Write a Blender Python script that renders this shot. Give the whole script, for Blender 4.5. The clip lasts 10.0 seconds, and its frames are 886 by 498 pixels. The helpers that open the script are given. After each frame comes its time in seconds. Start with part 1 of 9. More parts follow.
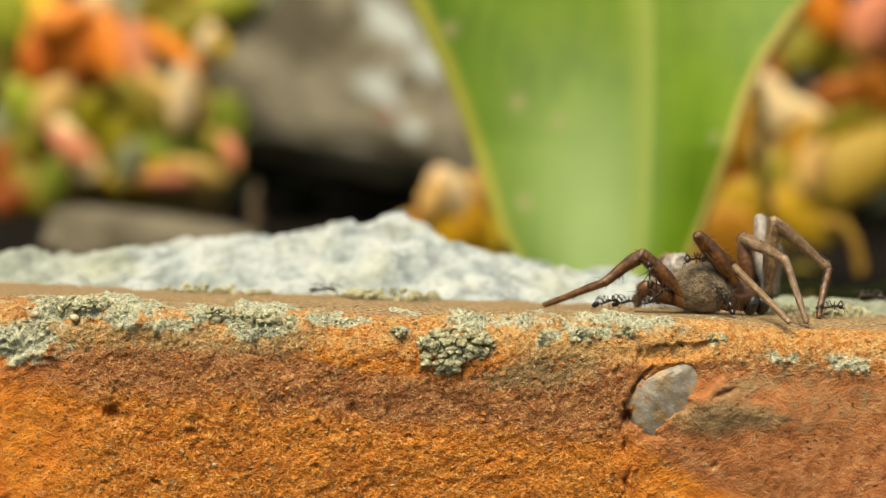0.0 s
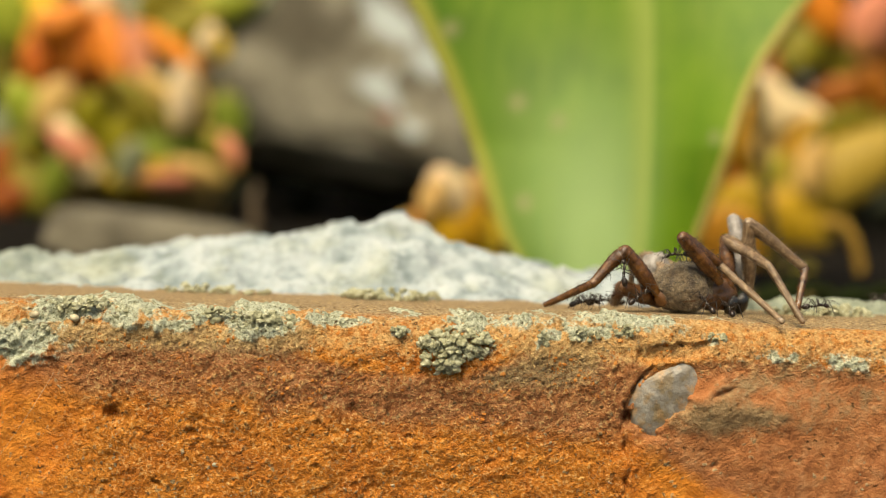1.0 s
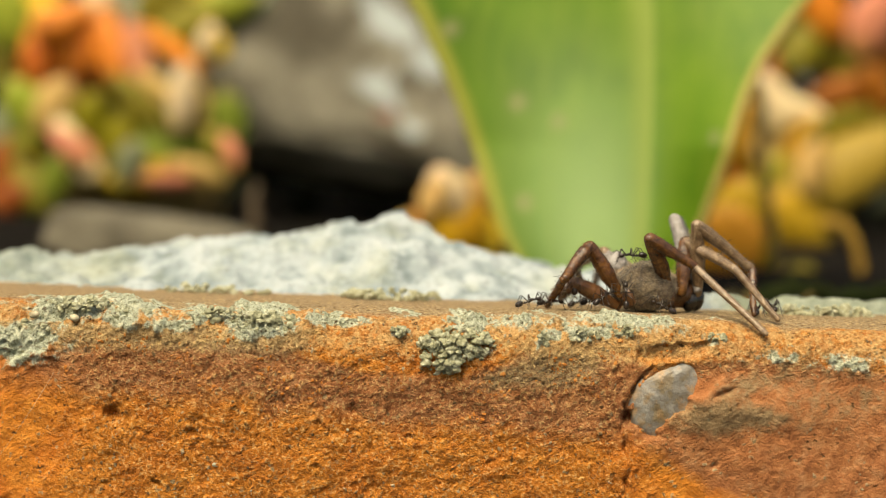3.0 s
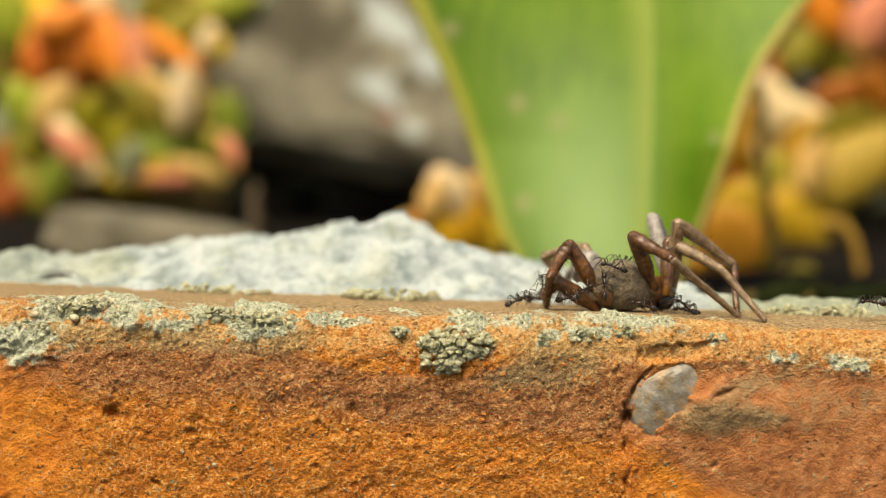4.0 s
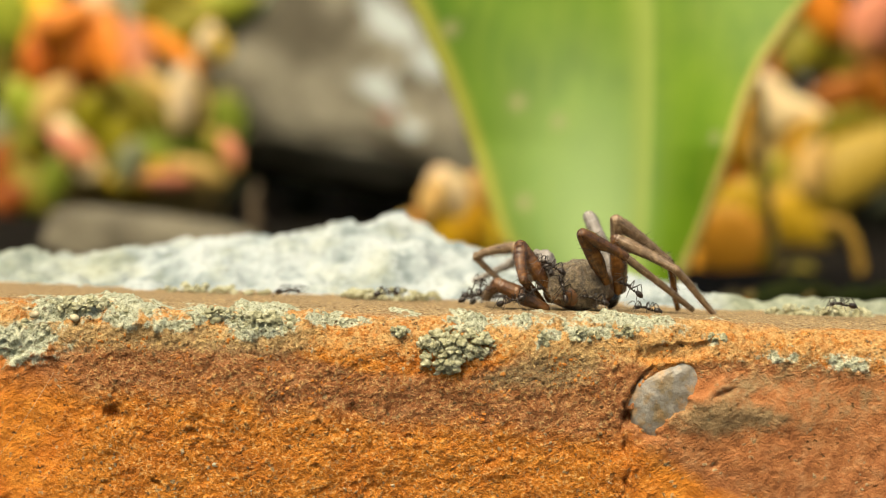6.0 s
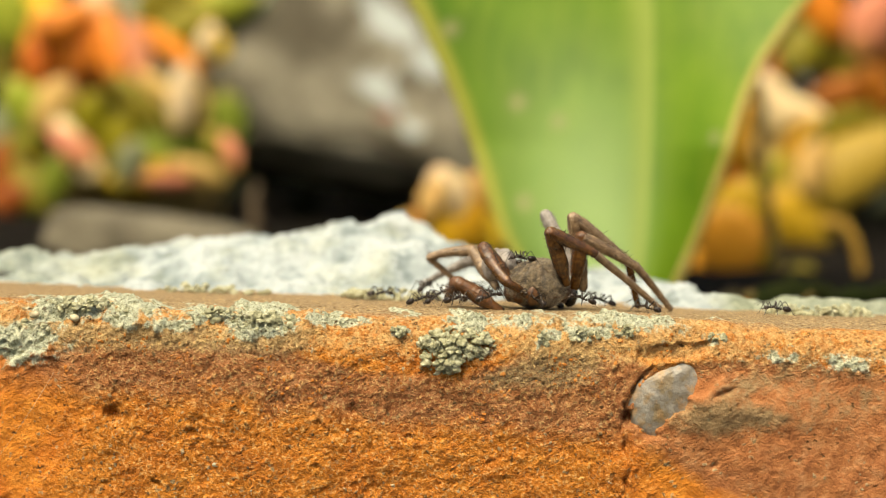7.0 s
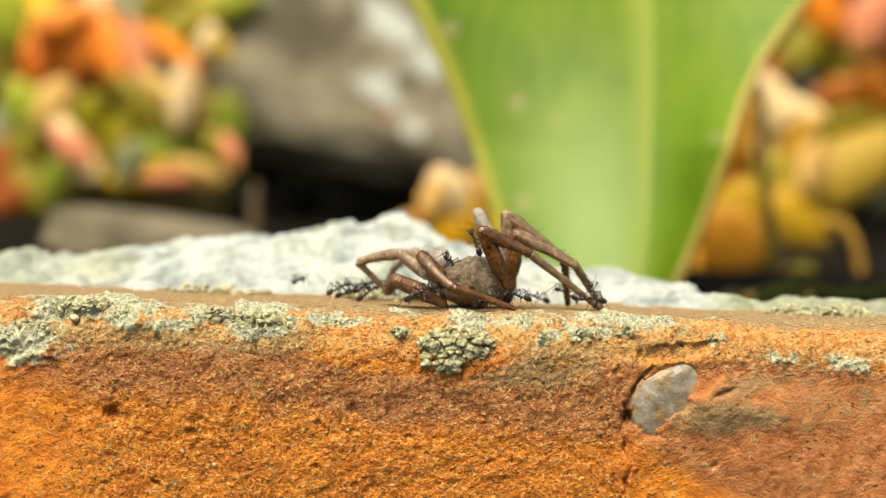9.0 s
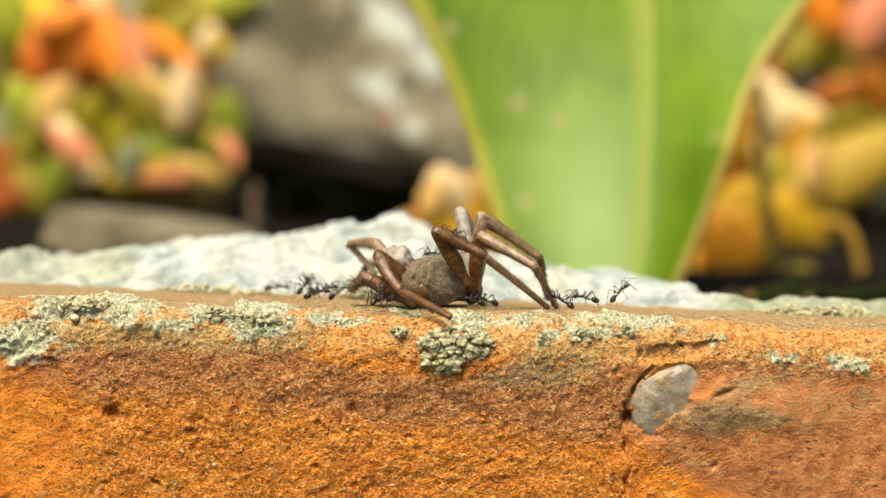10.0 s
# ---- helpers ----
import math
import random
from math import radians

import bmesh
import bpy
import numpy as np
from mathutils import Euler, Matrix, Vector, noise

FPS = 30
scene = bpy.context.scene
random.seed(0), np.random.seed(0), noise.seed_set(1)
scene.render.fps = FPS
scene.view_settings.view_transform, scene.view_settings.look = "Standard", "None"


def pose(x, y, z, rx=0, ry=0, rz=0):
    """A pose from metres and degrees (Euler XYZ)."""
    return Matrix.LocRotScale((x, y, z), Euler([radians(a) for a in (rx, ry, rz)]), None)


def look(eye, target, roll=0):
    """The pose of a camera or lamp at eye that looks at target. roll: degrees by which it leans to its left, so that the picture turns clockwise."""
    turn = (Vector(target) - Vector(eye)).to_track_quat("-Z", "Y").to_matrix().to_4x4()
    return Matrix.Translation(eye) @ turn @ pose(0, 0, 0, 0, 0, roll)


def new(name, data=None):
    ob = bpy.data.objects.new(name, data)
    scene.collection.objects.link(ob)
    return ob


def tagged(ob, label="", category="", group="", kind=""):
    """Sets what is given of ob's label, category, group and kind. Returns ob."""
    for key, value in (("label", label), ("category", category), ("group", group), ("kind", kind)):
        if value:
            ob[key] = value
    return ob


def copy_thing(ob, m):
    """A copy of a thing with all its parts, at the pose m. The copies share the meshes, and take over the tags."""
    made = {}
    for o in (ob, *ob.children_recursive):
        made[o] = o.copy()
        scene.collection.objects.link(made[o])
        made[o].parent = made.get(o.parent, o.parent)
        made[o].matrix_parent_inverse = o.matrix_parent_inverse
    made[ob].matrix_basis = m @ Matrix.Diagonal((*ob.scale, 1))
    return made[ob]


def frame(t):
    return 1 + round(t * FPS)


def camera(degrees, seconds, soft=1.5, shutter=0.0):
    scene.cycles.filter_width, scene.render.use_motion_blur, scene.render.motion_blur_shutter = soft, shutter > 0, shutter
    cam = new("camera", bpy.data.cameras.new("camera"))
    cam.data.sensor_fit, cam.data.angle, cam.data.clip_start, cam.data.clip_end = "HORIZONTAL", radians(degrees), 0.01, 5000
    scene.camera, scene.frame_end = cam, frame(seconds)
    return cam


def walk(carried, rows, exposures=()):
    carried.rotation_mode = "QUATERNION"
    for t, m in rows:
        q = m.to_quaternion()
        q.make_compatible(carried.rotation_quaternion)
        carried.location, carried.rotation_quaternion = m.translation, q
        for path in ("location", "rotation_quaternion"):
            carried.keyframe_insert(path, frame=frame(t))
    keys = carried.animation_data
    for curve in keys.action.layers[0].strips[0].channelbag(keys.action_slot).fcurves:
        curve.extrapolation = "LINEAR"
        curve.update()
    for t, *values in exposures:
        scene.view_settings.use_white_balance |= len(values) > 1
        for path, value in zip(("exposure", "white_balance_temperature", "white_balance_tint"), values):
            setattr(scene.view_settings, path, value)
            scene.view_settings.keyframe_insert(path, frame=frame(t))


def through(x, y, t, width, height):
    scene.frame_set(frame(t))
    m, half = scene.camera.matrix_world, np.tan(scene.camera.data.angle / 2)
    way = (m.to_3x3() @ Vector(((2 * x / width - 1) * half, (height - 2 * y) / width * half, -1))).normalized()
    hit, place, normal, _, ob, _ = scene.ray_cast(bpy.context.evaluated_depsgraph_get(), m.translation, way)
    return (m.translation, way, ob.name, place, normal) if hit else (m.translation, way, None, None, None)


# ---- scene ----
cam = camera(40, 10.0, soft=0.65, shutter=0.4)
MM = 0.001
EYE = (0, -0.1346, 0.014)
VIEW = look(EYE, (0, -0.1346 + math.cos(radians(2.6)), 0.014 - math.sin(radians(2.6))), 1.8)
walk(cam, [(0, VIEW), (10, VIEW)], exposures=[(0, 0.76, 8200, 4), (2.5, 0.78, 8200, 4), (4.5, 0.85, 8200, 4), (7.5, 1.02, 8200, 4), (10, 1.11, 8200, 4)])
cam.data.dof.use_dof = True
cam.data.dof.focus_distance = 0.1397
cam.data.dof.aperture_fstop = 12.5

# ---- light: a bright overcast sky, the soft sun high over the camera's shoulder ----
world = bpy.data.worlds.new("world")
scene.world = world
world.use_nodes = True
wt = world.node_tree
sky = wt.nodes.new("ShaderNodeTexSky")
sky.sky_type = "NISHITA"
sky.sun_disc = False
sky.sun_elevation, sky.sun_rotation = radians(58), radians(205)
sky.air_density, sky.dust_density, sky.ozone_density = 1.0, 4.0, 0.6
wt.links.new(sky.outputs[0], wt.nodes["Background"].inputs[0])
wt.nodes["Background"].inputs[1].default_value = 0.10
sun = new("sun", bpy.data.lights.new("sun", "SUN"))
sun.data.energy, sun.data.angle, sun.data.color = 2.6, radians(30), (1.0, 0.94, 0.84)
sun.matrix_world = look((-0.35, -0.55, 1.15), (0, 0.03, 0))


# ---- materials ----
class Nodes:
    """A short way to write a node material."""

    def __init__(self, name):
        self.mat = bpy.data.materials.new(name)
        self.mat.use_nodes = True
        self.t = self.mat.node_tree
        self.shader = self.t.nodes["Principled BSDF"]
        self.out = self.t.nodes["Material Output"]
        self.obj = self.add("ShaderNodeTexCoord").outputs["Object"]

    def add(self, kind, **values):
        n = self.t.nodes.new(kind)
        for key, v in values.items():
            n.inputs[key.replace("_", " ")].default_value = v
        return n

    def put(self, value, socket):
        if isinstance(value, bpy.types.NodeSocket):
            self.t.links.new(value, socket)
        elif value is not None:
            socket.default_value = (*value, 1) if isinstance(value, tuple) and len(value) == 3 else value

    def noise(self, size_mm, detail=4, rough=0.6, at=None, warp=0.0):
        n = self.add("ShaderNodeTexNoise", Scale=1000.0 / size_mm, Detail=detail, Roughness=rough, Distortion=warp)
        self.put(at or self.obj, n.inputs["Vector"])
        return n.outputs["Fac"]

    def cells(self, size_mm, at=None, feature="F1"):
        n = self.add("ShaderNodeTexVoronoi", Scale=1000.0 / size_mm)
        n.feature = feature
        self.put(at or self.obj, n.inputs["Vector"])
        return n.outputs["Distance"]

    def ramp(self, fac, *stops):
        n = self.t.nodes.new("ShaderNodeValToRGB")
        self.put(fac, n.inputs[0])
        e = n.color_ramp.elements
        while len(e) < len(stops):
            e.new(0.5)
        for el, (at, c) in zip(e, stops):
            el.position = at
            el.color = (*c, 1) if isinstance(c, tuple) else (c, c, c, 1)
        return n.outputs[0]

    def mix(self, fac, a, b, how="MIX"):
        n = self.t.nodes.new("ShaderNodeMix")
        n.data_type, n.blend_type = "RGBA", how
        self.put(fac, n.inputs[0]), self.put(a, n.inputs[6]), self.put(b, n.inputs[7])
        return n.outputs[2]

    def math(self, how, a, b=0.0):
        n = self.t.nodes.new("ShaderNodeMath")
        n.operation = how
        self.put(a, n.inputs[0]), self.put(b, n.inputs[1])
        return n.outputs[0]

    def attr(self, name):
        n = self.t.nodes.new("ShaderNodeAttribute")
        n.attribute_name = name
        return n.outputs["Fac"]

    def rand(self):
        return self.t.nodes.new("ShaderNodeObjectInfo").outputs["Random"]

    def stretched(self, x, y, z):
        n = self.add("ShaderNodeMapping", Scale=(x, y, z))
        self.put(self.obj, n.inputs["Vector"])
        return n.outputs[0]

    def warped(self, size_mm, amount_mm):
        """Object coordinates shaken by noise."""
        n = self.add("ShaderNodeTexNoise", Scale=1000.0 / size_mm, Detail=3.0)
        self.put(self.obj, n.inputs["Vector"])
        m = self.t.nodes.new("ShaderNodeVectorMath")
        m.operation = "MULTIPLY_ADD"
        self.put(n.outputs["Color"], m.inputs[0])
        m.inputs[1].default_value = (amount_mm * MM,) * 3
        self.put(self.obj, m.inputs[2])
        return m.outputs[0]

    def bump(self, height, mm=0.1, strength=1.0, under=None):
        n = self.add("ShaderNodeBump", Strength=strength, Distance=mm * MM)
        self.put(height, n.inputs["Height"])
        self.put(under, n.inputs["Normal"])
        return n.outputs[0]

    def done(self, color, rough=0.7, normal=None, spec=0.4, through=0.0, sheen=0.0):
        p = self.shader
        self.put(color, p.inputs["Base Color"]), self.put(rough, p.inputs["Roughness"])
        self.put(normal, p.inputs["Normal"]), self.put(spec, p.inputs["Specular IOR Level"])
        p.inputs["Sheen Weight"].default_value = sheen
        if through:
            tr = self.add("ShaderNodeBsdfTranslucent")
            self.put(color, tr.inputs[0])
            m = self.add("ShaderNodeMixShader", Fac=through)
            self.t.links.new(p.outputs[0], m.inputs[1])
            self.t.links.new(tr.outputs[0], m.inputs[2])
            self.t.links.new(m.outputs[0], self.out.inputs[0])
        return self.mat


def brick_clay():
    n = Nodes("weathered_brick_clay")
    mid, fine, sand = n.noise(2.0, 6, 0.68), n.noise(0.7, 6, 0.78), n.noise(0.42, 3, 0.7)
    lump_ = n.noise(1.3, 6, 0.74)
    raw = n.ramp(mid, (0.27, (0.40, 0.130, 0.014)), (0.45, (0.585, 0.192, 0.028)), (0.62, (0.67, 0.245, 0.042)), (0.8, (0.76, 0.35, 0.09)))
    raw = n.mix(n.ramp(n.noise(6, 6, 0.65), (0.45, 0.0), (0.62, 0.65)), raw, (0.47, 0.122, 0.018))
    burnt = n.ramp(mid, (0.28, (0.17, 0.064, 0.030)), (0.5, (0.34, 0.135, 0.066)), (0.72, (0.47, 0.25, 0.14)))
    edge = n.math("ADD", n.attr("burnt"), n.math("MULTIPLY", n.math("SUBTRACT", n.noise(3.2, 7, 0.7), 0.5), 1.4))
    c = n.mix(n.ramp(edge, (0.25, 0.0), (0.95, 0.85)), raw, burnt)
    olive = n.ramp(fine, (0.3, (0.16, 0.105, 0.055)), (0.7, (0.38, 0.28, 0.17)))
    c = n.mix(n.ramp(n.math("ADD", n.attr("olive"), n.math("MULTIPLY", n.math("SUBTRACT", lump_, 0.5), 1.5)), (0.3, 0.0), (0.85, 0.85)), c, olive)
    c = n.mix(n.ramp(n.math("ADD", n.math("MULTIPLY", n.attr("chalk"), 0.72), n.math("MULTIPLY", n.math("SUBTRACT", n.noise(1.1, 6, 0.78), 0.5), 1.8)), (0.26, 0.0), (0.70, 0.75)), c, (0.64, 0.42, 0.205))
    dust = n.ramp(n.noise(0.5, 6, 0.75), (0.3, (0.22, 0.145, 0.08)), (0.5, (0.37, 0.265, 0.165)), (0.72, (0.52, 0.41, 0.28)))
    c = n.mix(n.attr("dust"), c, dust)
    crust = n.ramp(n.noise(0.9, 7, 0.82), (0.30, (0.15, 0.15, 0.085)), (0.42, (0.37, 0.385, 0.29)), (0.55, (0.56, 0.585, 0.495)), (0.72, (0.76, 0.79, 0.72)))
    lich = n.math("ADD", n.attr("lichen"), n.math("MULTIPLY", n.math("SUBTRACT", n.noise(1.7, 8, 0.78), 0.5), 1.9))
    c = n.mix(n.ramp(lich, (0.42, 0.0), (0.58, 1.0)), c, crust)
    # sandy grain: pale quartz specks and grain tops, dark pores and hollows, stuck crumbs
    shaken = n.warped(0.8, 0.9)
    grain, small = n.noise(0.45, 4, 0.7), n.noise(0.25, 2, 0.6)
    # relief shading put into colour: raised grain paled, hollows and pores darkened
    c = n.mix(n.math("MULTIPLY", n.ramp(grain, (0.52, 0.0), (0.63, 0.48)), n.math("SUBTRACT", 1.0, n.attr("worn"))), c, n.mix(n.attr("lichen"), (0.88, 0.60, 0.28), (0.80, 0.78, 0.66)))
    c = n.mix(n.math("MULTIPLY", n.ramp(grain, (0.33, 0.78), (0.455, 0.0)), n.math("SUBTRACT", 1.0, n.math("MULTIPLY", n.attr("worn"), 0.6))), c, n.mix(n.attr("lichen"), (0.20, 0.070, 0.014), (0.14, 0.13, 0.075)))
    pores = n.math("MULTIPLY", n.ramp(n.noise(0.8, 2, 0.5), (0.30, 1.0), (0.36, 0.0)), n.ramp(n.noise(5, 4, 0.7), (0.42, 0.0), (0.58, 0.9)))
    c = n.mix(pores, c, (0.085, 0.042, 0.014))
    crumbs = n.math("MULTIPLY", n.ramp(n.cells(0.9, shaken), (0.20, 1.0), (0.30, 0.0)), n.ramp(n.noise(3.5, 4, 0.7), (0.50, 0.0), (0.60, 0.85)))
    c = n.mix(crumbs, c, n.ramp(n.noise(0.7, 3), (0.38, (0.17, 0.115, 0.06)), (0.62, (0.46, 0.38, 0.25))))
    c = n.mix(1.0, c, (1.02, 1.03, 0.93), "MULTIPLY")
    h = n.math("ADD", lump_, n.math("SUBTRACT", n.math("MULTIPLY", crumbs, 0.30), n.math("MULTIPLY", pores, 0.5)))
    h2 = n.math("ADD", n.math("MULTIPLY", n.cells(0.4, shaken), -0.15), n.math("ADD", n.math("MULTIPLY", grain, 1.0), n.math("MULTIPLY", small, 0.9)))
    coarse = n.math("SUBTRACT", 1.0, n.math("MULTIPLY", n.attr("worn"), 0.62))
    return n.done(c, 0.92, n.bump(n.math("MULTIPLY", h2, coarse), 0.55, 1.0, n.bump(n.math("MULTIPLY", h, n.math("ADD", 0.05, n.math("MULTIPLY", coarse, 0.95))), 0.42, 1.0)), 0.25)


def lichen_grain():
    n = Nodes("grey_green_lichen")
    c = n.ramp(n.noise(0.7, 5, 0.7), (0.3, (0.16, 0.155, 0.080)), (0.5, (0.38, 0.375, 0.240)), (0.72, (0.66, 0.65, 0.49)))
    return n.done(c, 0.95, n.bump(n.noise(0.5, 4, 0.7), 0.4), 0.2)


def pebble_stone():
    n = Nodes("blue_grey_pebble")
    c = n.ramp(n.noise(3.4, 6, 0.6), (0.3, (0.11, 0.07, 0.035)), (0.42, (0.19, 0.145, 0.085)), (0.49, (0.175, 0.16, 0.135)), (0.57, (0.25, 0.235, 0.205)), (0.66, (0.27, 0.18, 0.09)))
    c = n.mix(n.ramp(n.noise(1.6, 5), (0.52, 0.0), (0.68, 0.75)), c, (0.36, 0.20, 0.075))
    c = n.mix(n.ramp(n.noise(0.35, 5, 0.75), (0.35, 0.5), (0.48, 0.0)), c, (0.13, 0.10, 0.07))
    return n.done(c, 0.36, n.bump(n.noise(1.4, 5, 0.6), 0.30, 1.0), 0.55)


def pale_concrete():
    n = Nodes("pale_lichened_concrete")
    c = n.ramp(n.noise(6.0, 6, 0.62), (0.30, (0.13, 0.165, 0.17)), (0.42, (0.255, 0.305, 0.315)), (0.52, (0.385, 0.435, 0.45)), (0.70, (0.48, 0.52, 0.52)))
    c = n.mix(n.ramp(n.noise(1.1, 5, 0.75), (0.54, 0.0), (0.70, 0.85)), c, (0.10, 0.115, 0.10))
    c = n.mix(n.ramp(n.noise(11, 3), (0.52, 0.0), (0.70, 0.4)), c, (0.36, 0.37, 0.22))
    c = n.mix(n.ramp(n.math("ADD", n.attr("crust"), n.math("MULTIPLY", n.math("SUBTRACT", n.noise(3, 5, 0.7), 0.5), 0.8)), (0.3, 0.0), (0.8, 0.8)), c, n.ramp(n.noise(1.6, 5, 0.7), (0.35, (0.13, 0.15, 0.085)), (0.65, (0.33, 0.355, 0.245))))
    return n.done(c, 0.95, n.bump(n.noise(0.9, 6, 0.75), 0.5, 0.8), 0.2)


def soil_mat():
    n = Nodes("shade_dark_garden_soil")
    # dark soil taken to near black: shade under plants and boulder is in the colour
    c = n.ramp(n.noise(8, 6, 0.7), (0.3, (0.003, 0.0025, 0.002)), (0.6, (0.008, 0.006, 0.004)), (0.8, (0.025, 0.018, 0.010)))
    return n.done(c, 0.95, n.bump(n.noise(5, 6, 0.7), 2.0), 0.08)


def broad_leaf_mat():
    n = Nodes("broad_green_leaf")
    c = n.ramp(n.noise(16, 3, 0.5), (0.3, (0.060, 0.150, 0.004)), (0.5, (0.103, 0.218, 0.007)), (0.75, (0.165, 0.295, 0.016)))
    veins = n.noise(2.2, 3, 0.6, n.stretched(1, 1, 0.15))
    c = n.mix(n.ramp(veins, (0.4, 0.0), (0.7, 0.35)), c, (0.24, 0.33, 0.03))
    # soft glare on the blade, painted as a paler green
    c = n.mix(n.ramp(n.attr("glare"), (0.0, 0.0), (1.0, 0.85)), c, (0.41, 0.58, 0.24))
    c = n.mix(n.ramp(n.attr("rib"), (0.2, 0.0), (0.9, 0.55)), c, (0.38, 0.45, 0.10))
    c = n.mix(n.ramp(n.attr("margin"), (0.2, 0.0), (0.7, 0.7)), c, (0.46, 0.43, 0.08))
    c = n.mix(n.math("MULTIPLY", n.attr("scar"), 0.45), c, (0.50, 0.40, 0.25))
    return n.done(c, 0.5, n.bump(veins, 0.25, 0.4), 0.28, 0.25)


def margin_mat():
    n = Nodes("yellowed_leaf_margin")
    c = n.ramp(n.noise(6, 4), (0.3, (0.40, 0.33, 0.06)), (0.7, (0.56, 0.46, 0.16)))
    return n.done(c, 0.5, None, 0.4, 0.2)


def fleshy(name, base, tip, dark, gloss=0.5, spec=0.22):
    n = Nodes(name)
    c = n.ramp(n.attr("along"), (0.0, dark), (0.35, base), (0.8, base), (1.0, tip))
    hue = n.t.nodes.new("ShaderNodeHueSaturation")
    n.put(n.math("ADD", 0.491, n.math("MULTIPLY", n.rand(), 0.018)), hue.inputs["Hue"])
    n.put(n.math("ADD", 0.80, n.math("MULTIPLY", n.rand(), 0.35)), hue.inputs["Value"])
    n.put(c, hue.inputs["Color"])
    c = n.mix(n.ramp(n.noise(7, 4), (0.45, 0.0), (0.75, 0.3)), hue.outputs[0], tip)
    return n.done(c, gloss, n.bump(n.noise(2, 3), 0.1, 0.4), spec, 0.15)


def boulder_mat(name, dark, base, pale):
    n = Nodes(name)
    c = n.ramp(n.noise(22, 6, 0.65), (0.3, dark), (0.5, base), (0.72, pale))
    # dark facets: brown weathering and the facets' own shade, both put into the colour
    shade_stain = n.math("ADD", n.attr("shade_stain"), n.math("MULTIPLY", n.math("SUBTRACT", n.noise(14, 5, 0.6), 0.5), 0.7))
    c = n.mix(n.ramp(shade_stain, (0.2, 0.0), (0.7, 0.75)), c, (0.034, 0.026, 0.013))
    patch = n.math("ADD", n.attr("patch"), n.math("MULTIPLY", n.math("SUBTRACT", n.noise(9, 5, 0.6), 0.5), 0.5))
    c = n.mix(n.ramp(patch, (0.40, 0.0), (0.60, 1.0)), c, n.ramp(n.noise(5, 4), (0.3, (0.29, 0.33, 0.325)), (0.7, (0.43, 0.475, 0.46))))
    rust = n.math("ADD", n.attr("rust"), n.math("MULTIPLY", n.math("SUBTRACT", n.noise(5, 4), 0.5), 0.8))
    c = n.mix(n.ramp(rust, (0.45, 0.0), (0.62, 0.8)), c, (0.24, 0.065, 0.05))
    return n.done(c, 0.85, n.bump(n.noise(6, 6, 0.7), 1.2, 0.8), 0.3)


def bark(name, a, b):
    n = Nodes(name)
    c = n.ramp(n.noise(3, 5, 0.6, n.stretched(1, 1, 0.2)), (0.3, a), (0.7, b))
    return n.done(c, 0.8, n.bump(n.noise(1.5, 4), 0.2), 0.3)


CLAY, LICHEN, PEBBLE, CONCRETE, SOIL = brick_clay(), lichen_grain(), pebble_stone(), pale_concrete(), soil_mat()
BROAD, MARGIN = broad_leaf_mat(), margin_mat()
BOULDER = boulder_mat("grey_boulder_stone", (0.050, 0.043, 0.028), (0.175, 0.16, 0.115), (0.29, 0.27, 0.205))
DULL_STONE = boulder_mat("dull_brown_stone", (0.05, 0.043, 0.028), (0.12, 0.105, 0.073), (0.19, 0.17, 0.12))
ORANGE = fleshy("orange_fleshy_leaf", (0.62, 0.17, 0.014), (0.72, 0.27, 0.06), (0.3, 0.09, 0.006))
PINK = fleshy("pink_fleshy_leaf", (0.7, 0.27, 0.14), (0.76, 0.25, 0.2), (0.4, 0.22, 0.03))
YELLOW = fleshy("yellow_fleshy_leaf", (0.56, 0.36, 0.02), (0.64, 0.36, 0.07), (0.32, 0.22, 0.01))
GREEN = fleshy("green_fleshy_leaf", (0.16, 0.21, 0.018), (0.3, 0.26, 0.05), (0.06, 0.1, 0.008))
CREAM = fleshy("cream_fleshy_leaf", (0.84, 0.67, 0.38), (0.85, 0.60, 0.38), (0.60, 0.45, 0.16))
# dark green deepened to near black, the shade low in the bed put into colour
SHADED_GREEN = fleshy("shaded_dark_green_foliage", (0.010, 0.015, 0.0025), (0.022, 0.024, 0.004), (0.004, 0.006, 0.001), 0.85, 0.1)
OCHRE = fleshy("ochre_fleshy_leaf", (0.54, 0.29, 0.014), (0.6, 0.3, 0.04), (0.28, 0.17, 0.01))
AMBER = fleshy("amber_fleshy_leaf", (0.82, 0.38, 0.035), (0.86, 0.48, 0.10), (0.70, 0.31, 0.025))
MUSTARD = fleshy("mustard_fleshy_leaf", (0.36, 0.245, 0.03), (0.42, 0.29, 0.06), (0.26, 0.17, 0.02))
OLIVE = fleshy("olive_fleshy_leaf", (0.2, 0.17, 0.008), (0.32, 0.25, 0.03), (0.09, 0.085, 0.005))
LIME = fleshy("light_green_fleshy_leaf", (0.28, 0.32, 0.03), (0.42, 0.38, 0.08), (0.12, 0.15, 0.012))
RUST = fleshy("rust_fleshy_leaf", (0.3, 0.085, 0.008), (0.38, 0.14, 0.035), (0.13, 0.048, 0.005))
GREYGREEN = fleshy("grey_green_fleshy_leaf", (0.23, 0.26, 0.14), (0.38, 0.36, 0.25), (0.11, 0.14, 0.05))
# near black: the deep shade between plants is put into this foliage colour
SHADE = bark("shade_dark_foliage", (0.006, 0.008, 0.002), (0.022, 0.026, 0.006))
STRAW = fleshy("straw_fleshy_leaf", (0.58, 0.38, 0.11), (0.64, 0.37, 0.16), (0.32, 0.22, 0.04))
STEM = bark("brown_plant_stem", (0.07, 0.05, 0.015), (0.18, 0.13, 0.04))
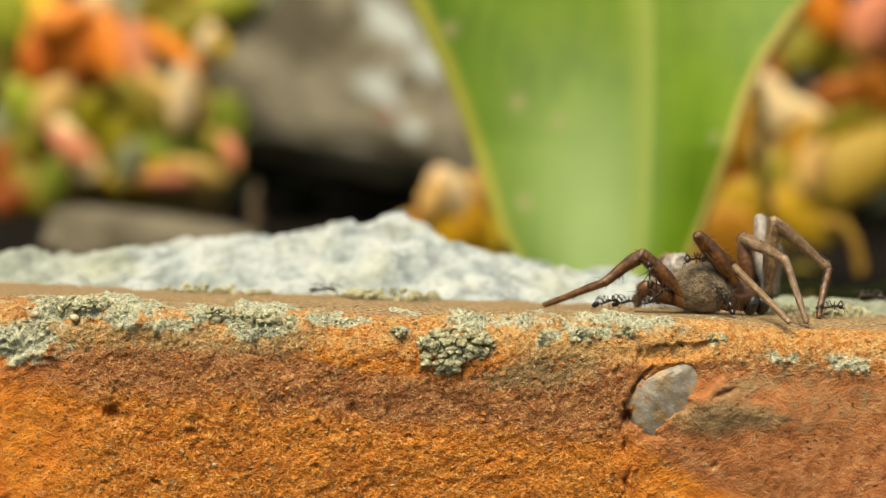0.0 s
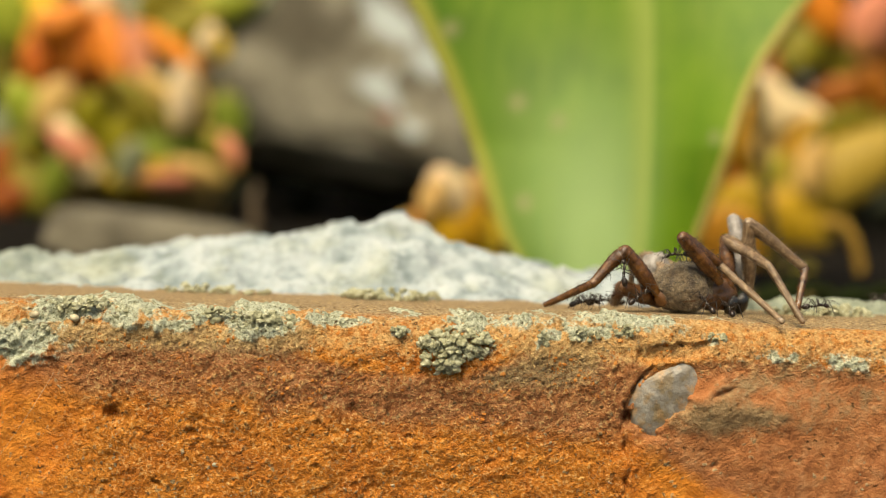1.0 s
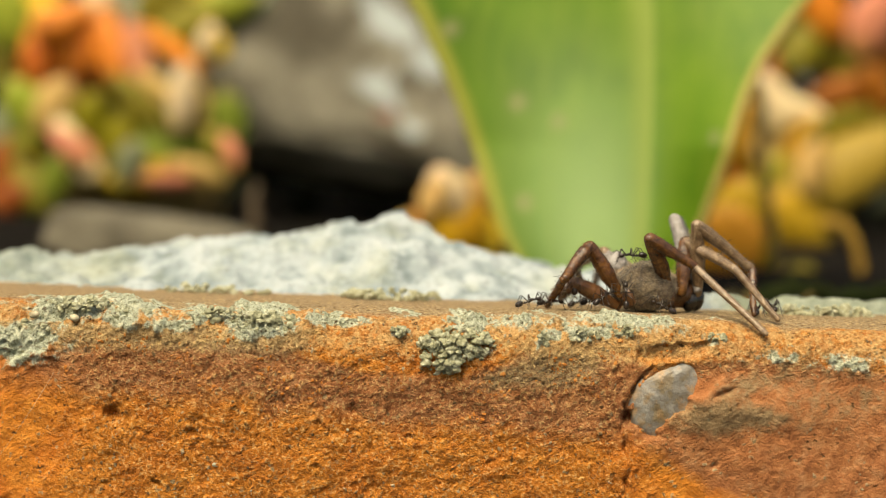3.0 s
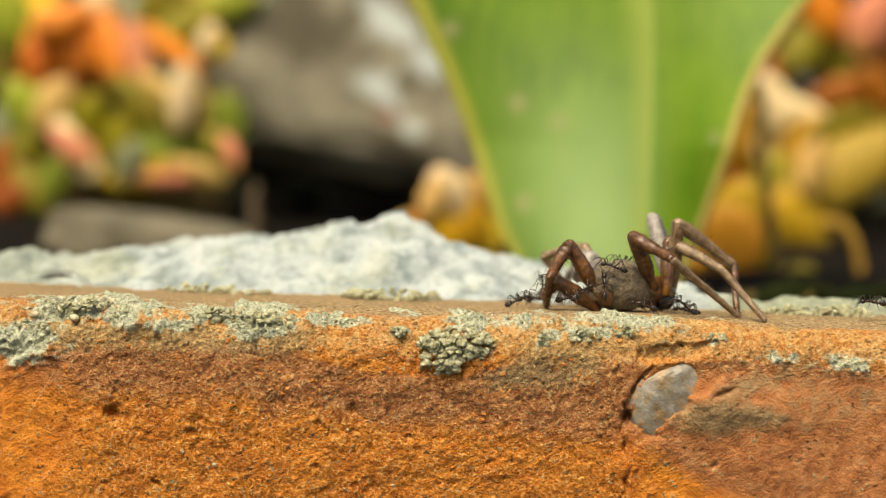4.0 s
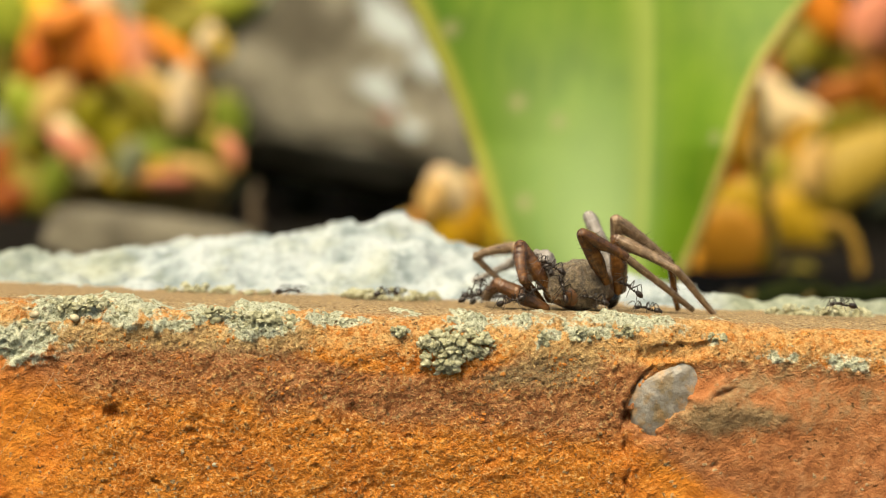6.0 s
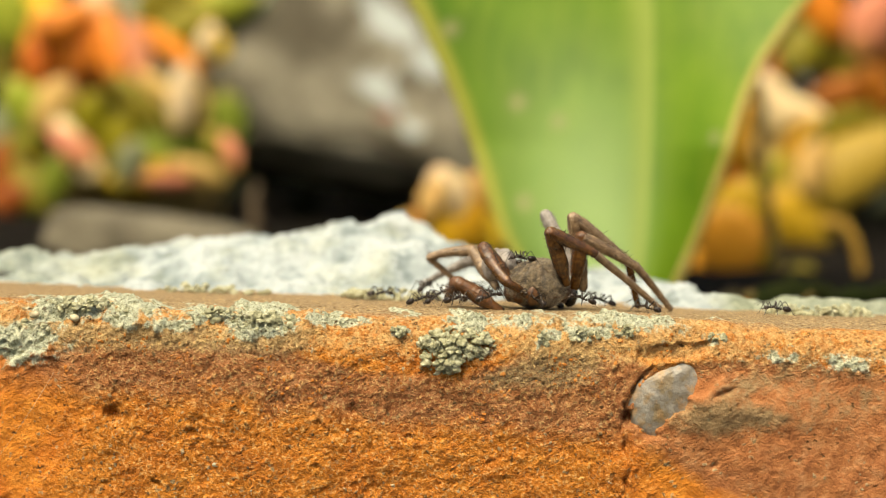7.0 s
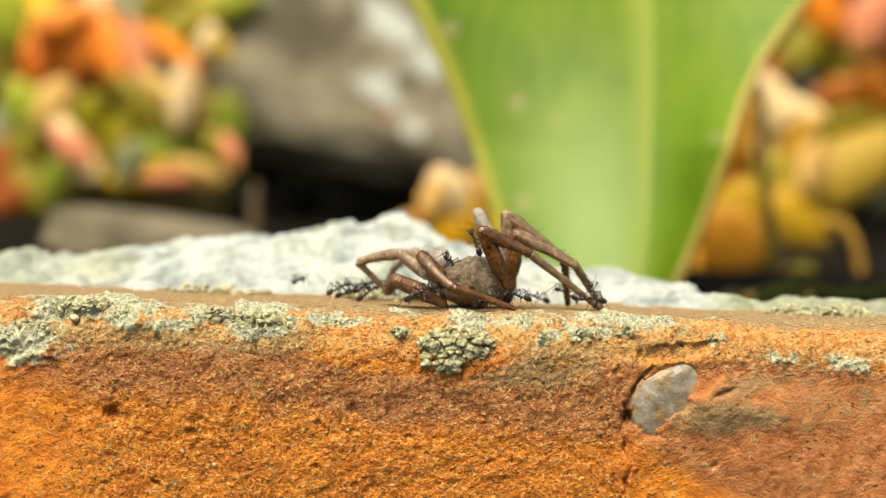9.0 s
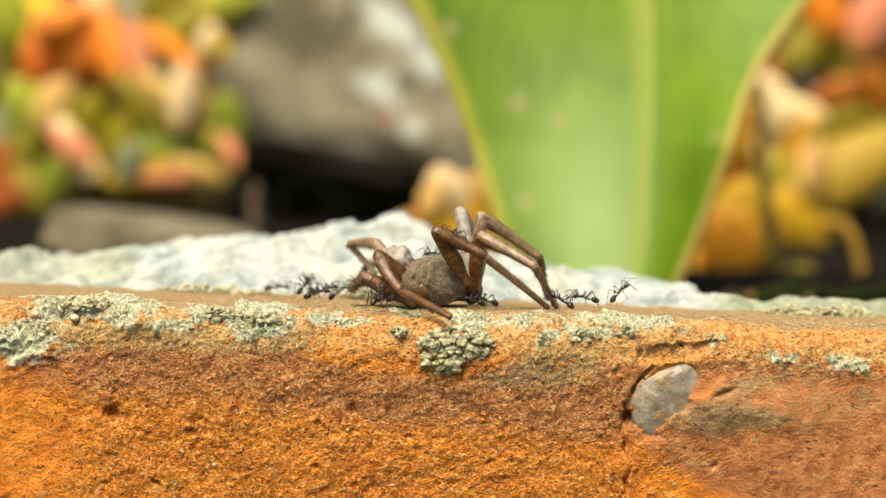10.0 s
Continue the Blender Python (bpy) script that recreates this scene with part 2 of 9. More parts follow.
ARCH = bark("ochre_plant_stem", (0.26, 0.14, 0.015), (0.46, 0.27, 0.045))
TWIG = bark("brown_twig", (0.035, 0.024, 0.012), (0.09, 0.062, 0.034))


# ---- builders ----
def mesh_of(name, bm, material, smooth=True):
    me = bpy.data.meshes.new(name)
    bm.to_mesh(me)
    bm.free()
    me.materials.append(material)
    if smooth:
        me.polygons.foreach_set("use_smooth", [True] * len(me.polygons))
    return me


def part(name, bm, material, parent, label=""):
    ob = new(name, mesh_of(name, bm, material))
    ob.parent = parent
    return tagged(ob, label)


def thing(name, m=None, label="", category="", group="", kind=""):
    ob = new(name)
    ob.empty_display_size = 0.002
    if m is not None:
        ob.matrix_world = m
    return tagged(ob, label, category, group, kind)


def grid_mesh(name, verts, rows, cols, material):
    """A mesh from rows x cols vertices, row by row."""
    i = np.arange(rows - 1)[:, None] * cols + np.arange(cols - 1)[None, :]
    faces = np.stack([i, i + 1, i + cols + 1, i + cols], axis=-1).reshape(-1, 4)
    me = bpy.data.meshes.new(name)
    me.from_pydata(verts.tolist(), [], faces.tolist())
    me.materials.append(material)
    me.polygons.foreach_set("use_smooth", [True] * len(me.polygons))
    return me


def layer(me, name, values):
    me.attributes.new(name, "FLOAT", "POINT").data.foreach_set("value", np.asarray(values, dtype=np.float32))


def rough(points, size, octaves=4, offset=0.0):
    """Fractal noise about 0 at points in mm."""
    return np.array([noise.fractal(Vector(p) / size + Vector((offset, 0, 0)), 0.8, 2.1, octaves) for p in points])


def tube(bm, path, radii, sides=8, squash=1.0):
    """A tapered tube along a path of points, closed at both ends with a rounded cap."""
    path, radii = [Vector(p) for p in path], [float(r) for r in radii]
    rings = []
    for i, p in enumerate(path):
        d = (path[min(i + 1, len(path) - 1)] - path[max(i - 1, 0)]).normalized()
        a = d.cross(Vector((0, 1, 0.01)))
        a = (a if a.length > 1e-4 else d.cross(Vector((1, 0, 0)))).normalized()
        b = d.cross(a).normalized()
        rings.append([bm.verts.new(p + radii[i] * (math.cos(k) * a + squash * math.sin(k) * b)) for k in (2 * math.pi * j / sides for j in range(sides))])
    for r, s in zip(rings, rings[1:]):
        for k in range(sides):
            bm.faces.new((r[k], r[(k + 1) % sides], s[(k + 1) % sides], s[k]))
    for ring, p, q, r in ((rings[0][::-1], path[0], path[1], radii[0]), (rings[-1], path[-1], path[-2], radii[-1])):
        tip = bm.verts.new(p + (p - q).normalized() * r * 0.7)
        for k in range(sides):
            bm.faces.new((ring[k], ring[(k + 1) % sides], tip))
    return bm


def lump(bm, centre, radii, seed=0.0, amount=0.15, sub=2, size=1.0, turn=None):
    """An uneven rounded lump joined into bm; radii in the units of bm."""
    made = bmesh.ops.create_icosphere(bm, subdivisions=sub, radius=1.0)["verts"]
    for v in made:
        k = 1 + amount * noise.fractal(v.co * size + Vector((seed, seed * 0.7, 0)), 0.8, 2.0, 3)
        co = Vector((v.co.x * radii[0] * k, v.co.y * radii[1] * k, v.co.z * radii[2] * k))
        if turn is not None:
            co = turn @ co
        v.co = co + Vector(centre)
    return bm


def smooth_step(a, b, x):
    t = np.clip((x - a) / (b - a), 0, 1)
    return t * t * (3 - 2 * t)


def blob(x, z, cx, cz, rx, rz):
    return np.exp(-(((x - cx) / rx) ** 2 + ((z - cz) / rz) ** 2))


# ---- ground: lower path before the edging, raised bed behind it ----
def build_ground():
    xs = np.concatenate([[-60000, -9000, -1500], np.linspace(-820, 820, 121), [1500, 9000, 60000]])
    ys = np.concatenate([[-60000, -9000, -1500, -300, 2, 60], np.linspace(66, 1120, 110), [1500, 9000, 60000]])
    v = np.array([(x, y, 0.0) for y in ys for x in xs])
    rise = smooth_step(60, 66, v[:, 1])
    bed = -7 + 3.0 * rough(v, 40, 4) * (np.abs(v[:, 0]) < 900) * (v[:, 1] < 1200) + 26 * smooth_step(760, 1100, v[:, 1])
    v[:, 2] = -102.0 + (bed + 102.0) * rise
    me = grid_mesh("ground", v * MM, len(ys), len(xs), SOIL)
    tagged(new("ground", me), "crumbly soil of the raised garden bed, coloured near black for shade", "soil", kind="structure")


build_ground()


# ---- the brick ----
# x, z, half width, half height, strength
LICHEN_SPOTS = [(-46.5, -3.8, 5.0, 2.6, 1.1), (-42, -0.2, 4.6, 1.3, 1.1), (-37.5, -1.2, 2.4, 1.0, 0.9), (-44.8, -1.0, 2.4, 1.2, 0.9), (-34.4, -0.7, 3.6, 1.5, 1.05), (-29, -1.3, 2.6, 1.2, 0.85),
                (-25.7, -0.2, 2.2, 1.2, 0.95), (-20.4, -1.1, 4.4, 1.9, 1.15), (-11.3, -0.1, 3.6, 0.8, 0.85), (-4.7, -1.6, 1.3, 0.7, 0.9), (2, -3.0, 3.6, 2.0, 0.62),
                (5.5, 0.2, 4.5, 0.9, 1.1), (12.5, 0.2, 5.0, 0.9, 1.1), (11.2, -1.9, 1.1, 1.1, 0.75), (16, -1.1, 2.3, 1.0, 0.95), (20.5, -0.5, 1.9, 0.8, 0.9), (30.9, -1.1, 1.3, 0.6, 0.75), (37.5, -2.9, 3.4, 0.8, 0.8), (45.3, -3.4, 4.5, 1.1, 0.8)]


def brick_profile():
    """(y, z) round the brick in mm, from the foot of the front over the top to the foot of the back."""
    p = [(0, z) for z in (-102, -70, -45, -30)] + [(0, z) for z in np.arange(-24, -2.6, 0.2)]
    p += [(2.9 - 2.9 * math.cos(a), -2.3 + 2.9 * math.sin(a)) for a in np.linspace(0.05, math.pi / 2, 20)]
    for y in np.arange(3.15, 27, 0.3):
        p.append((y, 0.6 - 0.6 * float(smooth_step(10, 22, y))))
    p += [(30, 0), (34, 0), (37, 0), (38, -1)] + [(38, z) for z in (-10, -40, -102)]
    return np.array(p)


FACE = []  # sites on the brick's front for grit


def build_brick():
    prof = brick_profile()
    xs = np.concatenate([[-107.5, -90, -72, -62], np.arange(-56, 56.1, 0.2), [62, 72, 90, 107.5]])
    n, m = len(prof), len(xs)
    y, z = np.repeat(prof[:, 0], m), np.repeat(prof[:, 1], m)
    x = np.tile(xs, n)
    pts = np.stack([x, y, z], axis=1)
    tang = np.gradient(prof, axis=0)
    tang /= np.linalg.norm(tang, axis=1)[:, None]
    nor = np.repeat(np.stack([0 * tang[:, 0], -tang[:, 1], tang[:, 0]], axis=1), m, axis=0)
    front = smooth_step(6.0, 2.0, y)
    near_edge = np.exp(-(((y - 1.2) / 2.4) ** 2 + ((z + 0.8) / 2.2) ** 2))
    big, mid, fine = rough(pts, 9, 4), rough(pts, 2.2, 4, 7), rough(pts, 0.62, 3, 19)
    pocks = np.array([noise.voronoi(Vector((p[0], p[1], p[2] * 1.15)) / 2.3)[0][0] for p in pts])
    pocks = smooth_step(0.30, 0.10, pocks + 0.16 * fine) * smooth_step(-0.1, 0.35, big + 0.5 * mid)
    worn = front * smooth_step(-2.5, -6.0, z) * np.maximum(smooth_step(18, 30, x + 3 * big), 0.8 * smooth_step(-36, -46, x + 3 * big))
    d = (0.10 + 0.36 * front) * big * 0.8 + (0.05 + 0.17 * front) * mid * (1 - 0.5 * worn) + (0.03 + 0.12 * front) * fine * (1 - 0.7 * worn) - 0.24 * front * pocks * (1 - 0.6 * worn)
    # single deeper pits
    for cx, cz, r, deep in ((-36.5, -11.7, 0.75, 1.1), (-36.1, 0.6, 0.8, 1.0), (-38.3, 0.6, 1.2, 0.5), (-9.4, -10.3, 0.6, 0.9), (31.1, -15.4, 0.4, 0.5), (21.3, -10.4, 0.8, 1.4), (-27.5, -13.5, 0.5, 0.6), (-3.2, -13.2, 0.4, 0.6), (6.0, -15.8, 0.4, 0.6)):
        d -= deep * np.exp(-(((x - cx + 0.3 * mid) ** 2 + (z - 0.35 * y - cz + 0.3 * fine) ** 2) / r ** 2) ** 1.5)
    along = np.array([noise.fractal(Vector((v / 7.0, 3.3, 0)), 0.8, 2.1, 4) for v in xs])
    d -= near_edge * np.tile(0.55 + 0.8 * along, n)
    lich = np.zeros(len(x))
    for cx, cz, rx, rz, amount in LICHEN_SPOTS:
        lich = np.maximum(lich, amount * blob(x + 2.4 * mid + 1.5 * big, z - y * 0.35 + 0.9 * big + 0.5 * mid, cx, cz, rx, rz))
    coat = 0.85 * smooth_step(3, 9, x) * smooth_step(32, 24, x) + 0.42 * smooth_step(-8, -14, x) + 0.45 * smooth_step(-12, -6, x) * smooth_step(9, 3, x)
    lich = np.maximum(lich, coat * np.exp(-((y - 2.4) / 2.6) ** 2) * smooth_step(-2.0, -0.2, z) * (0.75 + 0.5 * big))
    lich *= smooth_step(10, 6, y)
    d += lich * (0.16 + 0.50 * mid + 0.30 * fine)
    crest = np.interp(xs, [-56, -45, -37, -30, -23, -16, -10, -2, 4, 7, 14, 20, 26, 32, 39, 46, 56], [0.1, 0.5, 1.5, -0.3, 0.5, 0.0, -0.1, 0.15, 0.40, 0.65, 0.9, 0.85, 0.9, 0.75, 0.35, -0.1, -0.3])
    d += (np.tile(crest, n) - 0.6) * np.exp(-((y - 4.0) / np.where(y > 4, 3.6, 3.0)) ** 2) * smooth_step(-5, 0, z)
    # the crack, the pebble's socket and the slab that lifts beside it
    wander = 21.1 + 0.3 * np.sin(z * 0.7) + 0.2 * np.sin(z * 2.3) + 0.3 * mid
    d -= 0.9 * np.exp(-((x - wander) / 0.16) ** 2) * smooth_step(-6.5, -8, z) * front * (0.6 + 0.4 * np.sin(z * 1.7))
    ca, sa = math.cos(radians(38)), math.sin(radians(38))
    pu, pw = (x - 25.7) * ca - (z + 8.3) * sa, (x - 25.7) * sa + (z + 8.3) * ca
    ring = np.sqrt((pu / 4.0) ** 2 + (pw / 5.1) ** 2)
    d -= 0.45 * smooth_step(1.0, 0.85, ring) * smooth_step(3.2, -0.5, pu) * front
    d -= 1.0 * np.exp(-((ring - 1.0) / 0.055) ** 2) * smooth_step(-0.5, -2.5, pu) * np.exp(-((pw + 0.8) / 2.6) ** 2) * front
    d += 0.9 * blob(x, z, 34, -8.6, 8, 2.6) * front - 0.8 * np.exp(-(((x - 31.6) / 1.0) ** 2 + ((z + 7.3 - 0.4 * (x - 31.3) + 0.3 * mid) / 0.28) ** 2)) * front
    # clay lapping over the pebble's lower side, and the hollow with its lip above it
    side, run = (x - 26.3) * 0.69 - (z + 9.4) * 0.724, (x - 26.3) * 0.724 + (z + 9.4) * 0.69
    lap = smooth_step(0.0, 0.45, side + 0.9 * mid + 0.2 * fine) * smooth_step(11.0, 0.5, side) * smooth_step(8.5, 2.0, np.abs(run - 0.8))
    d += 0.8 * lap * front
    d -= 0.9 * smooth_step(1.1, 0.7, np.sqrt(((x - 26.2) / 4.2) ** 2 + ((z + 2.9 - 0.12 * (x - 26)) / 1.15) ** 2) + 0.5 * mid) * front
    d -= 0.5 * smooth_step(1.1, 0.6, np.sqrt(((x - 27.5) / 1.8) ** 2 + ((z + 0.6) / 0.7) ** 2) + 0.4 * mid)
    pts = pts + nor * d[:, None]
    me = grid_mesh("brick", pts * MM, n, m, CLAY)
    knots = [-50, -35, -20, -12, -4, 2, 6, 12, 20, 24, 30, 40, 50]
    upper = np.interp(x, knots, [-6, -3.2, -3.0, -5.5, -6.2, -6.5, -5.2, -2.5, -3, -5, -4, -3.6, -4.5]) + 0.8 * big
    lower = np.interp(x, knots, [-9, -9.4, -10.5, -11.5, -12, -12, -12, -12.5, -13, -14.5, -17, -19, -20]) + 1.5 * big
    burnt = smooth_step(upper + 1.0, upper - 1.0, z) * smooth_step(lower - 3.0, lower + 3.0, z)
    layer(me, "burnt", burnt * front * (0.6 + 0.5 * smooth_step(-50, -38, x) + 0.5 * smooth_step(24, 34, x)))
    grey = 0.95 * smooth_step(-10, -18, x) * smooth_step(-0.8, -2.0, z) * smooth_step(-6.0, -3.0, z) + 1.2 * blob(x, z - 0.2 * (x - 14), 14, -4.8, 5.0, 2.8) + 0.8 * blob(x, z - 0.35 * (x - 7), 7, -6.2, 4.0, 1.5) + 0.7 * blob(x, z, 30, -10.8, 5, 1.6)
    grey = grey + 0.58 * smooth_step(29, 36, x) * (0.7 + 0.9 * mid) * smooth_step(-15, -8, z) * smooth_step(-1.5, -3.2, z) + 0.6 * blob(x, z, 33, -9.5, 6, 1.2) + 0.5 * blob(x, z - 0.4 * (x - 31), 31, -7.6, 4.0, 1.8)
    layer(me, "olive", front * grey)
    layer(me, "lichen", lich)
    layer(me, "worn", worn)
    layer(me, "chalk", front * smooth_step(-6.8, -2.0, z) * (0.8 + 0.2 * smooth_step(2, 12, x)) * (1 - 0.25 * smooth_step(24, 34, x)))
    layer(me, "dust", 0.95 * smooth_step(1.6 + 1.0 * smooth_step(-2, -12, x), 4.6 + 1.2 * smooth_step(-2, -12, x), y - 1.8 * big))
    face = np.flatnonzero((y < 3.5) & (z > -23) & (np.abs(x) < 54))
    FACE.extend([(pts[i], nor[i], float(lich[i])) for i in np.random.default_rng(4).choice(face, 9000, replace=False)])
    ob = new("brick", me)
    tagged(ob, "weathered orange clay brick with a chipped lichen-crusted edge", "brick")
    return ob


BRICK = build_brick()


def build_pebble():
    bm = bmesh.new()
    lump(bm, (0, 0, 0), (1, 1, 1), 4.0, 0.13, 5, 1.3)
    turn = Matrix.Rotation(radians(38), 3, "Y")
    for v in bm.verts:
        flat = math.copysign(abs(v.co.y) ** 0.75, v.co.y)
        v.co = (turn @ Vector((v.co.x * 4.0, flat * 1.7 + 0.10 * v.co.x, v.co.z * 5.1)) + Vector((25.7, 1.25, -8.3))) * MM
    part("pebble", bm, PEBBLE, BRICK, "blue-grey pebble baked into the brick")


build_pebble()


def build_chips():
    n = Nodes("cream_quartz_chip")
    quartz = n.done(n.ramp(n.noise(0.8, 4), (0.35, (0.34, 0.28, 0.17)), (0.65, (0.60, 0.53, 0.36))), 0.45, n.bump(n.noise(0.4, 4), 0.1))
    for i, (x, y, z, r) in enumerate([(-40.8, 0.6, -1.1, 0.55), (-45.3, 0.6, -0.9, 0.6), (-24.7, 0.35, -17.0, 0.55)]):
        bm = bmesh.new()
        lump(bm, (x * MM, y * MM, z * MM), (r * MM, 0.7 * r * MM, 0.75 * r * MM), 6.0 * i, 0.3, 2, 1.2)
        part("quartz_chip", bm, quartz, BRICK, "cream quartz chip in the brick")
    bm = bmesh.new()
    tube(bm, [Vector(p) * MM for p in ((-48.4, -0.9, -16.5), (-45.3, -1.2, -11.9), (-42.6, -0.7, -7.1))], [0.018 * MM] * 3, 5)
    tagged(new("silk_thread", mesh_of("silk_thread", bm, quartz)), "fine pale silk thread hanging over the brick face", "thread")


build_chips()


def grit(material, count, sizes, seed, clump, label):
    """Loose mineral grains baked on to the brick's face."""
    rnd = random.Random(seed)
    sites = [f for f in FACE if f[2] < 0.25 and f[0][0] < 26 and noise.noise(Vector(f[0]) / clump + Vector((seed, 0, 0))) > 0.02]
    seedling = bmesh.new()
    bmesh.ops.create_icosphere(seedling, subdivisions=1, radius=1)
    ball = [v.co.copy() for v in seedling.verts]
    tris = [[v.index for v in f.verts] for f in seedling.faces]
    seedling.free()
    verts, faces = [], []
    for p, out, _ in rnd.sample(sites, min(count, len(sites))):
        s = sizes[0] + (sizes[1] - sizes[0]) * rnd.random() ** 3
        turn = Euler((rnd.uniform(0, 6), rnd.uniform(0, 6), rnd.uniform(0, 6))).to_matrix()
        at = Vector([float(a - 0.30 * s * o) for a, o in zip(p, out)])
        b, c, start = rnd.uniform(0.55, 0.9), rnd.uniform(0.5, 0.85), len(verts)
        for v in ball:
            k = s * rnd.uniform(0.6, 1.25)
            verts.append(tuple((at + turn @ Vector((v.x * k, v.y * k * b, v.z * k * c))) * MM))
        faces += [[start + q for q in f] for f in tris]
    me = bpy.data.meshes.new("grit")
    me.from_pydata(verts, [], faces)
    me.materials.append(material)
    tagged(new("grit", me), label, "grit", kind="stuff")


def grit_mat(name, a, b, c):
    n = Nodes(name)
    island = n.t.nodes.new("ShaderNodeNewGeometry").outputs["Random Per Island"]
    col = n.mix(n.ramp(n.noise(0.3, 4), (0.4, 0.0), (0.7, 0.5)), n.ramp(island, (0.0, a), (0.55, b), (1.0, c)), a)
    return n.done(col, 0.9, n.bump(n.noise(0.2, 3), 0.1), 0.3)


grit(grit_mat("orange_grit", (0.36, 0.12, 0.02), (0.50, 0.175, 0.035), (0.60, 0.29, 0.09)), 4200, (0.10, 0.36), 1, 4.0, "fine orange clay grains on the brick face")
grit(grit_mat("dark_grit", (0.17, 0.095, 0.04), (0.30, 0.19, 0.09), (0.50, 0.40, 0.25)), 520, (0.10, 0.40), 2, 4.0, "dark mineral grains on the brick face")


def granules(centre, spread, count, size, seed, label):
    """A crust of crowded lichen granules."""
    rnd = random.Random(seed)
    bm = bmesh.new()
    for _ in range(count):
        a, r = rnd.uniform(0, 2 * math.pi), math.sqrt(rnd.random())
        x, z = r * math.cos(a) * spread[0], r * math.sin(a) * spread[1]
        s = size * (0.35 + 1.15 * rnd.random() ** 1.6)
        y = -0.55 * (1 - r * r) * spread[2] + rnd.uniform(-0.35, 0.35)
        lump(bm, ((centre[0] + x) * MM, (centre[1] + y) * MM, (centre[2] + z) * MM), (s * rnd.uniform(0.8, 1.15) * MM, s * 0.9 * MM, s * rnd.uniform(0.7, 1.0) * MM), rnd.uniform(0, 50), 0.5, 2, 1.4)
    ob = new("lichen", mesh_of("lichen", bm, LICHEN, False))
    return tagged(ob, label, "lichen", "lichen on the brick edge")


granules((1.9, 0.25, -2.7), (4.2, 1.9, 1.7), 190, 0.40, 3, "grey-green granular lichen clump hanging from the brick edge")
granules((0.5, 0.15, -4.7), (2.6, 1.4, 1.5), 90, 0.37, 13, "dark grey-green lichen granules under the edge clump")
granules((-19.6, 1.0, -0.9), (3.4, 1.1, 0.9), 90, 0.32, 4, "crusty grey-green lichen along the brick edge")
granules((-24.6, 1.5, -0.3), (2.4, 0.9, 0.6), 45, 0.28, 15, "thin pale lichen crust on the brick edge")
granules((-40.5, 1.6, 0.3), (3.6, 0.9, 0.8), 70, 0.36, 5, "pale crusty lichen rising over the brick edge")
granules((-34.4, 1.2, -0.7), (2.2, 0.9, 0.6), 45, 0.28, 16, "pale grey lichen crumbs beside a hollow in the edge")
granules((-46.5, 0.5, -3.6), (3.6, 2.0, 0.6), 34, 0.30, 6, "pale green lichen spreading down the brick face")
granules((11.2, 0.3, -1.8), (0.9, 1.0, 0.6), 16, 0.36, 7, "small grey lichen crumbs on the brick edge")
granules((16.0, 0.3, -1.2), (1.9, 0.8, 0.3), 34, 0.22, 8, "whitish lichen crust on the brick edge")
granules((20.6, 0.5, -0.7), (1.6, 0.7, 0.4), 34, 0.26, 10, "dark grey-green lichen crumbs along the brick edge")
granules((30.9, 0.6, -1.0), (1.1, 0.5, 0.4), 16, 0.30, 14, "thin grey lichen crumbs on the worn brick edge")
granules((-4.7, 0.7, -1.5), (1.2, 0.6, 0.5), 24, 0.30, 9, "small grey-green lichen spot on the brick edge")


granules((-6.5, 23.6, 0.5), (6.5, 0.8, 2.2), 150, 0.40, 21, "pale green lichen crumbs along the foot of the concrete")
granules((-30.0, 25.0, 0.4), (7.5, 0.6, 2.0), 90, 0.36, 22, "thin row of lichen crumbs along the foot of the concrete")
granules((48.0, 19.0, 0.5), (7.0, 0.8, 1.2), 120, 0.42, 23, "dull grey-green lichen lumps where brick and concrete meet")


# ---- the concrete behind ----
def build_concrete():
    xs = np.arange(-110, 110.1, 0.5)
    ys = np.concatenate([np.arange(21, 66, 0.5), [66.0]])
    x, y = np.tile(xs, len(ys)), np.repeat(ys, len(xs))
    top = np.interp(x, [-95, -66.6, -53.8, -40.9, -29.0, -19.3, -12.9, -9.0, -4.3, 1.1, 8.6, 14.0, 22.6, 31.2, 39.8, 110], [1.3, 1.7, 2.4, 4.5, 5.6, 7.3, 8.5, 10.0, 8.2, 5.8, 4.2, 3.6, 2.2, 1.6, 1.0, 0.9])
    pts = np.stack([x, y, 0 * x], axis=1)
    start = 24.5 + 1.4 * rough(np.stack([x, 0 * x, 0 * x], axis=1), 6, 4, 11) - 2.0 * smooth_step(-15, 5, x)
    rise = smooth_step(0, 1, (y - start) / (24.0 - 20.5 * smooth_step(24, 33, x))) ** 0.75
    z = -1.2 + (top + 1.2) * rise * smooth_step(66.5, 60, y) + (1.9 * rough(pts, 7.5, 5, 5) + 0.7 * rough(pts, 2.8, 3, 9)) * smooth_step(start - 0.5, start + 4, y) * (1 - 0.4 * smooth_step(25, 38, x))
    z -= 7.0 * smooth_step(31, 42, y) * smooth_step(34, 43, x)
    me = grid_mesh("concrete_haunch", np.stack([x, y, z], axis=1) * MM, len(ys), len(xs), CONCRETE)
    layer(me, "crust", smooth_step(30, 42, x) + 0.55 * smooth_step(-30, -55, x))
    tagged(new("concrete_haunch", me), "rough pale grey concrete haunch bedded over the back of the brick", "concrete", kind="structure")


build_concrete()


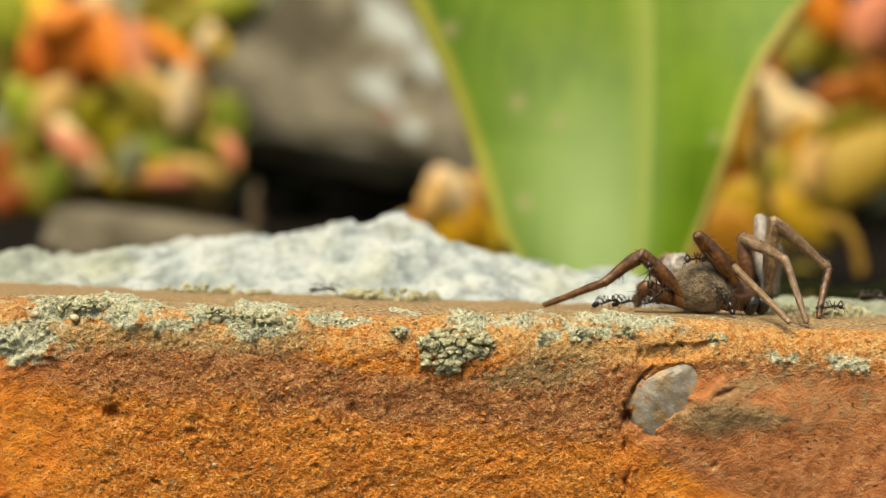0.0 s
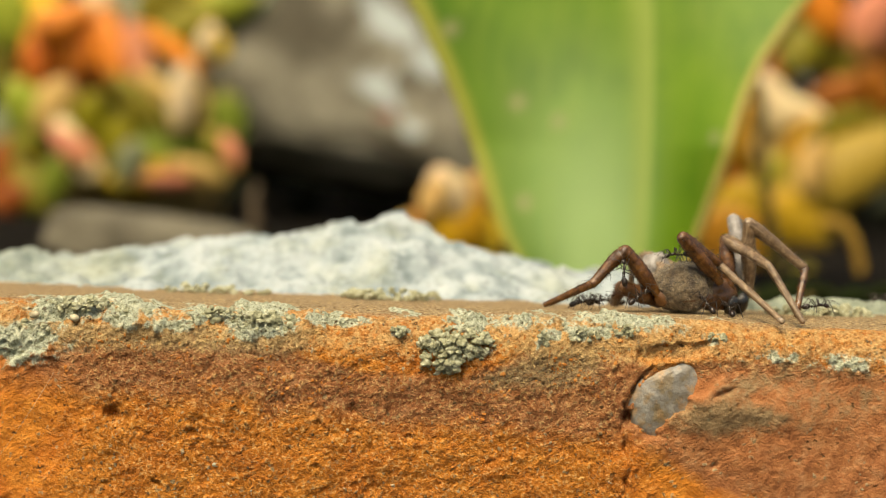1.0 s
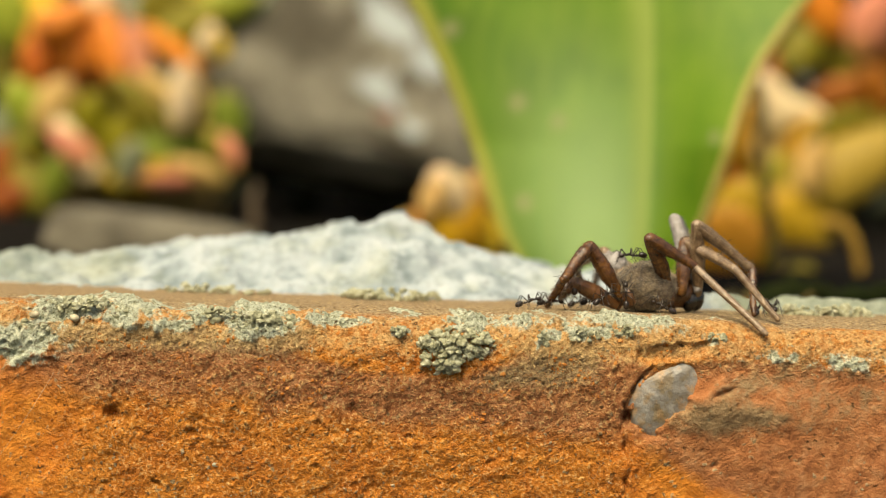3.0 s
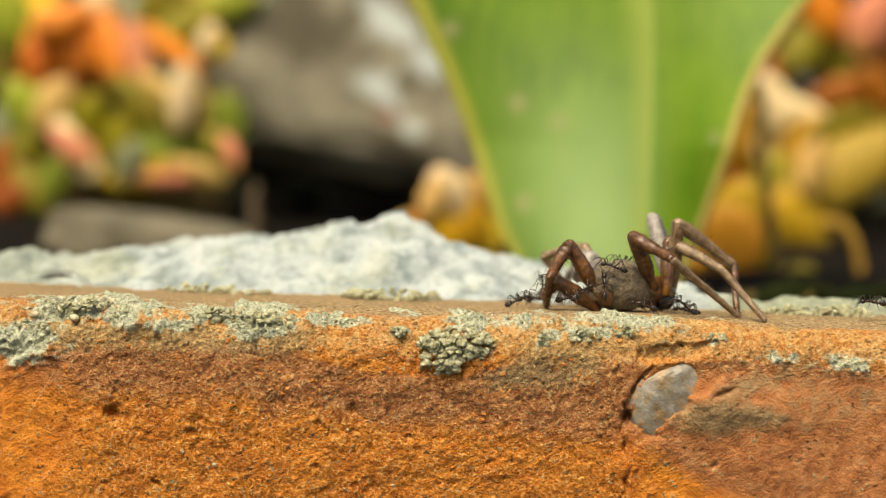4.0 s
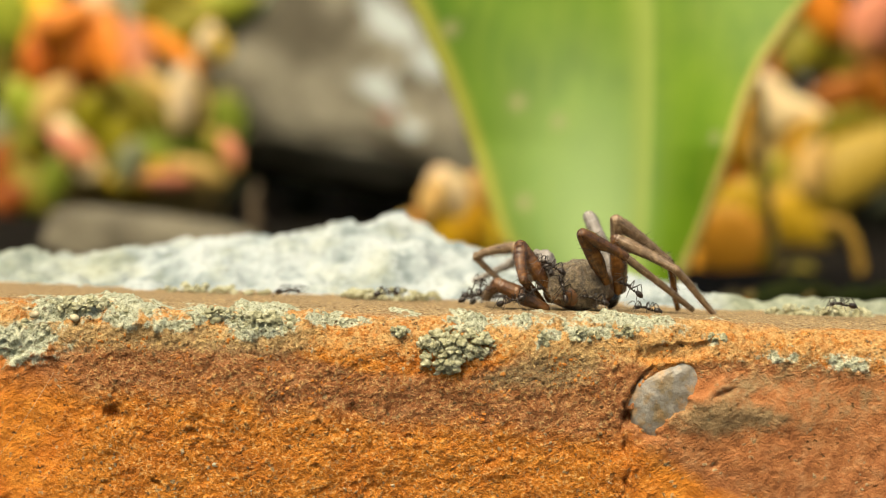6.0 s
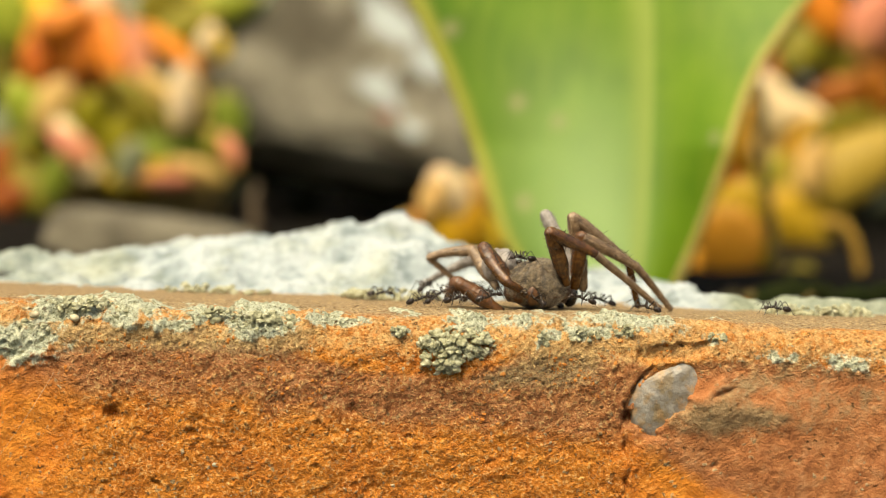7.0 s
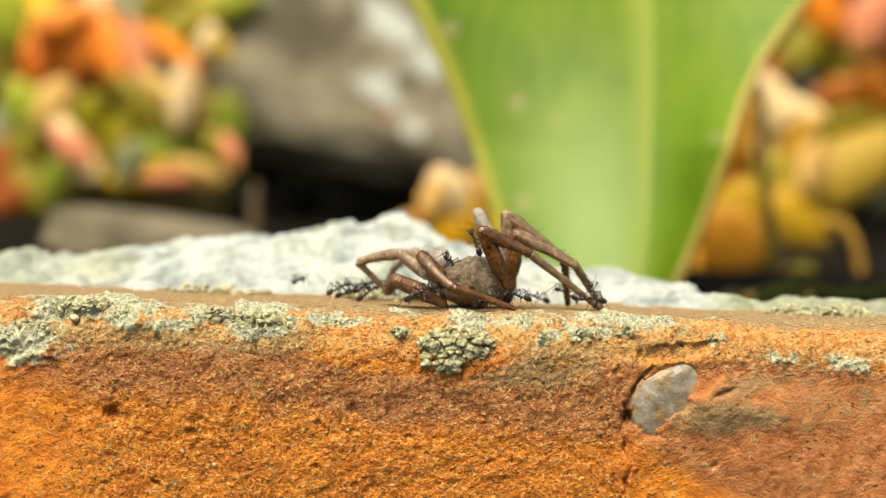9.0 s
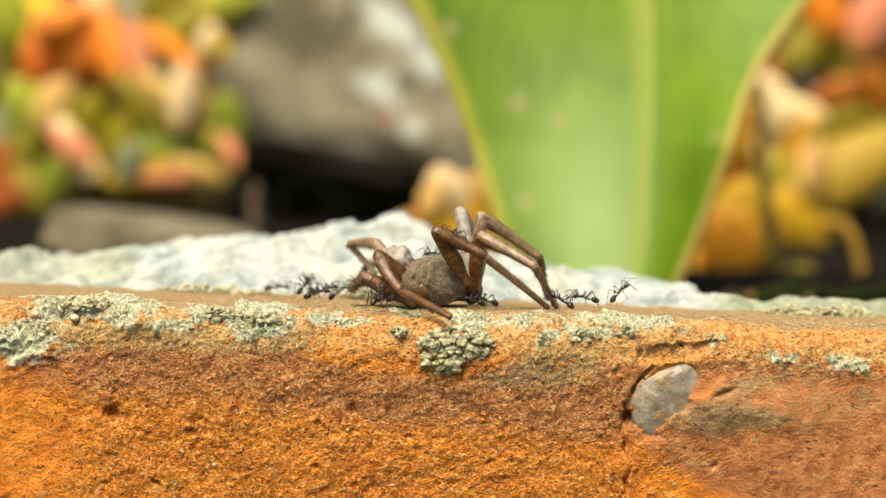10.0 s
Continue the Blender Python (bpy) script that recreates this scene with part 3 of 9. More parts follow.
# ---- the broad leaf ----
def build_broad_leaf():
    leaf = thing("broad_leaf", pose(0.0379, 0.1299, -0.0125) @ Matrix.Scale(1.262, 4), "broad smooth green leaf with a yellowed margin, rooted in the bed", "leaf")
    zs = np.linspace(0, 150, 151)
    lx = np.interp(zs, [0, 8, 14, 24, 34, 44, 54, 66, 90, 120, 150], [-9, -16.5, -20.3, -23.2, -27, -31.3, -36.8, -43, -49, -40, 0])
    rx = np.interp(zs, [0, 8, 14, 24, 34, 44, 54, 66, 90, 120, 150], [7, 10.3, 12.2, 14.9, 17.3, 20.4, 28, 37, 43, 36, 6])
    mx = np.interp(zs, [0, 10, 17, 36, 54, 90, 150], [2.5, 4.3, 5.0, 5.6, 5.2, 3, 3])
    soften = np.hanning(25) / np.hanning(25).sum()
    lx, rx, mx = (np.convolve(np.pad(c, 12, mode="edge"), soften, "valid") for c in (lx, rx, mx))
    us = np.linspace(-1, 1, 81)
    v, rib, mar, gla = [], [], [], []
    for z, a, b, m in zip(zs, lx, rx, mx):
        for u in us:
            x = m + (m - a) * u if u < 0 else m + (b - m) * u
            fold = 7.0 * u ** 2 - 1.0 * abs(u) if u < 0 else -13.0 * u + 3.0 * u * u
            y = fold * min(1, z / 30) + 0.0016 * z * z - 0.4 * math.exp(-(u / 0.05) ** 2)
            v.append((x, y, z))
            rib.append(math.exp(-(u / (0.12 if u < 0 else 0.015)) ** 2))
            mar.append(smooth_step(0.86 if u < 0 else 0.93, 1.0, abs(u)))
            # weight of the painted glare, low on the left half
            gla.append(1.15 * math.exp(-((u + 0.34) / 0.42) ** 2) * float(smooth_step(62, 6, z)))
    me = grid_mesh("blade", np.array(v) * MM, len(zs), len(us), BROAD)
    va = np.array(v)
    layer(me, "scar", sum(np.exp(-(((va[:, 0] - a) ** 2 + (va[:, 2] - c) ** 2) / r ** 2) ** 2) for a, c, r in ((-17.6, 37.3, 1.6), (-10.6, 34.1, 1.3), (-16.0, 19.8, 1.5), (-29.7, 50.2, 1.6), (14.8, 31.5, 0.8))))
    layer(me, "rib", rib), layer(me, "margin", mar), layer(me, "glare", gla)
    blade = new("blade", me)
    blade.parent = leaf
    mod = blade.modifiers.new("thickness", "SOLIDIFY")
    mod.thickness, mod.offset = 0.0009, 1.0
    v = np.array(v).reshape(len(zs), len(us), 3) * MM
    for side, r in ((0, 0.3), (-1, 1.1)):
        bm = bmesh.new()
        tube(bm, v[:, side], [r * MM * (1 - 0.5 * k / 151) for k in range(151)], 8)
        part("margin", bm, MARGIN, leaf, "yellow thickened leaf margin")


build_broad_leaf()


# ---- succulent plants ----
def fleshy_leaf(material):
    """A spoon-shaped leaf of length 1 along z from its base, fat face towards -y."""
    rows, cols = 11, 12
    v, along = [], []
    for i in range(rows):
        t = i / (rows - 1)
        w = 0.40 * math.sin(math.pi * min(1, t ** 0.8 * 0.94 + 0.05)) ** 0.7 * (0.55 + 0.55 * t) + 0.012
        for k in range(cols + 1):
            a = 2 * math.pi * k / cols
            v.append((w * math.cos(a), 0.38 * w * math.sin(a) - 0.16 * t * t + 0.05 * math.cos(2 * a) * w, t))
            along.append(t)
    me = grid_mesh("leaf", np.array(v), rows, cols + 1, material)
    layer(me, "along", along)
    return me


LEAVES = {m.name: fleshy_leaf(m) for m in (ORANGE, PINK, YELLOW, GREEN, CREAM, SHADED_GREEN, OCHRE, STRAW, OLIVE, LIME, RUST, GREYGREEN, AMBER, MUSTARD)}


def plant_stem(plant, path, r, material=None):
    bm = bmesh.new()
    tube(bm, [Vector(p) * MM for p in path], [r * MM * (1 - 0.35 * i / len(path)) for i in range(len(path))], 8)
    part("stem", bm, material or STEM, plant)


O, P, Y, G, C, D, B, S = ORANGE, PINK, YELLOW, GREEN, CREAM, SHADED_GREEN, OCHRE, STRAW
V, L, R, K, T, M = OLIVE, LIME, RUST, GREYGREEN, AMBER, MUSTARD


def fleshy_plant(x, y, label, leaves):
    """leaves: (dx, dy, height of the middle, length, width, tilt, material), in mm and degrees."""
    plant = thing("succulent_plant", pose(x * MM, y * MM, -8 * MM), label, "plant", "succulents in the bed")
    rnd = random.Random(int(abs(x) * 7 + y))
    for dx, dy, h, length, width, tilt, material in leaves:
        m = Matrix.Rotation(radians(tilt), 4, "Y") @ Matrix.Rotation(radians(rnd.uniform(-30, 4)), 4, "X") @ Matrix.Rotation(radians(rnd.uniform(-22, 22)), 4, "Z")
        grow = Matrix.Diagonal((width / 0.72 * MM, width / 0.72 * MM, length * MM, 1))
        ob = new("leaf", LEAVES[material.name])
        ob.parent = plant
        ob.matrix_basis = Matrix.Translation(Vector((dx, dy, h)) * MM) @ m @ grow @ Matrix.Translation((0, 0, -0.52))
        foot = Vector((dx, dy, h)) + m.to_3x3() @ Vector((0, 6, -0.45 * length))
        plant_stem(plant, [(0.25 * dx, 18, -4), (0.45 * dx + 2, dy + 22, 0.3 * h), (0.85 * dx, dy + 16, 0.75 * foot.z), foot], 1.8)
    return plant


fleshy_plant(-193, 575, "bushy succulent with olive and green leaves", [
    (-63, 0, 116, 43, 31, -20, L), (-48, 8, 123, 40, 30, 30, Y), (-7, -8, 125, 29, 24, 10, C), (27, 0, 122, 49, 36, 50, V), (43, -14, 111, 45, 26, 60, V),
    (64, -6, 126, 42, 26, 70, L), (80, 6, 120, 37, 27, 20, K), (45, 8, 129, 37, 27, 20, Y), (-64, 10, 96, 43, 33, 20, V), (-19, 4, 69, 46, 33, -30, V),
    (-52, 14, 76, 40, 30, 0, G), (18, 12, 94, 44, 34, 20, V)])

fleshy_plant(-244, 590, "succulent with rust and dark green leaves low in the bed", [
    (-14, 0, 28, 44, 37, 20, R), (4, -12, 19, 40, 26, -40, V), (18, -6, 14, 37, 27, 50, G), (-8, -10, -6, 43, 36, -10, G), (2, 4, -5, 34, 27, 30, V),
    (27, 10, 20, 38, 31, 10, V), (-10, -16, 10, 30, 23, 60, R), (63, 4, 19, 34, 24, 70, V), (-20, 6, 49, 34, 27, 0, K), (15, -14, -7, 30, 20, 70, G)])

fleshy_plant(-198, 560, "succulent with broad fleshy orange and coral leaves", [
    (-24, 4, 98, 54, 42, -10, T), (-30, -8, 93, 48, 26, 8, O), (-31, -14, 88, 28, 19, -10, O), (-2, -6, 101, 45, 29, 25, O), (12, -16, 95, 44, 25, -20, O),
    (-7, -2, 82, 35, 26, 60, R), (14, -4, 83, 35, 22, 80, R), (28, -24, 92, 44, 16, -14, P), (22, -20, 114, 25, 13, -12, K), (44, -18, 98, 47, 14, -56, O),
    (-17, -14, 112, 35, 22, 70, O)])

fleshy_plant(-129, 545, "small pale yellow succulent bud on a thin stem", [
    (-3, 0, 101, 23, 17, 0, C), (-4, -8, 101, 19, 12, 30, C), (2, -6, 100, 19, 13, -30, Y), (-11, 6, 97, 22, 11, 60, V)])

fleshy_plant(-208, 530, "succulent with green leaves and a pink bud", [
    (-22, 4, 61, 37, 26, -30, L), (-8, 6, 64, 34, 25, 20, S), (-20, 8, 47, 31, 25, 40, V), (14, -22, 38, 36, 18, -42, P), (12, -30, 40, 29, 15, -50, P),
    (9, -26, 46, 21, 15, -20, C), (20, -24, 29, 18, 14, -60, C), (-4, 0, 24, 28, 19, 10, G), (11, 10, 56, 34, 25, 10, V)])

fleshy_plant(-149, 525, "cupped succulent rosette, green inside with cream and pink rims", [
    (-25, 6, 45, 40, 31, 30, V), (-18, -14, 33, 27, 18, 20, K), (-17, -8, 24, 33, 18, 80, Y), (-15, -6, 65, 46, 18, -48, V), (-4, -10, 72, 36, 13, -50, S),
    (9, -14, 69, 37, 17, 6, C), (14, -6, 67, 33, 18, -10, S), (-1, 0, 44, 37, 34, 0, G), (16, 4, 50, 40, 34, 40, G), (31, 0, 57, 34, 24, -10, G),
    (32, -20, 41, 30, 16, -40, V), (37, -26, 41, 21, 10, -24, P), (19, -20, 30, 36, 14, -72, S), (4, -22, 25, 33, 10, 86, P), (-7, -10, 29, 21, 15, 40, Y)])

fleshy_plant(3, 290, "small round succulent bud with cream and orange leaves", [
    (-2, -6, 22, 21, 17, -20, C), (-7, -12, 20, 15, 11, 20, S), (7, 2, 21, 22, 16, 30, S), (4, -4, 11, 23, 18, 10, B), (10, 2, 9, 22, 16, -20, Y),
    (-9, 4, 11, 16, 16, 60, R), (-3, -10, 9, 17, 12, -30, B), (-16, 8, 10, 14, 10, 70, S)])

fleshy_plant(250, 640, "succulent with olive, coral and pink leaves at the back", [
    (-15, 0, 146, 43, 29, -20, O), (12, -10, 137, 46, 35, 20, P), (-25, 6, 124, 47, 33, 30, V), (5, 8, 118, 51, 36, -30, V), (23, 4, 114, 40, 29, 10, R),
    (-2, -4, 91, 50, 29, 70, R), (-37, 10, 106, 40, 29, 0, R), (22, 0, 85, 43, 32, 30, V), (-14, 4, 67, 51, 29, 60, G), (-33, 8, 145, 40, 25, 40, V)])

fleshy_plant(192, 560, "succulent with cream-pink leaves on a brown stem", [
    (-10, -8, 79, 35, 22, -20, C), (7, -12, 73, 38, 16, -62, C), (-18, -14, 85, 25, 14, 10, C), (-9, 0, 56, 48, 26, -6, S), (-20, 8, 64, 46, 23, 10, B),
    (-24, 14, 38, 43, 30, -20, R), (-11, 12, 32, 43, 26, 20, B)])

fleshy_plant(208, 520, "succulent with very broad yellow leaves", [
    (5, 0, 41, 78, 42, 62, M), (-15, -10, 42, 34, 22, 14, S), (-23, -8, 13, 44, 32, -50, Y), (-7, 8, 21, 36, 22, -66, B), (24, 8, 58, 40, 24, 50, V),
    (3, 4, 65, 42, 20, 62, V), (26, 14, 86, 34, 19, -30, R), (-29, 14, 33, 36, 24, 20, V), (-12, 12, 55, 34, 24, 20, B)])

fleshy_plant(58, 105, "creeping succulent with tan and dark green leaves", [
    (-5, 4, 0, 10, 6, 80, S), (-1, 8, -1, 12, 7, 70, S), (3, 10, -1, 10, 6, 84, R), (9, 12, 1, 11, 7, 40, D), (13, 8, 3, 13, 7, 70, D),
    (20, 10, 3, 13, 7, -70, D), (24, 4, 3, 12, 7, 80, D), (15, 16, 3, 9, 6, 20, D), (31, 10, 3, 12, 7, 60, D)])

low = fleshy_plant(80, 180, "low succulent with orange-yellow leaves and an arching stem", [
    (-5, -2, 20, 17, 15, 20, Y), (-7, -6, 12, 21, 18, -10, T), (-1, 2, 11, 18, 9, 10, Y), (5, 8, 9, 16, 6, -20, V), (-13, 6, 4, 24, 13, 70, T), (-20, 12, 3, 20, 12, -70, R), (-3, 14, 4, 20, 12, 60, B),
    (-2, 6, 0, 15, 9, 80, S), (13, 12, -0, 17, 11, 40, V), (20, 10, -1, 17, 11, -40, V), (9, 16, 1, 14, 9, 10, V), (31, 20, -1, 14, 9, 30, D)])
low.matrix_world = pose(0.1003, 0.26, -0.0136) @ Matrix.Scale(1.254, 4)
plant_stem(low, [(18.2, 0, 17.5), (22.6, 0, 17.7), (25.7, 0, 14.1), (27.8, 0, 8.3), (28.7, 0, 1.7), (28.7, 0, -4.1)], 1.6, ARCH)
plant_stem(low, [(-0.4, 0, 52.5), (1.2, 0, 38.1), (2.8, 0, 26.5), (5.4, 0, 13.5), (7.2, 0, 1.8), (8.0, 0, -7.0)], 1.5, STEM)


# ---- boulders ----
def boulder(centre, radii, seed, label, turn, patches=(), rust=(), amount=0.22, shade_stains=(), stone=None):
    bm = bmesh.new()
    lump(bm, (0, 0, 0), (1, 1, 1), seed, amount, 6, 1.3)
    for v in bm.verts:
        v.co = Vector([math.copysign(abs(c) ** e, c) * r * MM for c, r, e in zip(v.co, radii, (0.62, 0.62, 0.42))])
        v.co.y += 0.28 * v.co.z
    me = mesh_of("boulder", bm, stone or BOULDER)
    co = np.array([v.co[:] for v in me.vertices]) / MM
    for name, spots in (("patch", patches), ("rust", rust), ("shade_stain", shade_stains)):
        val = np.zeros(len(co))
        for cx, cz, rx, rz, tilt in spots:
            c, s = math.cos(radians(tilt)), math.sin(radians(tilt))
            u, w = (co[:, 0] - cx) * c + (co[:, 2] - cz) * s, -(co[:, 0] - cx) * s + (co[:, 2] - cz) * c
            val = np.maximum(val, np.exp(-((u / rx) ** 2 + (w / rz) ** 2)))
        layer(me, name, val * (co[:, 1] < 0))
    ob = new("boulder", me)
    ob.matrix_world = Matrix.Translation(Vector(centre) * MM) @ Matrix.Rotation(radians(turn), 4, "Y")
    return tagged(ob, label, "rock", "rocks in the bed")


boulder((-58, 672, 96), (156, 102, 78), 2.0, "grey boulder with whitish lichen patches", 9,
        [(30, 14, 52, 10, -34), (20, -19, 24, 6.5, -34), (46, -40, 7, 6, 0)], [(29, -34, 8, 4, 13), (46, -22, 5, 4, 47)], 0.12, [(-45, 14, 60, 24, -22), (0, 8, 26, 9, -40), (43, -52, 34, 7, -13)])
boulder((-93, 258, -4.5), (33, 24, 9), 6.0, "flat brown-grey stone lying in the bed", 7, (), (), 0.12, (), DULL_STONE)


def build_twig():
    bm = bmesh.new()
    tube(bm, [Vector(p) * MM for p in ((-71, 320, -9), (-70, 319, 2), (-71.5, 320, 9), (-70, 322, 15))], [3.2 * MM, 2.7 * MM, 2.3 * MM, 1.5 * MM], 8)
    tagged(new("twig", mesh_of("twig", bm, TWIG)), "short brown twig standing in the soil", "twig")


build_twig()


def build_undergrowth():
    """Crowded foliage added behind the plants, near black to stand in for shade."""
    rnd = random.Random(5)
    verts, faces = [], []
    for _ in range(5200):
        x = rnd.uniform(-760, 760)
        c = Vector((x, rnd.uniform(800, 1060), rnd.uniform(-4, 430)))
        # low leaves come forward, standing in for the shade under the boulder
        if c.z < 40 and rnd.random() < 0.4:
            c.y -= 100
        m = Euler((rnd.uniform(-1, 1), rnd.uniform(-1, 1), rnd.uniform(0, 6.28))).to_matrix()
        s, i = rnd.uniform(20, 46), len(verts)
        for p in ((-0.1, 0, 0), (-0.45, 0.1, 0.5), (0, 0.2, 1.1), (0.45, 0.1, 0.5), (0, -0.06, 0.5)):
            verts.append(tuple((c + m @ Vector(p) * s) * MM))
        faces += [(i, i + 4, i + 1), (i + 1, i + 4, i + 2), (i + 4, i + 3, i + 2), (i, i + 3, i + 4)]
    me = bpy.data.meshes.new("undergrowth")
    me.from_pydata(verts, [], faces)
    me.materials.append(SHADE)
    tagged(new("undergrowth", me), "dense foliage at the back of the bed, coloured near black for deep shade", "foliage", kind="stuff")


build_undergrowth()


# ---- the spider ----
def chitin(name, dark, base, pale, gloss, hairy):
    n = Nodes(name)
    c = n.ramp(n.noise(1.4, 5, 0.65), (0.28, dark), (0.5, base), (0.75, pale))
    streak = n.noise(0.25, 4, 0.7, n.stretched(1, 1, 0.12))
    c = n.mix(n.ramp(streak, (0.5, 0.0), (0.75, hairy)), c, pale)
    rings = n.noise(0.5, 3, 0.6, n.stretched(0.3, 0.3, 1.6))
    c = n.mix(n.ramp(rings, (0.56, 0.0), (0.72, 0.6)), c, dark)
    return n.done(c, gloss, n.bump(streak, 0.13, 0.9), 0.75)


def carapace_mat():
    n = Nodes("grey_felted_carapace")
    c = n.ramp(n.noise(0.5, 6, 0.75), (0.34, (0.014, 0.008, 0.0035)), (0.48, (0.115, 0.082, 0.044)), (0.66, (0.32, 0.24, 0.145)))
    c = n.mix(n.ramp(n.attr("ray"), (0.3, 0.0), (0.8, 0.7)), c, (0.026, 0.019, 0.013))
    c = n.mix(n.ramp(n.noise(2.5, 3), (0.5, 0.0), (0.7, 0.5)), c, (0.10, 0.055, 0.025))
    return n.done(c, 0.55, n.bump(n.noise(0.5, 5, 0.75), 0.5), 0.5, 0.0, 0.15)


FELT = carapace_mat()
BROWN = chitin("glossy_red_brown_leg", (0.022, 0.007, 0.0015), (0.088, 0.031, 0.005), (0.25, 0.105, 0.023), 0.24, 0.4)
DUST_LEG = chitin("dusty_grey_brown_leg", (0.050, 0.026, 0.011), (0.165, 0.098, 0.048), (0.42, 0.31, 0.195), 0.36, 0.8)
PALE_LEG = chitin("pale_grey_leg", (0.11, 0.095, 0.085), (0.22, 0.195, 0.175), (0.40, 0.375, 0.35), 0.6, 0.7)
RUSSET = chitin("russet_underside", (0.022, 0.007, 0.002), (0.10, 0.036, 0.007), (0.21, 0.09, 0.026), 0.3, 0.3)
JET = chitin("black_fangs", (0.004, 0.003, 0.003), (0.008, 0.006, 0.005), (0.02, 0.014, 0.01), 0.18, 0.1)
HAIR = chitin("pale_bristles", (0.12, 0.085, 0.048), (0.28, 0.21, 0.125), (0.50, 0.41, 0.28), 0.5, 0.0)


def bristles(bm, length, radius_at, count, seed, size=(0.15, 0.7), lean=1.1):
    """Thin hairs round a limb that runs along z."""
    rnd = random.Random(seed)
    for _ in range(count):
        t, a = rnd.random(), rnd.uniform(0, 6.283)
        out = Vector((math.cos(a), math.sin(a), 0))
        base = out * radius_at(t) * 0.92 + Vector((0, 0, t * length))
        d = (out + Vector((0, 0, rnd.uniform(0.2, lean)))).normalized() * rnd.uniform(*size)
        side = out.cross(Vector((0, 0, 1))) * 0.028
        v = [bm.verts.new(p * MM) for p in (base - side, base + side, base + d, base + Vector((0, 0, 0.035)))]
        bm.faces.new((v[0], v[1], v[2])), bm.faces.new((v[1], v[3], v[2])), bm.faces.new((v[3], v[0], v[2]))


def spines(bm, length, radius, count, seed):
    """A few long stiff spines standing out from a limb."""
    rnd = random.Random(seed)
    for _ in range(count):
        a, z = rnd.uniform(0, 6.283), rnd.uniform(0.08, 0.97) * length
        out = Vector((math.cos(a), math.sin(a), 0))
        root = out * radius + Vector((0, 0, z))
        tip = root + (out + Vector((0, 0, rnd.uniform(0.3, 0.9)))).normalized() * rnd.uniform(0.5, 1.1)
        tube(bm, [root * MM, (root * 0.45 + tip * 0.55) * MM, tip * MM], [0.036 * MM, 0.028 * MM, 0.010 * MM], 5)


def limb(name, length, radii, bow, material, parent, seed, hairs, label="", root=0.0):
    """One stiff limb segment along z in mm, with swollen joints, a slight bow and bristles."""
    bm = bmesh.new()
    ts = np.linspace(0, 1, 25)
    rs = np.interp(ts, np.linspace(0, 1, len(radii)), radii)
    rnd = random.Random(seed)
    path = [(bow * math.sin(math.pi * t) * MM, 0.3 * bow * math.sin(6 * t + seed) * MM, t * length * MM) for t in ts]
    thick = [r * rnd.uniform(0.95, 1.05) * MM for r in rs]
    if root:
        path, thick = [(0, 0, -root * MM)] + path, [thick[0] * 0.8] + thick
    tube(bm, path, thick, 12)
    bristles(bm, length, lambda t: float(np.interp(t, ts, rs)), hairs, seed)
    return part(name, bm, material, parent, label)


spider = thing("spider", None, "dead grey-brown spider with arched legs, dragged over the brick by ants", "spider")
LEGS = {}


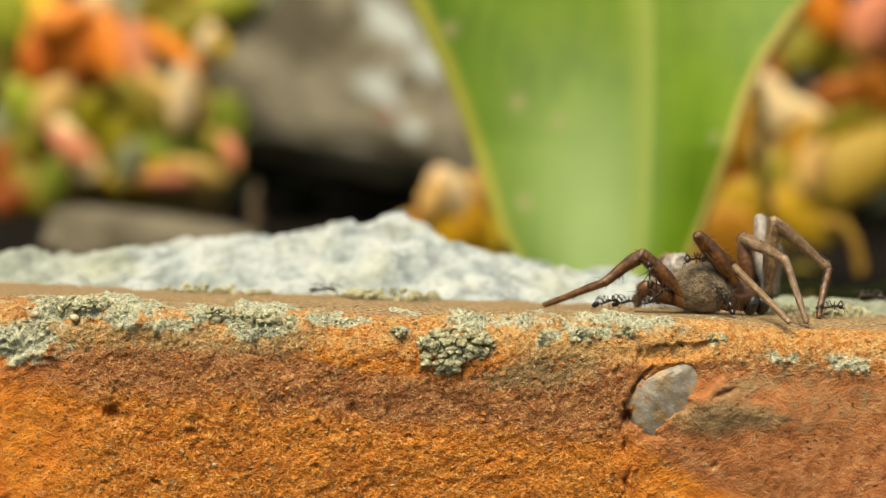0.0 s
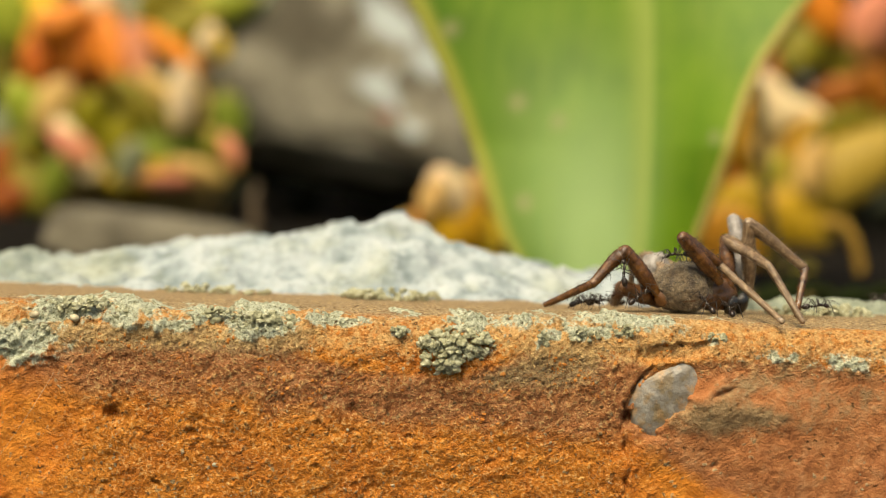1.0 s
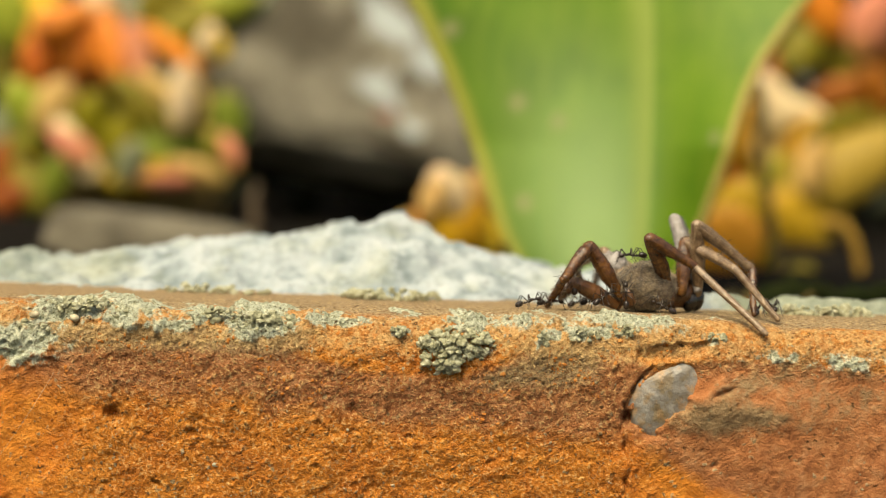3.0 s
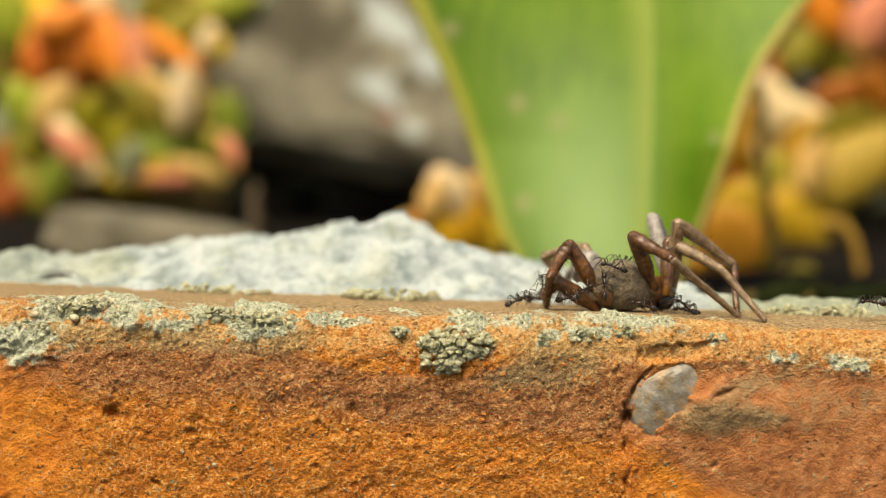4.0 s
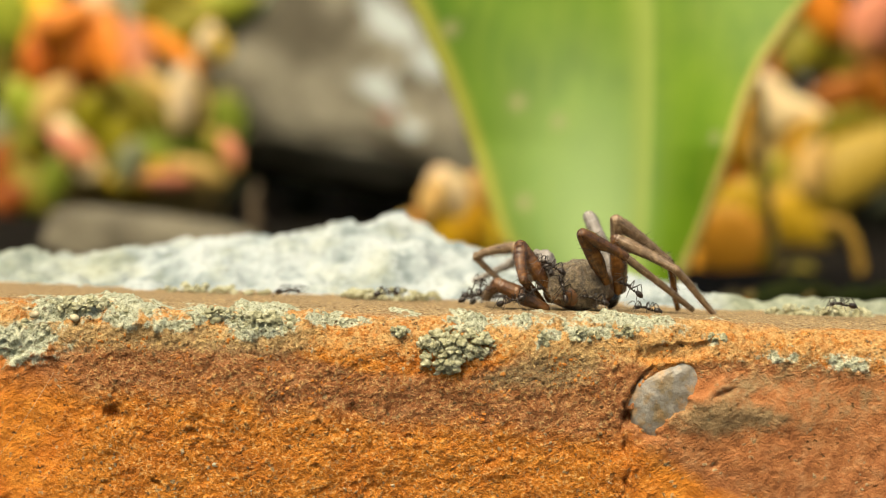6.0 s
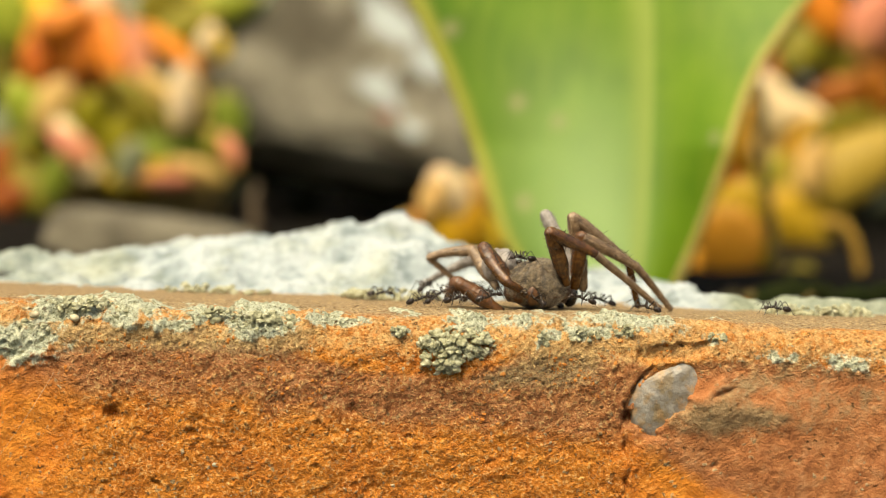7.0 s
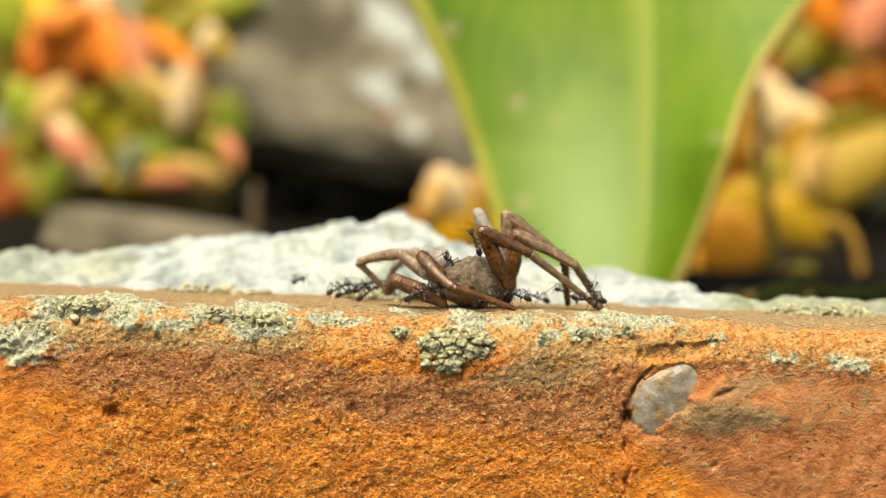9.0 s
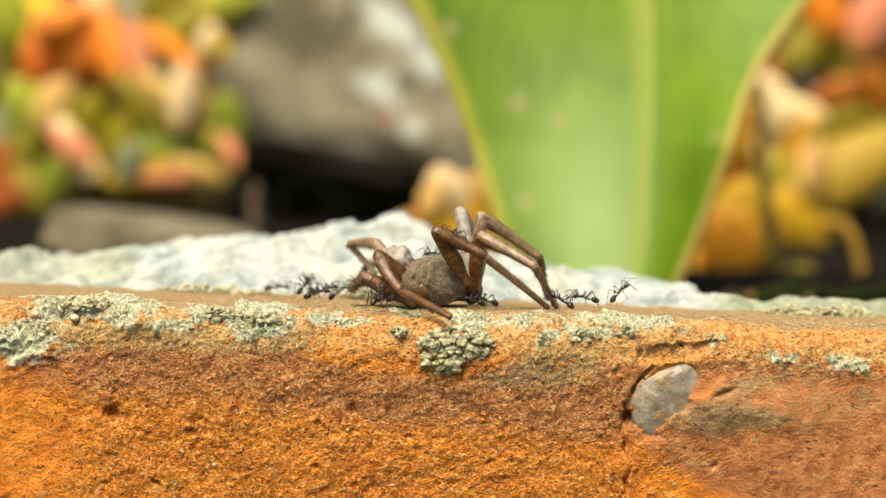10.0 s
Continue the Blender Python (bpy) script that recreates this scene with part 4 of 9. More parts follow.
def build_spider():
    bm = bmesh.new()
    lump(bm, (0, 0, 0), (1, 1, 1), 3.0, 0.05, 5, 1.5)
    rays = []
    for v in bm.verts:
        x, y, z = v.co
        dome = 1.0 if z > 0 else 0.85
        a = math.atan2(y, x)
        groove = math.exp(-(y / 0.05) ** 2) * math.exp(-((x + 0.1) / 0.4) ** 2) * (z > 0)
        ray = (0.5 + 0.5 * math.cos(a * 9)) ** 6 * (z > 0.1) * min(1, (x * x + y * y) * 2.2)
        rays.append(max(ray, groove))
        k = 1 - 0.05 * ray - 0.07 * groove + 0.055 * noise.fractal(v.co * 3.0, 0.8, 2.0, 4)
        v.co = Vector((x * 4.0 * k, y * 3.4 * k, (z * (3.30 + 0.25 * x) * dome * k) + 2.75)) * MM
    tops = [(v.co.copy(), v.co.copy() - Vector((0, 0, 2.75 * MM))) for v in bm.verts]
    body = part("carapace", bm, FELT, spider, "domed grey-brown felted carapace with faint radiating grooves")
    layer(body.data, "ray", rays)
    rnd = random.Random(8)
    bm = bmesh.new()
    for co, out in [rnd.choice(tops) for _ in range(4500)]:
        out = out.normalized()
        d = (out * 0.5 + Vector((rnd.uniform(-1, 1), rnd.uniform(-1, 1), -0.2)) * 0.5).normalized() * rnd.uniform(0.15, 0.5) * MM
        s = out.orthogonal().normalized() * 0.022 * MM
        v = [bm.verts.new(p) for p in (co - s, co + s, co + d)]
        bm.faces.new(v)
    part("hair", bm, HAIR, spider, "short pale felted hair")
    bm = bmesh.new()
    lump(bm, (3.9 * MM, 0.6 * MM, 2.3 * MM), (3.0 * MM, 2.3 * MM, 2.1 * MM), 5.0, 0.16, 4, 1.6)
    for v in list(bm.verts):
        v.co.z = max(v.co.z, 0.12 * MM)
    part("head", bm, RUSSET, spider, "russet head with stiff hairs")
    bm = bmesh.new()
    lump(bm, (0.5 * MM, 0.4 * MM, 1.9 * MM), (4.1 * MM, 3.3 * MM, 1.7 * MM), 7.0, 0.14, 4, 1.8)
    part("sternum", bm, RUSSET, spider, "russet underside between the leg bases")
    for dx, dy, s in ((6.0, -0.4, 1.0), (7.6, 0.9, 1.12)):
        bm = bmesh.new()
        lump(bm, (dx * MM, dy * MM, 1.15 * MM * s), (0.85 * s * MM, 0.9 * s * MM, 1.25 * s * MM), dx, 0.06, 3, 1.0, Matrix.Rotation(radians(14), 3, "Y"))
        part("fang", bm, JET, spider, "glossy black fang base")
    bm = bmesh.new()
    lump(bm, (-2.4 * MM, 3.9 * MM, 5.0 * MM), (1.9 * MM, 2.2 * MM, 2.1 * MM), 9.0, 0.22, 4, 1.8)
    part("abdomen", bm, PALE_LEG, spider, "small shrivelled pale abdomen")
    for dx, dy, a in ((-2.6, -1.6, 0), (-2.9, 0.2, 1), (-2.4, 2.0, 2), (2.4, -1.7, 3), (3.0, -0.6, 4), (3.2, 0.9, 5), (2.6, 2.2, 6)):
        bm = bmesh.new()
        lump(bm, (dx * MM, dy * MM, 1.9 * MM), (0.95 * MM, 0.8 * MM, 1.2 * MM), a * 3.0, 0.12, 3, 1.4)
        part("coxa", bm, RUSSET, spider, "russet leg base")
    plan = {"L1": (5.46, 5.74, 8.08, BROWN, BROWN, BROWN, 1.08), "R1": (5.94, 6.22, 11.86, BROWN, BROWN, DUST_LEG, 1.05), "R2": (5.22, 7.87, 7.88, BROWN, DUST_LEG, DUST_LEG, 1.05),
            "R3": (7.31, 8.75, 6.61, DUST_LEG, DUST_LEG, BROWN, 1.04), "R4": (8.88, 5.81, 6.68, PALE_LEG, PALE_LEG, PALE_LEG, 1.08),
            "L2": (5.36, 5.56, 5.37, DUST_LEG, DUST_LEG, DUST_LEG, 0.9), "L3": (5.43, 4.34, 4.55, DUST_LEG, PALE_LEG, PALE_LEG, 0.95), "P": (3.85, 1.4, 1.4, RUSSET, RUSSET, DUST_LEG, 1.1)}
    plan["P"] = (*PALP, *plan["P"][3:])
    for i, (key, (a, b, c, m1, m2, m3, k)) in enumerate(plan.items()):
        palp = key == "P"
        femur = limb("pedipalp" if palp else "leg", a, (0.60 * k, 0.86 * k, 0.92 * k, 0.86 * k, 0.78 * k, 0.72 * k), 0.12, m1, spider, 20 + i, 170, "", 1.5)
        tibia = limb("tibia", b, (0.72 * k, 0.80 * k, 0.70 * k, 0.60 * k, 0.55 * k, 0.48 * k), 0.22, m2, femur, 40 + i, 420 if m2 is PALE_LEG else 330)
        foot = limb("tarsus", c, (0.47 * k, 0.45 * k, 0.41 * k, 0.38 * k, 0.36 * k, 0.30 * k), 0.10, m3, femur, 60 + i, 240)
        bm = bmesh.new()
        lump(bm, (0, 0, a * MM), (0.70 * k * MM, 0.70 * k * MM, 0.66 * k * MM), 3.0 * i, 0.06, 3, 1.2)
        part("knee", bm, m2 if m1 is not BROWN else m1, femur)
        bm = bmesh.new()
        spines(bm, b, 0.52 * k, 8, 80 + i)
        part("spine", bm, JET if m2 is not PALE_LEG else m2, tibia, "stiff dark spines")
        LEGS[key] = (femur, tibia, foot)


PALP = (4.69, 1.65, 1.32)
build_spider()


# ---- the ants ----
def ant_mat():
    n = Nodes("black_brown_ant")
    c = n.ramp(n.noise(0.35, 4), (0.3, (0.006, 0.004, 0.003)), (0.6, (0.020, 0.011, 0.007)), (0.8, (0.05, 0.026, 0.014)))
    return n.done(c, 0.28, n.bump(n.noise(0.12, 3), 0.02, 0.6), 0.5)


ANT = ant_mat()


A = 0.88 * MM  # the ants' unit


def build_ant():
    """A worker ant that faces +x and stands on z = 0; in the ants' unit."""
    ant = thing("ant", None, "small black-brown worker ant with thin jointed legs", "ant", "ants at the spider")
    bm = bmesh.new()
    lump(bm, (1.50 * A, 0, 0.98 * A), (0.40 * A, 0.33 * A, 0.29 * A), 1.0, 0.05, 3, 1.0, Matrix.Rotation(radians(18), 3, "Y"))
    head = part("head", bm, ANT, ant)
    for s in (-1, 1):
        bm = bmesh.new()
        tube(bm, [Vector(p) * A for p in ((1.84, 0.16 * s, 0.84), (2.06, 0.15 * s, 0.72), (2.16, 0.02 * s, 0.66))], [0.075 * A, 0.055 * A, 0.02 * A], 6)
        part("mandible", bm, ANT, head)
        bm = bmesh.new()
        tube(bm, [Vector(p) * A for p in ((1.74, 0.18 * s, 1.12), (2.02, 0.42 * s, 1.62), (2.15, 0.50 * s, 1.78), (2.6, 0.66 * s, 1.55), (3.0, 0.76 * s, 1.22))], [0.035 * A, 0.030 * A, 0.032 * A, 0.034 * A, 0.026 * A], 5)
        part("antenna", bm, ANT, head)
    bm = bmesh.new()
    lump(bm, (0.68 * A, 0, 1.08 * A), (0.43 * A, 0.20 * A, 0.20 * A), 3.0, 0.05, 3, 1.0, Matrix.Rotation(radians(12), 3, "Y"))
    lump(bm, (0.08 * A, 0, 0.92 * A), (0.40 * A, 0.16 * A, 0.18 * A), 5.0, 0.05, 3, 1.0, Matrix.Rotation(radians(-14), 3, "Y"))
    tube(bm, [Vector(p) * A for p in ((1.25, 0, 1.0), (1.05, 0, 1.04), (0.7, 0, 1.05))], [0.10 * A, 0.10 * A, 0.16 * A], 6)
    part("thorax", bm, ANT, ant)
    bm = bmesh.new()
    lump(bm, (-0.46 * A, 0, 0.84 * A), (0.13 * A, 0.12 * A, 0.24 * A), 7.0, 0.05, 2)
    tube(bm, [Vector(p) * A for p in ((-0.2, 0, 0.84), (-0.46, 0, 0.76), (-0.76, 0, 0.80))], [0.08 * A, 0.08 * A, 0.07 * A], 6)
    part("waist", bm, ANT, ant)
    bm = bmesh.new()
    lump(bm, (-1.26 * A, 0, 0.80 * A), (0.62 * A, 0.40 * A, 0.40 * A), 9.0, 0.04, 3, 1.0, Matrix.Rotation(radians(-14), 3, "Y"))
    part("abdomen", bm, ANT, ant, "glossy black abdomen")
    for root, reach, fore in ((0.86, 1.0, 1.35), (0.44, 1.25, -0.45), (0.10, 1.1, -1.75)):
        for s in (-1, 1):
            bm = bmesh.new()
            f = fore * (1.0 if s > 0 else 0.85) + 0.12 * s
            pts = ((0, 0, 0), (0.06 * f, 0.14 * s, -0.04), (0.48 * f, 0.55 * s, 0.88), (0.55 * f, 0.62 * s, 0.86), (0.92 * f, 0.88 * s, -0.15), (1.15 * f, reach * s, -0.86), (1.35 * f, (reach + 0.14) * s, -0.93))
            tube(bm, [Vector(p) * A for p in pts], [0.075 * A, 0.075 * A, 0.062 * A, 0.058 * A, 0.048 * A, 0.034 * A, 0.024 * A], 6)
            leg = part("leg", bm, ANT, ant)
            leg.location = Vector((root, 0.15 * s, 0.95)) * A
    return ant


ANTS = [build_ant()]
for _ in range(18):
    ANTS.append(copy_thing(ANTS[0], Matrix.Identity(4)))


for ant in ANTS[:3]:
    tagged(ant, "black-brown ant tugging backwards at the spider's leg")
for ant in ANTS[3:6] + ANTS[9:12]:
    tagged(ant, "black-brown ant climbing over the spider's body")
for ant in ANTS[6:8] + ANTS[-1:]:
    tagged(ant, "black-brown ant following close behind the spider")
for ant in ANTS[12:-1]:
    tagged(ant, "black-brown ant walking along the dusty brick top", group="ants on the brick")


# ---- what moves ----
def at(x, y, z, rx=0, ry=0, rz=0):
    """A pose in millimetres and degrees."""
    return pose(x * MM, y * MM, z * MM, rx, ry, rz)


def ant_steps():
    """The ants' legs swing in two sets of three, each ant in a rhythm of its own."""
    rnd = random.Random(17)
    for ant in ANTS:
        pace, start, reach = rnd.uniform(1.2, 1.9), rnd.uniform(0, 6.28), rnd.uniform(10, 19)
        legs = [o for o in ant.children if o.name.startswith("leg")]
        for i, leg in enumerate(legs):
            home, side = leg.location.copy(), 1 if i % 2 else -1
            phase = start + math.pi * ((i // 2 + i) % 2)
            rows = []
            for k in range(41):
                t = k * 0.25
                w = 2 * math.pi * pace * t + phase
                rows.append((t, Matrix.Translation(home) @ pose(0, 0, 0, 7 * side * max(0, math.cos(w)), 0, side * -reach * math.sin(w) + 0.3 * reach * math.sin(0.9 * t + i))))
            walk(leg, rows)


def motions():
    # the dragged spider, and its legs in its own space
    walk(spider, [
        (0, at(31.18, 11.80, 0.65, 0.0, -0.0, -4.0)), (0.25, at(30.60, 11.80, 0.65, 0.0, -0.0, -2.5)), (0.5, at(30.02, 11.81, 0.65, 0.0, -0.0, -1.1)), (0.75, at(29.42, 11.81, 0.65, 0.0, -0.0, 0.4)),
        (1, at(28.80, 11.80, 0.65, 0.0, -0.0, 2.0)), (1.25, at(28.08, 11.76, 0.65, 0.0, -0.0, 3.6)), (1.5, at(27.30, 11.70, 0.65, 0.0, -0.0, 5.2)), (1.75, at(26.57, 11.64, 0.65, 0.0, -0.0, 6.9)),
        (2, at(26.04, 11.60, 0.65, 0.0, -0.0, 9.0)), (2.25, at(25.80, 11.60, 0.65, 0.0, -0.0, 11.5)), (2.5, at(25.57, 11.60, 0.65, 0.0, -0.0, 14.0)), (2.75, at(25.06, 11.57, 0.65, 0.0, -0.0, 16.0)),
        (3, at(24.32, 11.52, 0.65, 0.0, -0.0, 17.6)), (3.25, at(23.46, 11.46, 0.65, 0.0, -0.0, 19.0)), (3.5, at(22.59, 11.38, 0.65, 0.0, -0.0, 20.4)), (3.75, at(21.81, 11.29, 0.65, 0.0, -0.0, 22.0)),
        (4, at(21.23, 11.20, 0.65, 0.0, -0.0, 24.0)), (4.25, at(20.89, 11.09, 0.65, 0.0, -0.0, 26.4)), (4.5, at(20.52, 11.00, 0.65, 0.0, -0.0, 29.0)), (4.75, at(19.87, 11.00, 0.65, 0.0, -0.0, 31.6)),
        (5, at(19.17, 11.00, 0.65, 0.0, -0.0, 34.0)), (5.25, at(18.67, 10.91, 0.65, 0.0, -0.0, 36.1)), (5.5, at(18.13, 10.80, 0.65, 0.0, -0.0, 38.0)), (5.75, at(17.27, 10.72, 0.65, 0.0, -0.0, 39.8)),
        (6, at(16.12, 10.67, 0.65, 0.0, -0.0, 41.4)), (6.25, at(14.82, 10.62, 0.65, 0.0, -0.0, 42.8)), (6.5, at(13.51, 10.58, 0.65, 0.0, -0.0, 44.1)), (6.75, at(12.30, 10.54, 0.65, 0.0, -0.0, 45.2)),
        (7, at(11.34, 10.50, 0.65, 0.0, -0.0, 46.0)), (7.25, at(10.68, 10.45, 0.65, 0.0, -0.0, 46.6)), (7.5, at(9.99, 10.40, 0.65, 0.0, -0.0, 47.0)), (7.75, at(8.99, 10.35, 0.65, 0.0, -0.0, 47.6)),
        (8, at(7.96, 10.30, 0.65, 0.0, -0.0, 48.0)), (8.25, at(7.15, 10.26, 0.65, 0.0, -0.0, 48.1)), (8.5, at(6.27, 10.20, 0.65, 0.0, -0.0, 48.0)), (8.75, at(4.94, 10.09, 0.65, 0.0, -0.0, 47.7)),
        (9, at(3.57, 10.00, 0.65, 0.0, -0.0, 47.0)), (9.25, at(2.56, 10.00, 0.65, 0.0, -0.0, 45.7)), (9.5, at(1.55, 10.00, 0.65, 0.0, -0.0, 44.0)), (9.75, at(0.25, 9.91, 0.65, 0.0, -0.0, 42.1)),
        (10, at(-1.14, 9.80, 0.65, 0.0, -0.0, 40.0)),
    ])
    walk(LEGS["L1"][0], [
        (0, at(-3.36, -2.16, 3.21, -47.7, -1.9, 96.1)), (0.25, at(-3.50, -2.07, 3.18, -45.6, -2.4, 95.2)), (0.5, at(-3.65, -1.98, 3.15, -43.4, -3.1, 94.3)), (0.75, at(-3.77, -1.88, 3.12, -41.4, -3.7, 93.3)),
        (1, at(-3.84, -1.77, 3.11, -39.7, -3.9, 92.0)), (1.25, at(-3.76, -1.67, 3.15, -38.4, -3.5, 90.1)), (1.5, at(-3.58, -1.58, 3.21, -37.4, -2.7, 87.9)), (1.75, at(-3.46, -1.49, 3.27, -36.8, -2.0, 85.5)),
        (2, at(-3.55, -1.36, 3.29, -36.6, -1.8, 83.3)), (2.25, at(-3.92, -1.17, 3.27, -37.0, -2.5, 81.4)), (2.5, at(-4.30, -0.93, 3.24, -37.4, -3.2, 79.4)), (2.75, at(-4.41, -0.76, 3.22, -36.8, -3.4, 77.6)),
        (3, at(-4.28, -0.67, 3.20, -35.2, -3.3, 75.9)), (3.25, at(-4.04, -0.63, 3.17, -33.3, -3.0, 74.3)), (3.5, at(-3.81, -0.58, 3.16, -31.8, -2.2, 72.4)), (3.75, at(-3.68, -0.49, 3.15, -31.5, -1.1, 70.1)),
        (4, at(-3.76, -0.27, 3.15, -32.9, 0.4, 67.1)), (4.25, at(-4.09, 0.12, 3.18, -37.0, 2.6, 63.0)), (4.5, at(-4.35, 0.51, 3.19, -40.4, 4.3, 59.0)), (4.75, at(-4.30, 0.70, 3.12, -39.4, 4.2, 56.6)),
        (5, at(-4.18, 0.84, 3.04, -37.0, 3.7, 54.5)), (5.25, at(-4.13, 1.08, 3.01, -35.6, 4.6, 51.8)), (5.5, at(-4.05, 1.34, 2.99, -34.6, 5.4, 49.3)), (5.75, at(-3.90, 1.53, 2.98, -34.1, 4.4, 48.2)),
        (6, at(-3.68, 1.67, 2.98, -34.2, 2.0, 48.2)), (6.25, at(-3.42, 1.77, 2.98, -34.8, -1.3, 49.1)), (6.5, at(-3.17, 1.84, 2.98, -35.8, -4.9, 50.4)), (6.75, at(-2.94, 1.90, 2.98, -36.9, -8.3, 51.9)),
        (7, at(-2.78, 1.98, 2.97, -37.8, -10.8, 53.0)), (7.25, at(-2.69, 2.07, 2.94, -38.2, -12.4, 53.8)), (7.5, at(-2.60, 2.16, 2.95, -39.1, -14.3, 54.9)), (7.75, at(-2.50, 2.30, 3.07, -41.4, -17.9, 57.6)),
        (8, at(-2.39, 2.31, 3.18, -44.1, -20.5, 59.8)), (8.25, at(-2.28, 1.85, 3.23, -46.0, -18.9, 57.8)), (8.5, at(-2.20, 1.39, 3.13, -46.9, -16.6, 55.4)), (8.75, at(-2.22, 1.36, 2.63, -45.2, -16.8, 55.9)),
        (9, at(-2.30, 1.46, 2.15, -43.0, -17.2, 56.9)), (9.25, at(-2.48, 1.53, 2.20, -42.1, -15.1, 56.2)), (9.5, at(-2.60, 1.57, 2.40, -42.8, -13.7, 56.7)), (9.75, at(-2.44, 1.52, 2.53, -46.3, -16.3, 61.3)),
        (10, at(-2.18, 1.46, 2.65, -51.2, -19.6, 67.7)),
    ])
    walk(LEGS["L1"][1], [
        (0, at(0.00, 0.00, 5.46, -81.4, 3.7, -5.7)), (0.25, at(0.00, -0.00, 5.46, -85.5, 4.0, -3.0)), (0.5, at(0.00, 0.00, 5.46, -89.6, 4.8, -0.4)), (0.75, at(-0.00, 0.00, 5.46, -93.2, 5.7, 2.4)),
        (1, at(0.00, 0.00, 5.46, -95.9, 6.5, 5.5)), (1.25, at(0.00, -0.00, 5.46, -97.7, 6.7, 9.4)), (1.5, at(0.00, 0.00, 5.46, -99.0, 6.5, 13.9)), (1.75, at(0.00, -0.00, 5.46, -99.8, 6.6, 18.3)),
        (2, at(0.00, -0.00, 5.46, -99.9, 7.1, 21.9)), (2.25, at(0.00, -0.00, 5.46, -99.0, 8.1, 24.6)), (2.5, at(0.00, -0.00, 5.46, -98.0, 9.1, 27.0)), (2.75, at(0.00, -0.00, 5.46, -98.3, 9.9, 29.0)),
        (3, at(0.00, 0.00, 5.46, -99.7, 10.9, 30.4)), (3.25, at(-0.00, 0.00, 5.46, -101.7, 11.8, 31.7)), (3.5, at(0.00, 0.00, 5.46, -103.7, 12.3, 33.2)), (3.75, at(0.00, 0.00, 5.46, -105.4, 12.0, 35.3)),
        (4, at(0.00, 0.00, 5.46, -106.6, 10.7, 38.5)), (4.25, at(-0.00, -0.00, 5.46, -107.0, 7.4, 43.6)), (4.5, at(0.00, 0.00, 5.46, -108.2, 4.7, 47.5)), (4.75, at(0.00, 0.00, 5.46, -111.2, 5.3, 46.5)),
        (5, at(0.00, 0.00, 5.46, -114.6, 6.8, 45.0)), (5.25, at(-0.00, -0.00, 5.46, -116.9, 7.9, 46.5)), (5.5, at(0.00, 0.00, 5.46, -119.0, 9.4, 48.8)), (5.75, at(-0.00, 0.00, 5.46, -122.5, 11.6, 50.7)),
        (6, at(-0.00, 0.00, 5.46, -127.2, 14.5, 52.8)), (6.25, at(0.00, 0.00, 5.46, -132.3, 17.6, 55.1)), (6.5, at(0.00, 0.00, 5.46, -136.5, 20.7, 57.7)), (6.75, at(-0.00, 0.00, 5.46, -138.6, 23.3, 60.3)),
        (7, at(0.00, 0.00, 5.46, -138.2, 25.2, 62.5)), (7.25, at(0.00, 0.00, 5.46, -135.3, 26.7, 64.3)), (7.5, at(0.00, 0.00, 5.46, -132.1, 27.7, 66.0)), (7.75, at(0.00, 0.00, 5.46, -130.0, 27.8, 68.0)),
        (8, at(-0.00, 0.00, 5.46, -128.6, 27.2, 69.8)), (8.25, at(0.00, 0.00, 5.46, -128.9, 25.5, 71.2)), (8.5, at(0.00, 0.00, 5.46, -130.1, 24.5, 72.3)), (8.75, at(0.00, 0.00, 5.46, -132.3, 27.1, 73.1)),
        (9, at(-0.00, 0.00, 5.46, -134.3, 29.4, 72.9)), (9.25, at(-0.00, 0.00, 5.46, -136.0, 27.5, 69.9)), (9.5, at(0.00, -0.00, 5.46, -134.9, 24.4, 67.5)), (9.75, at(0.00, 0.00, 5.46, -128.1, 22.6, 68.7)),
        (10, at(0.00, -0.00, 5.46, -119.1, 20.9, 70.7)),
    ])
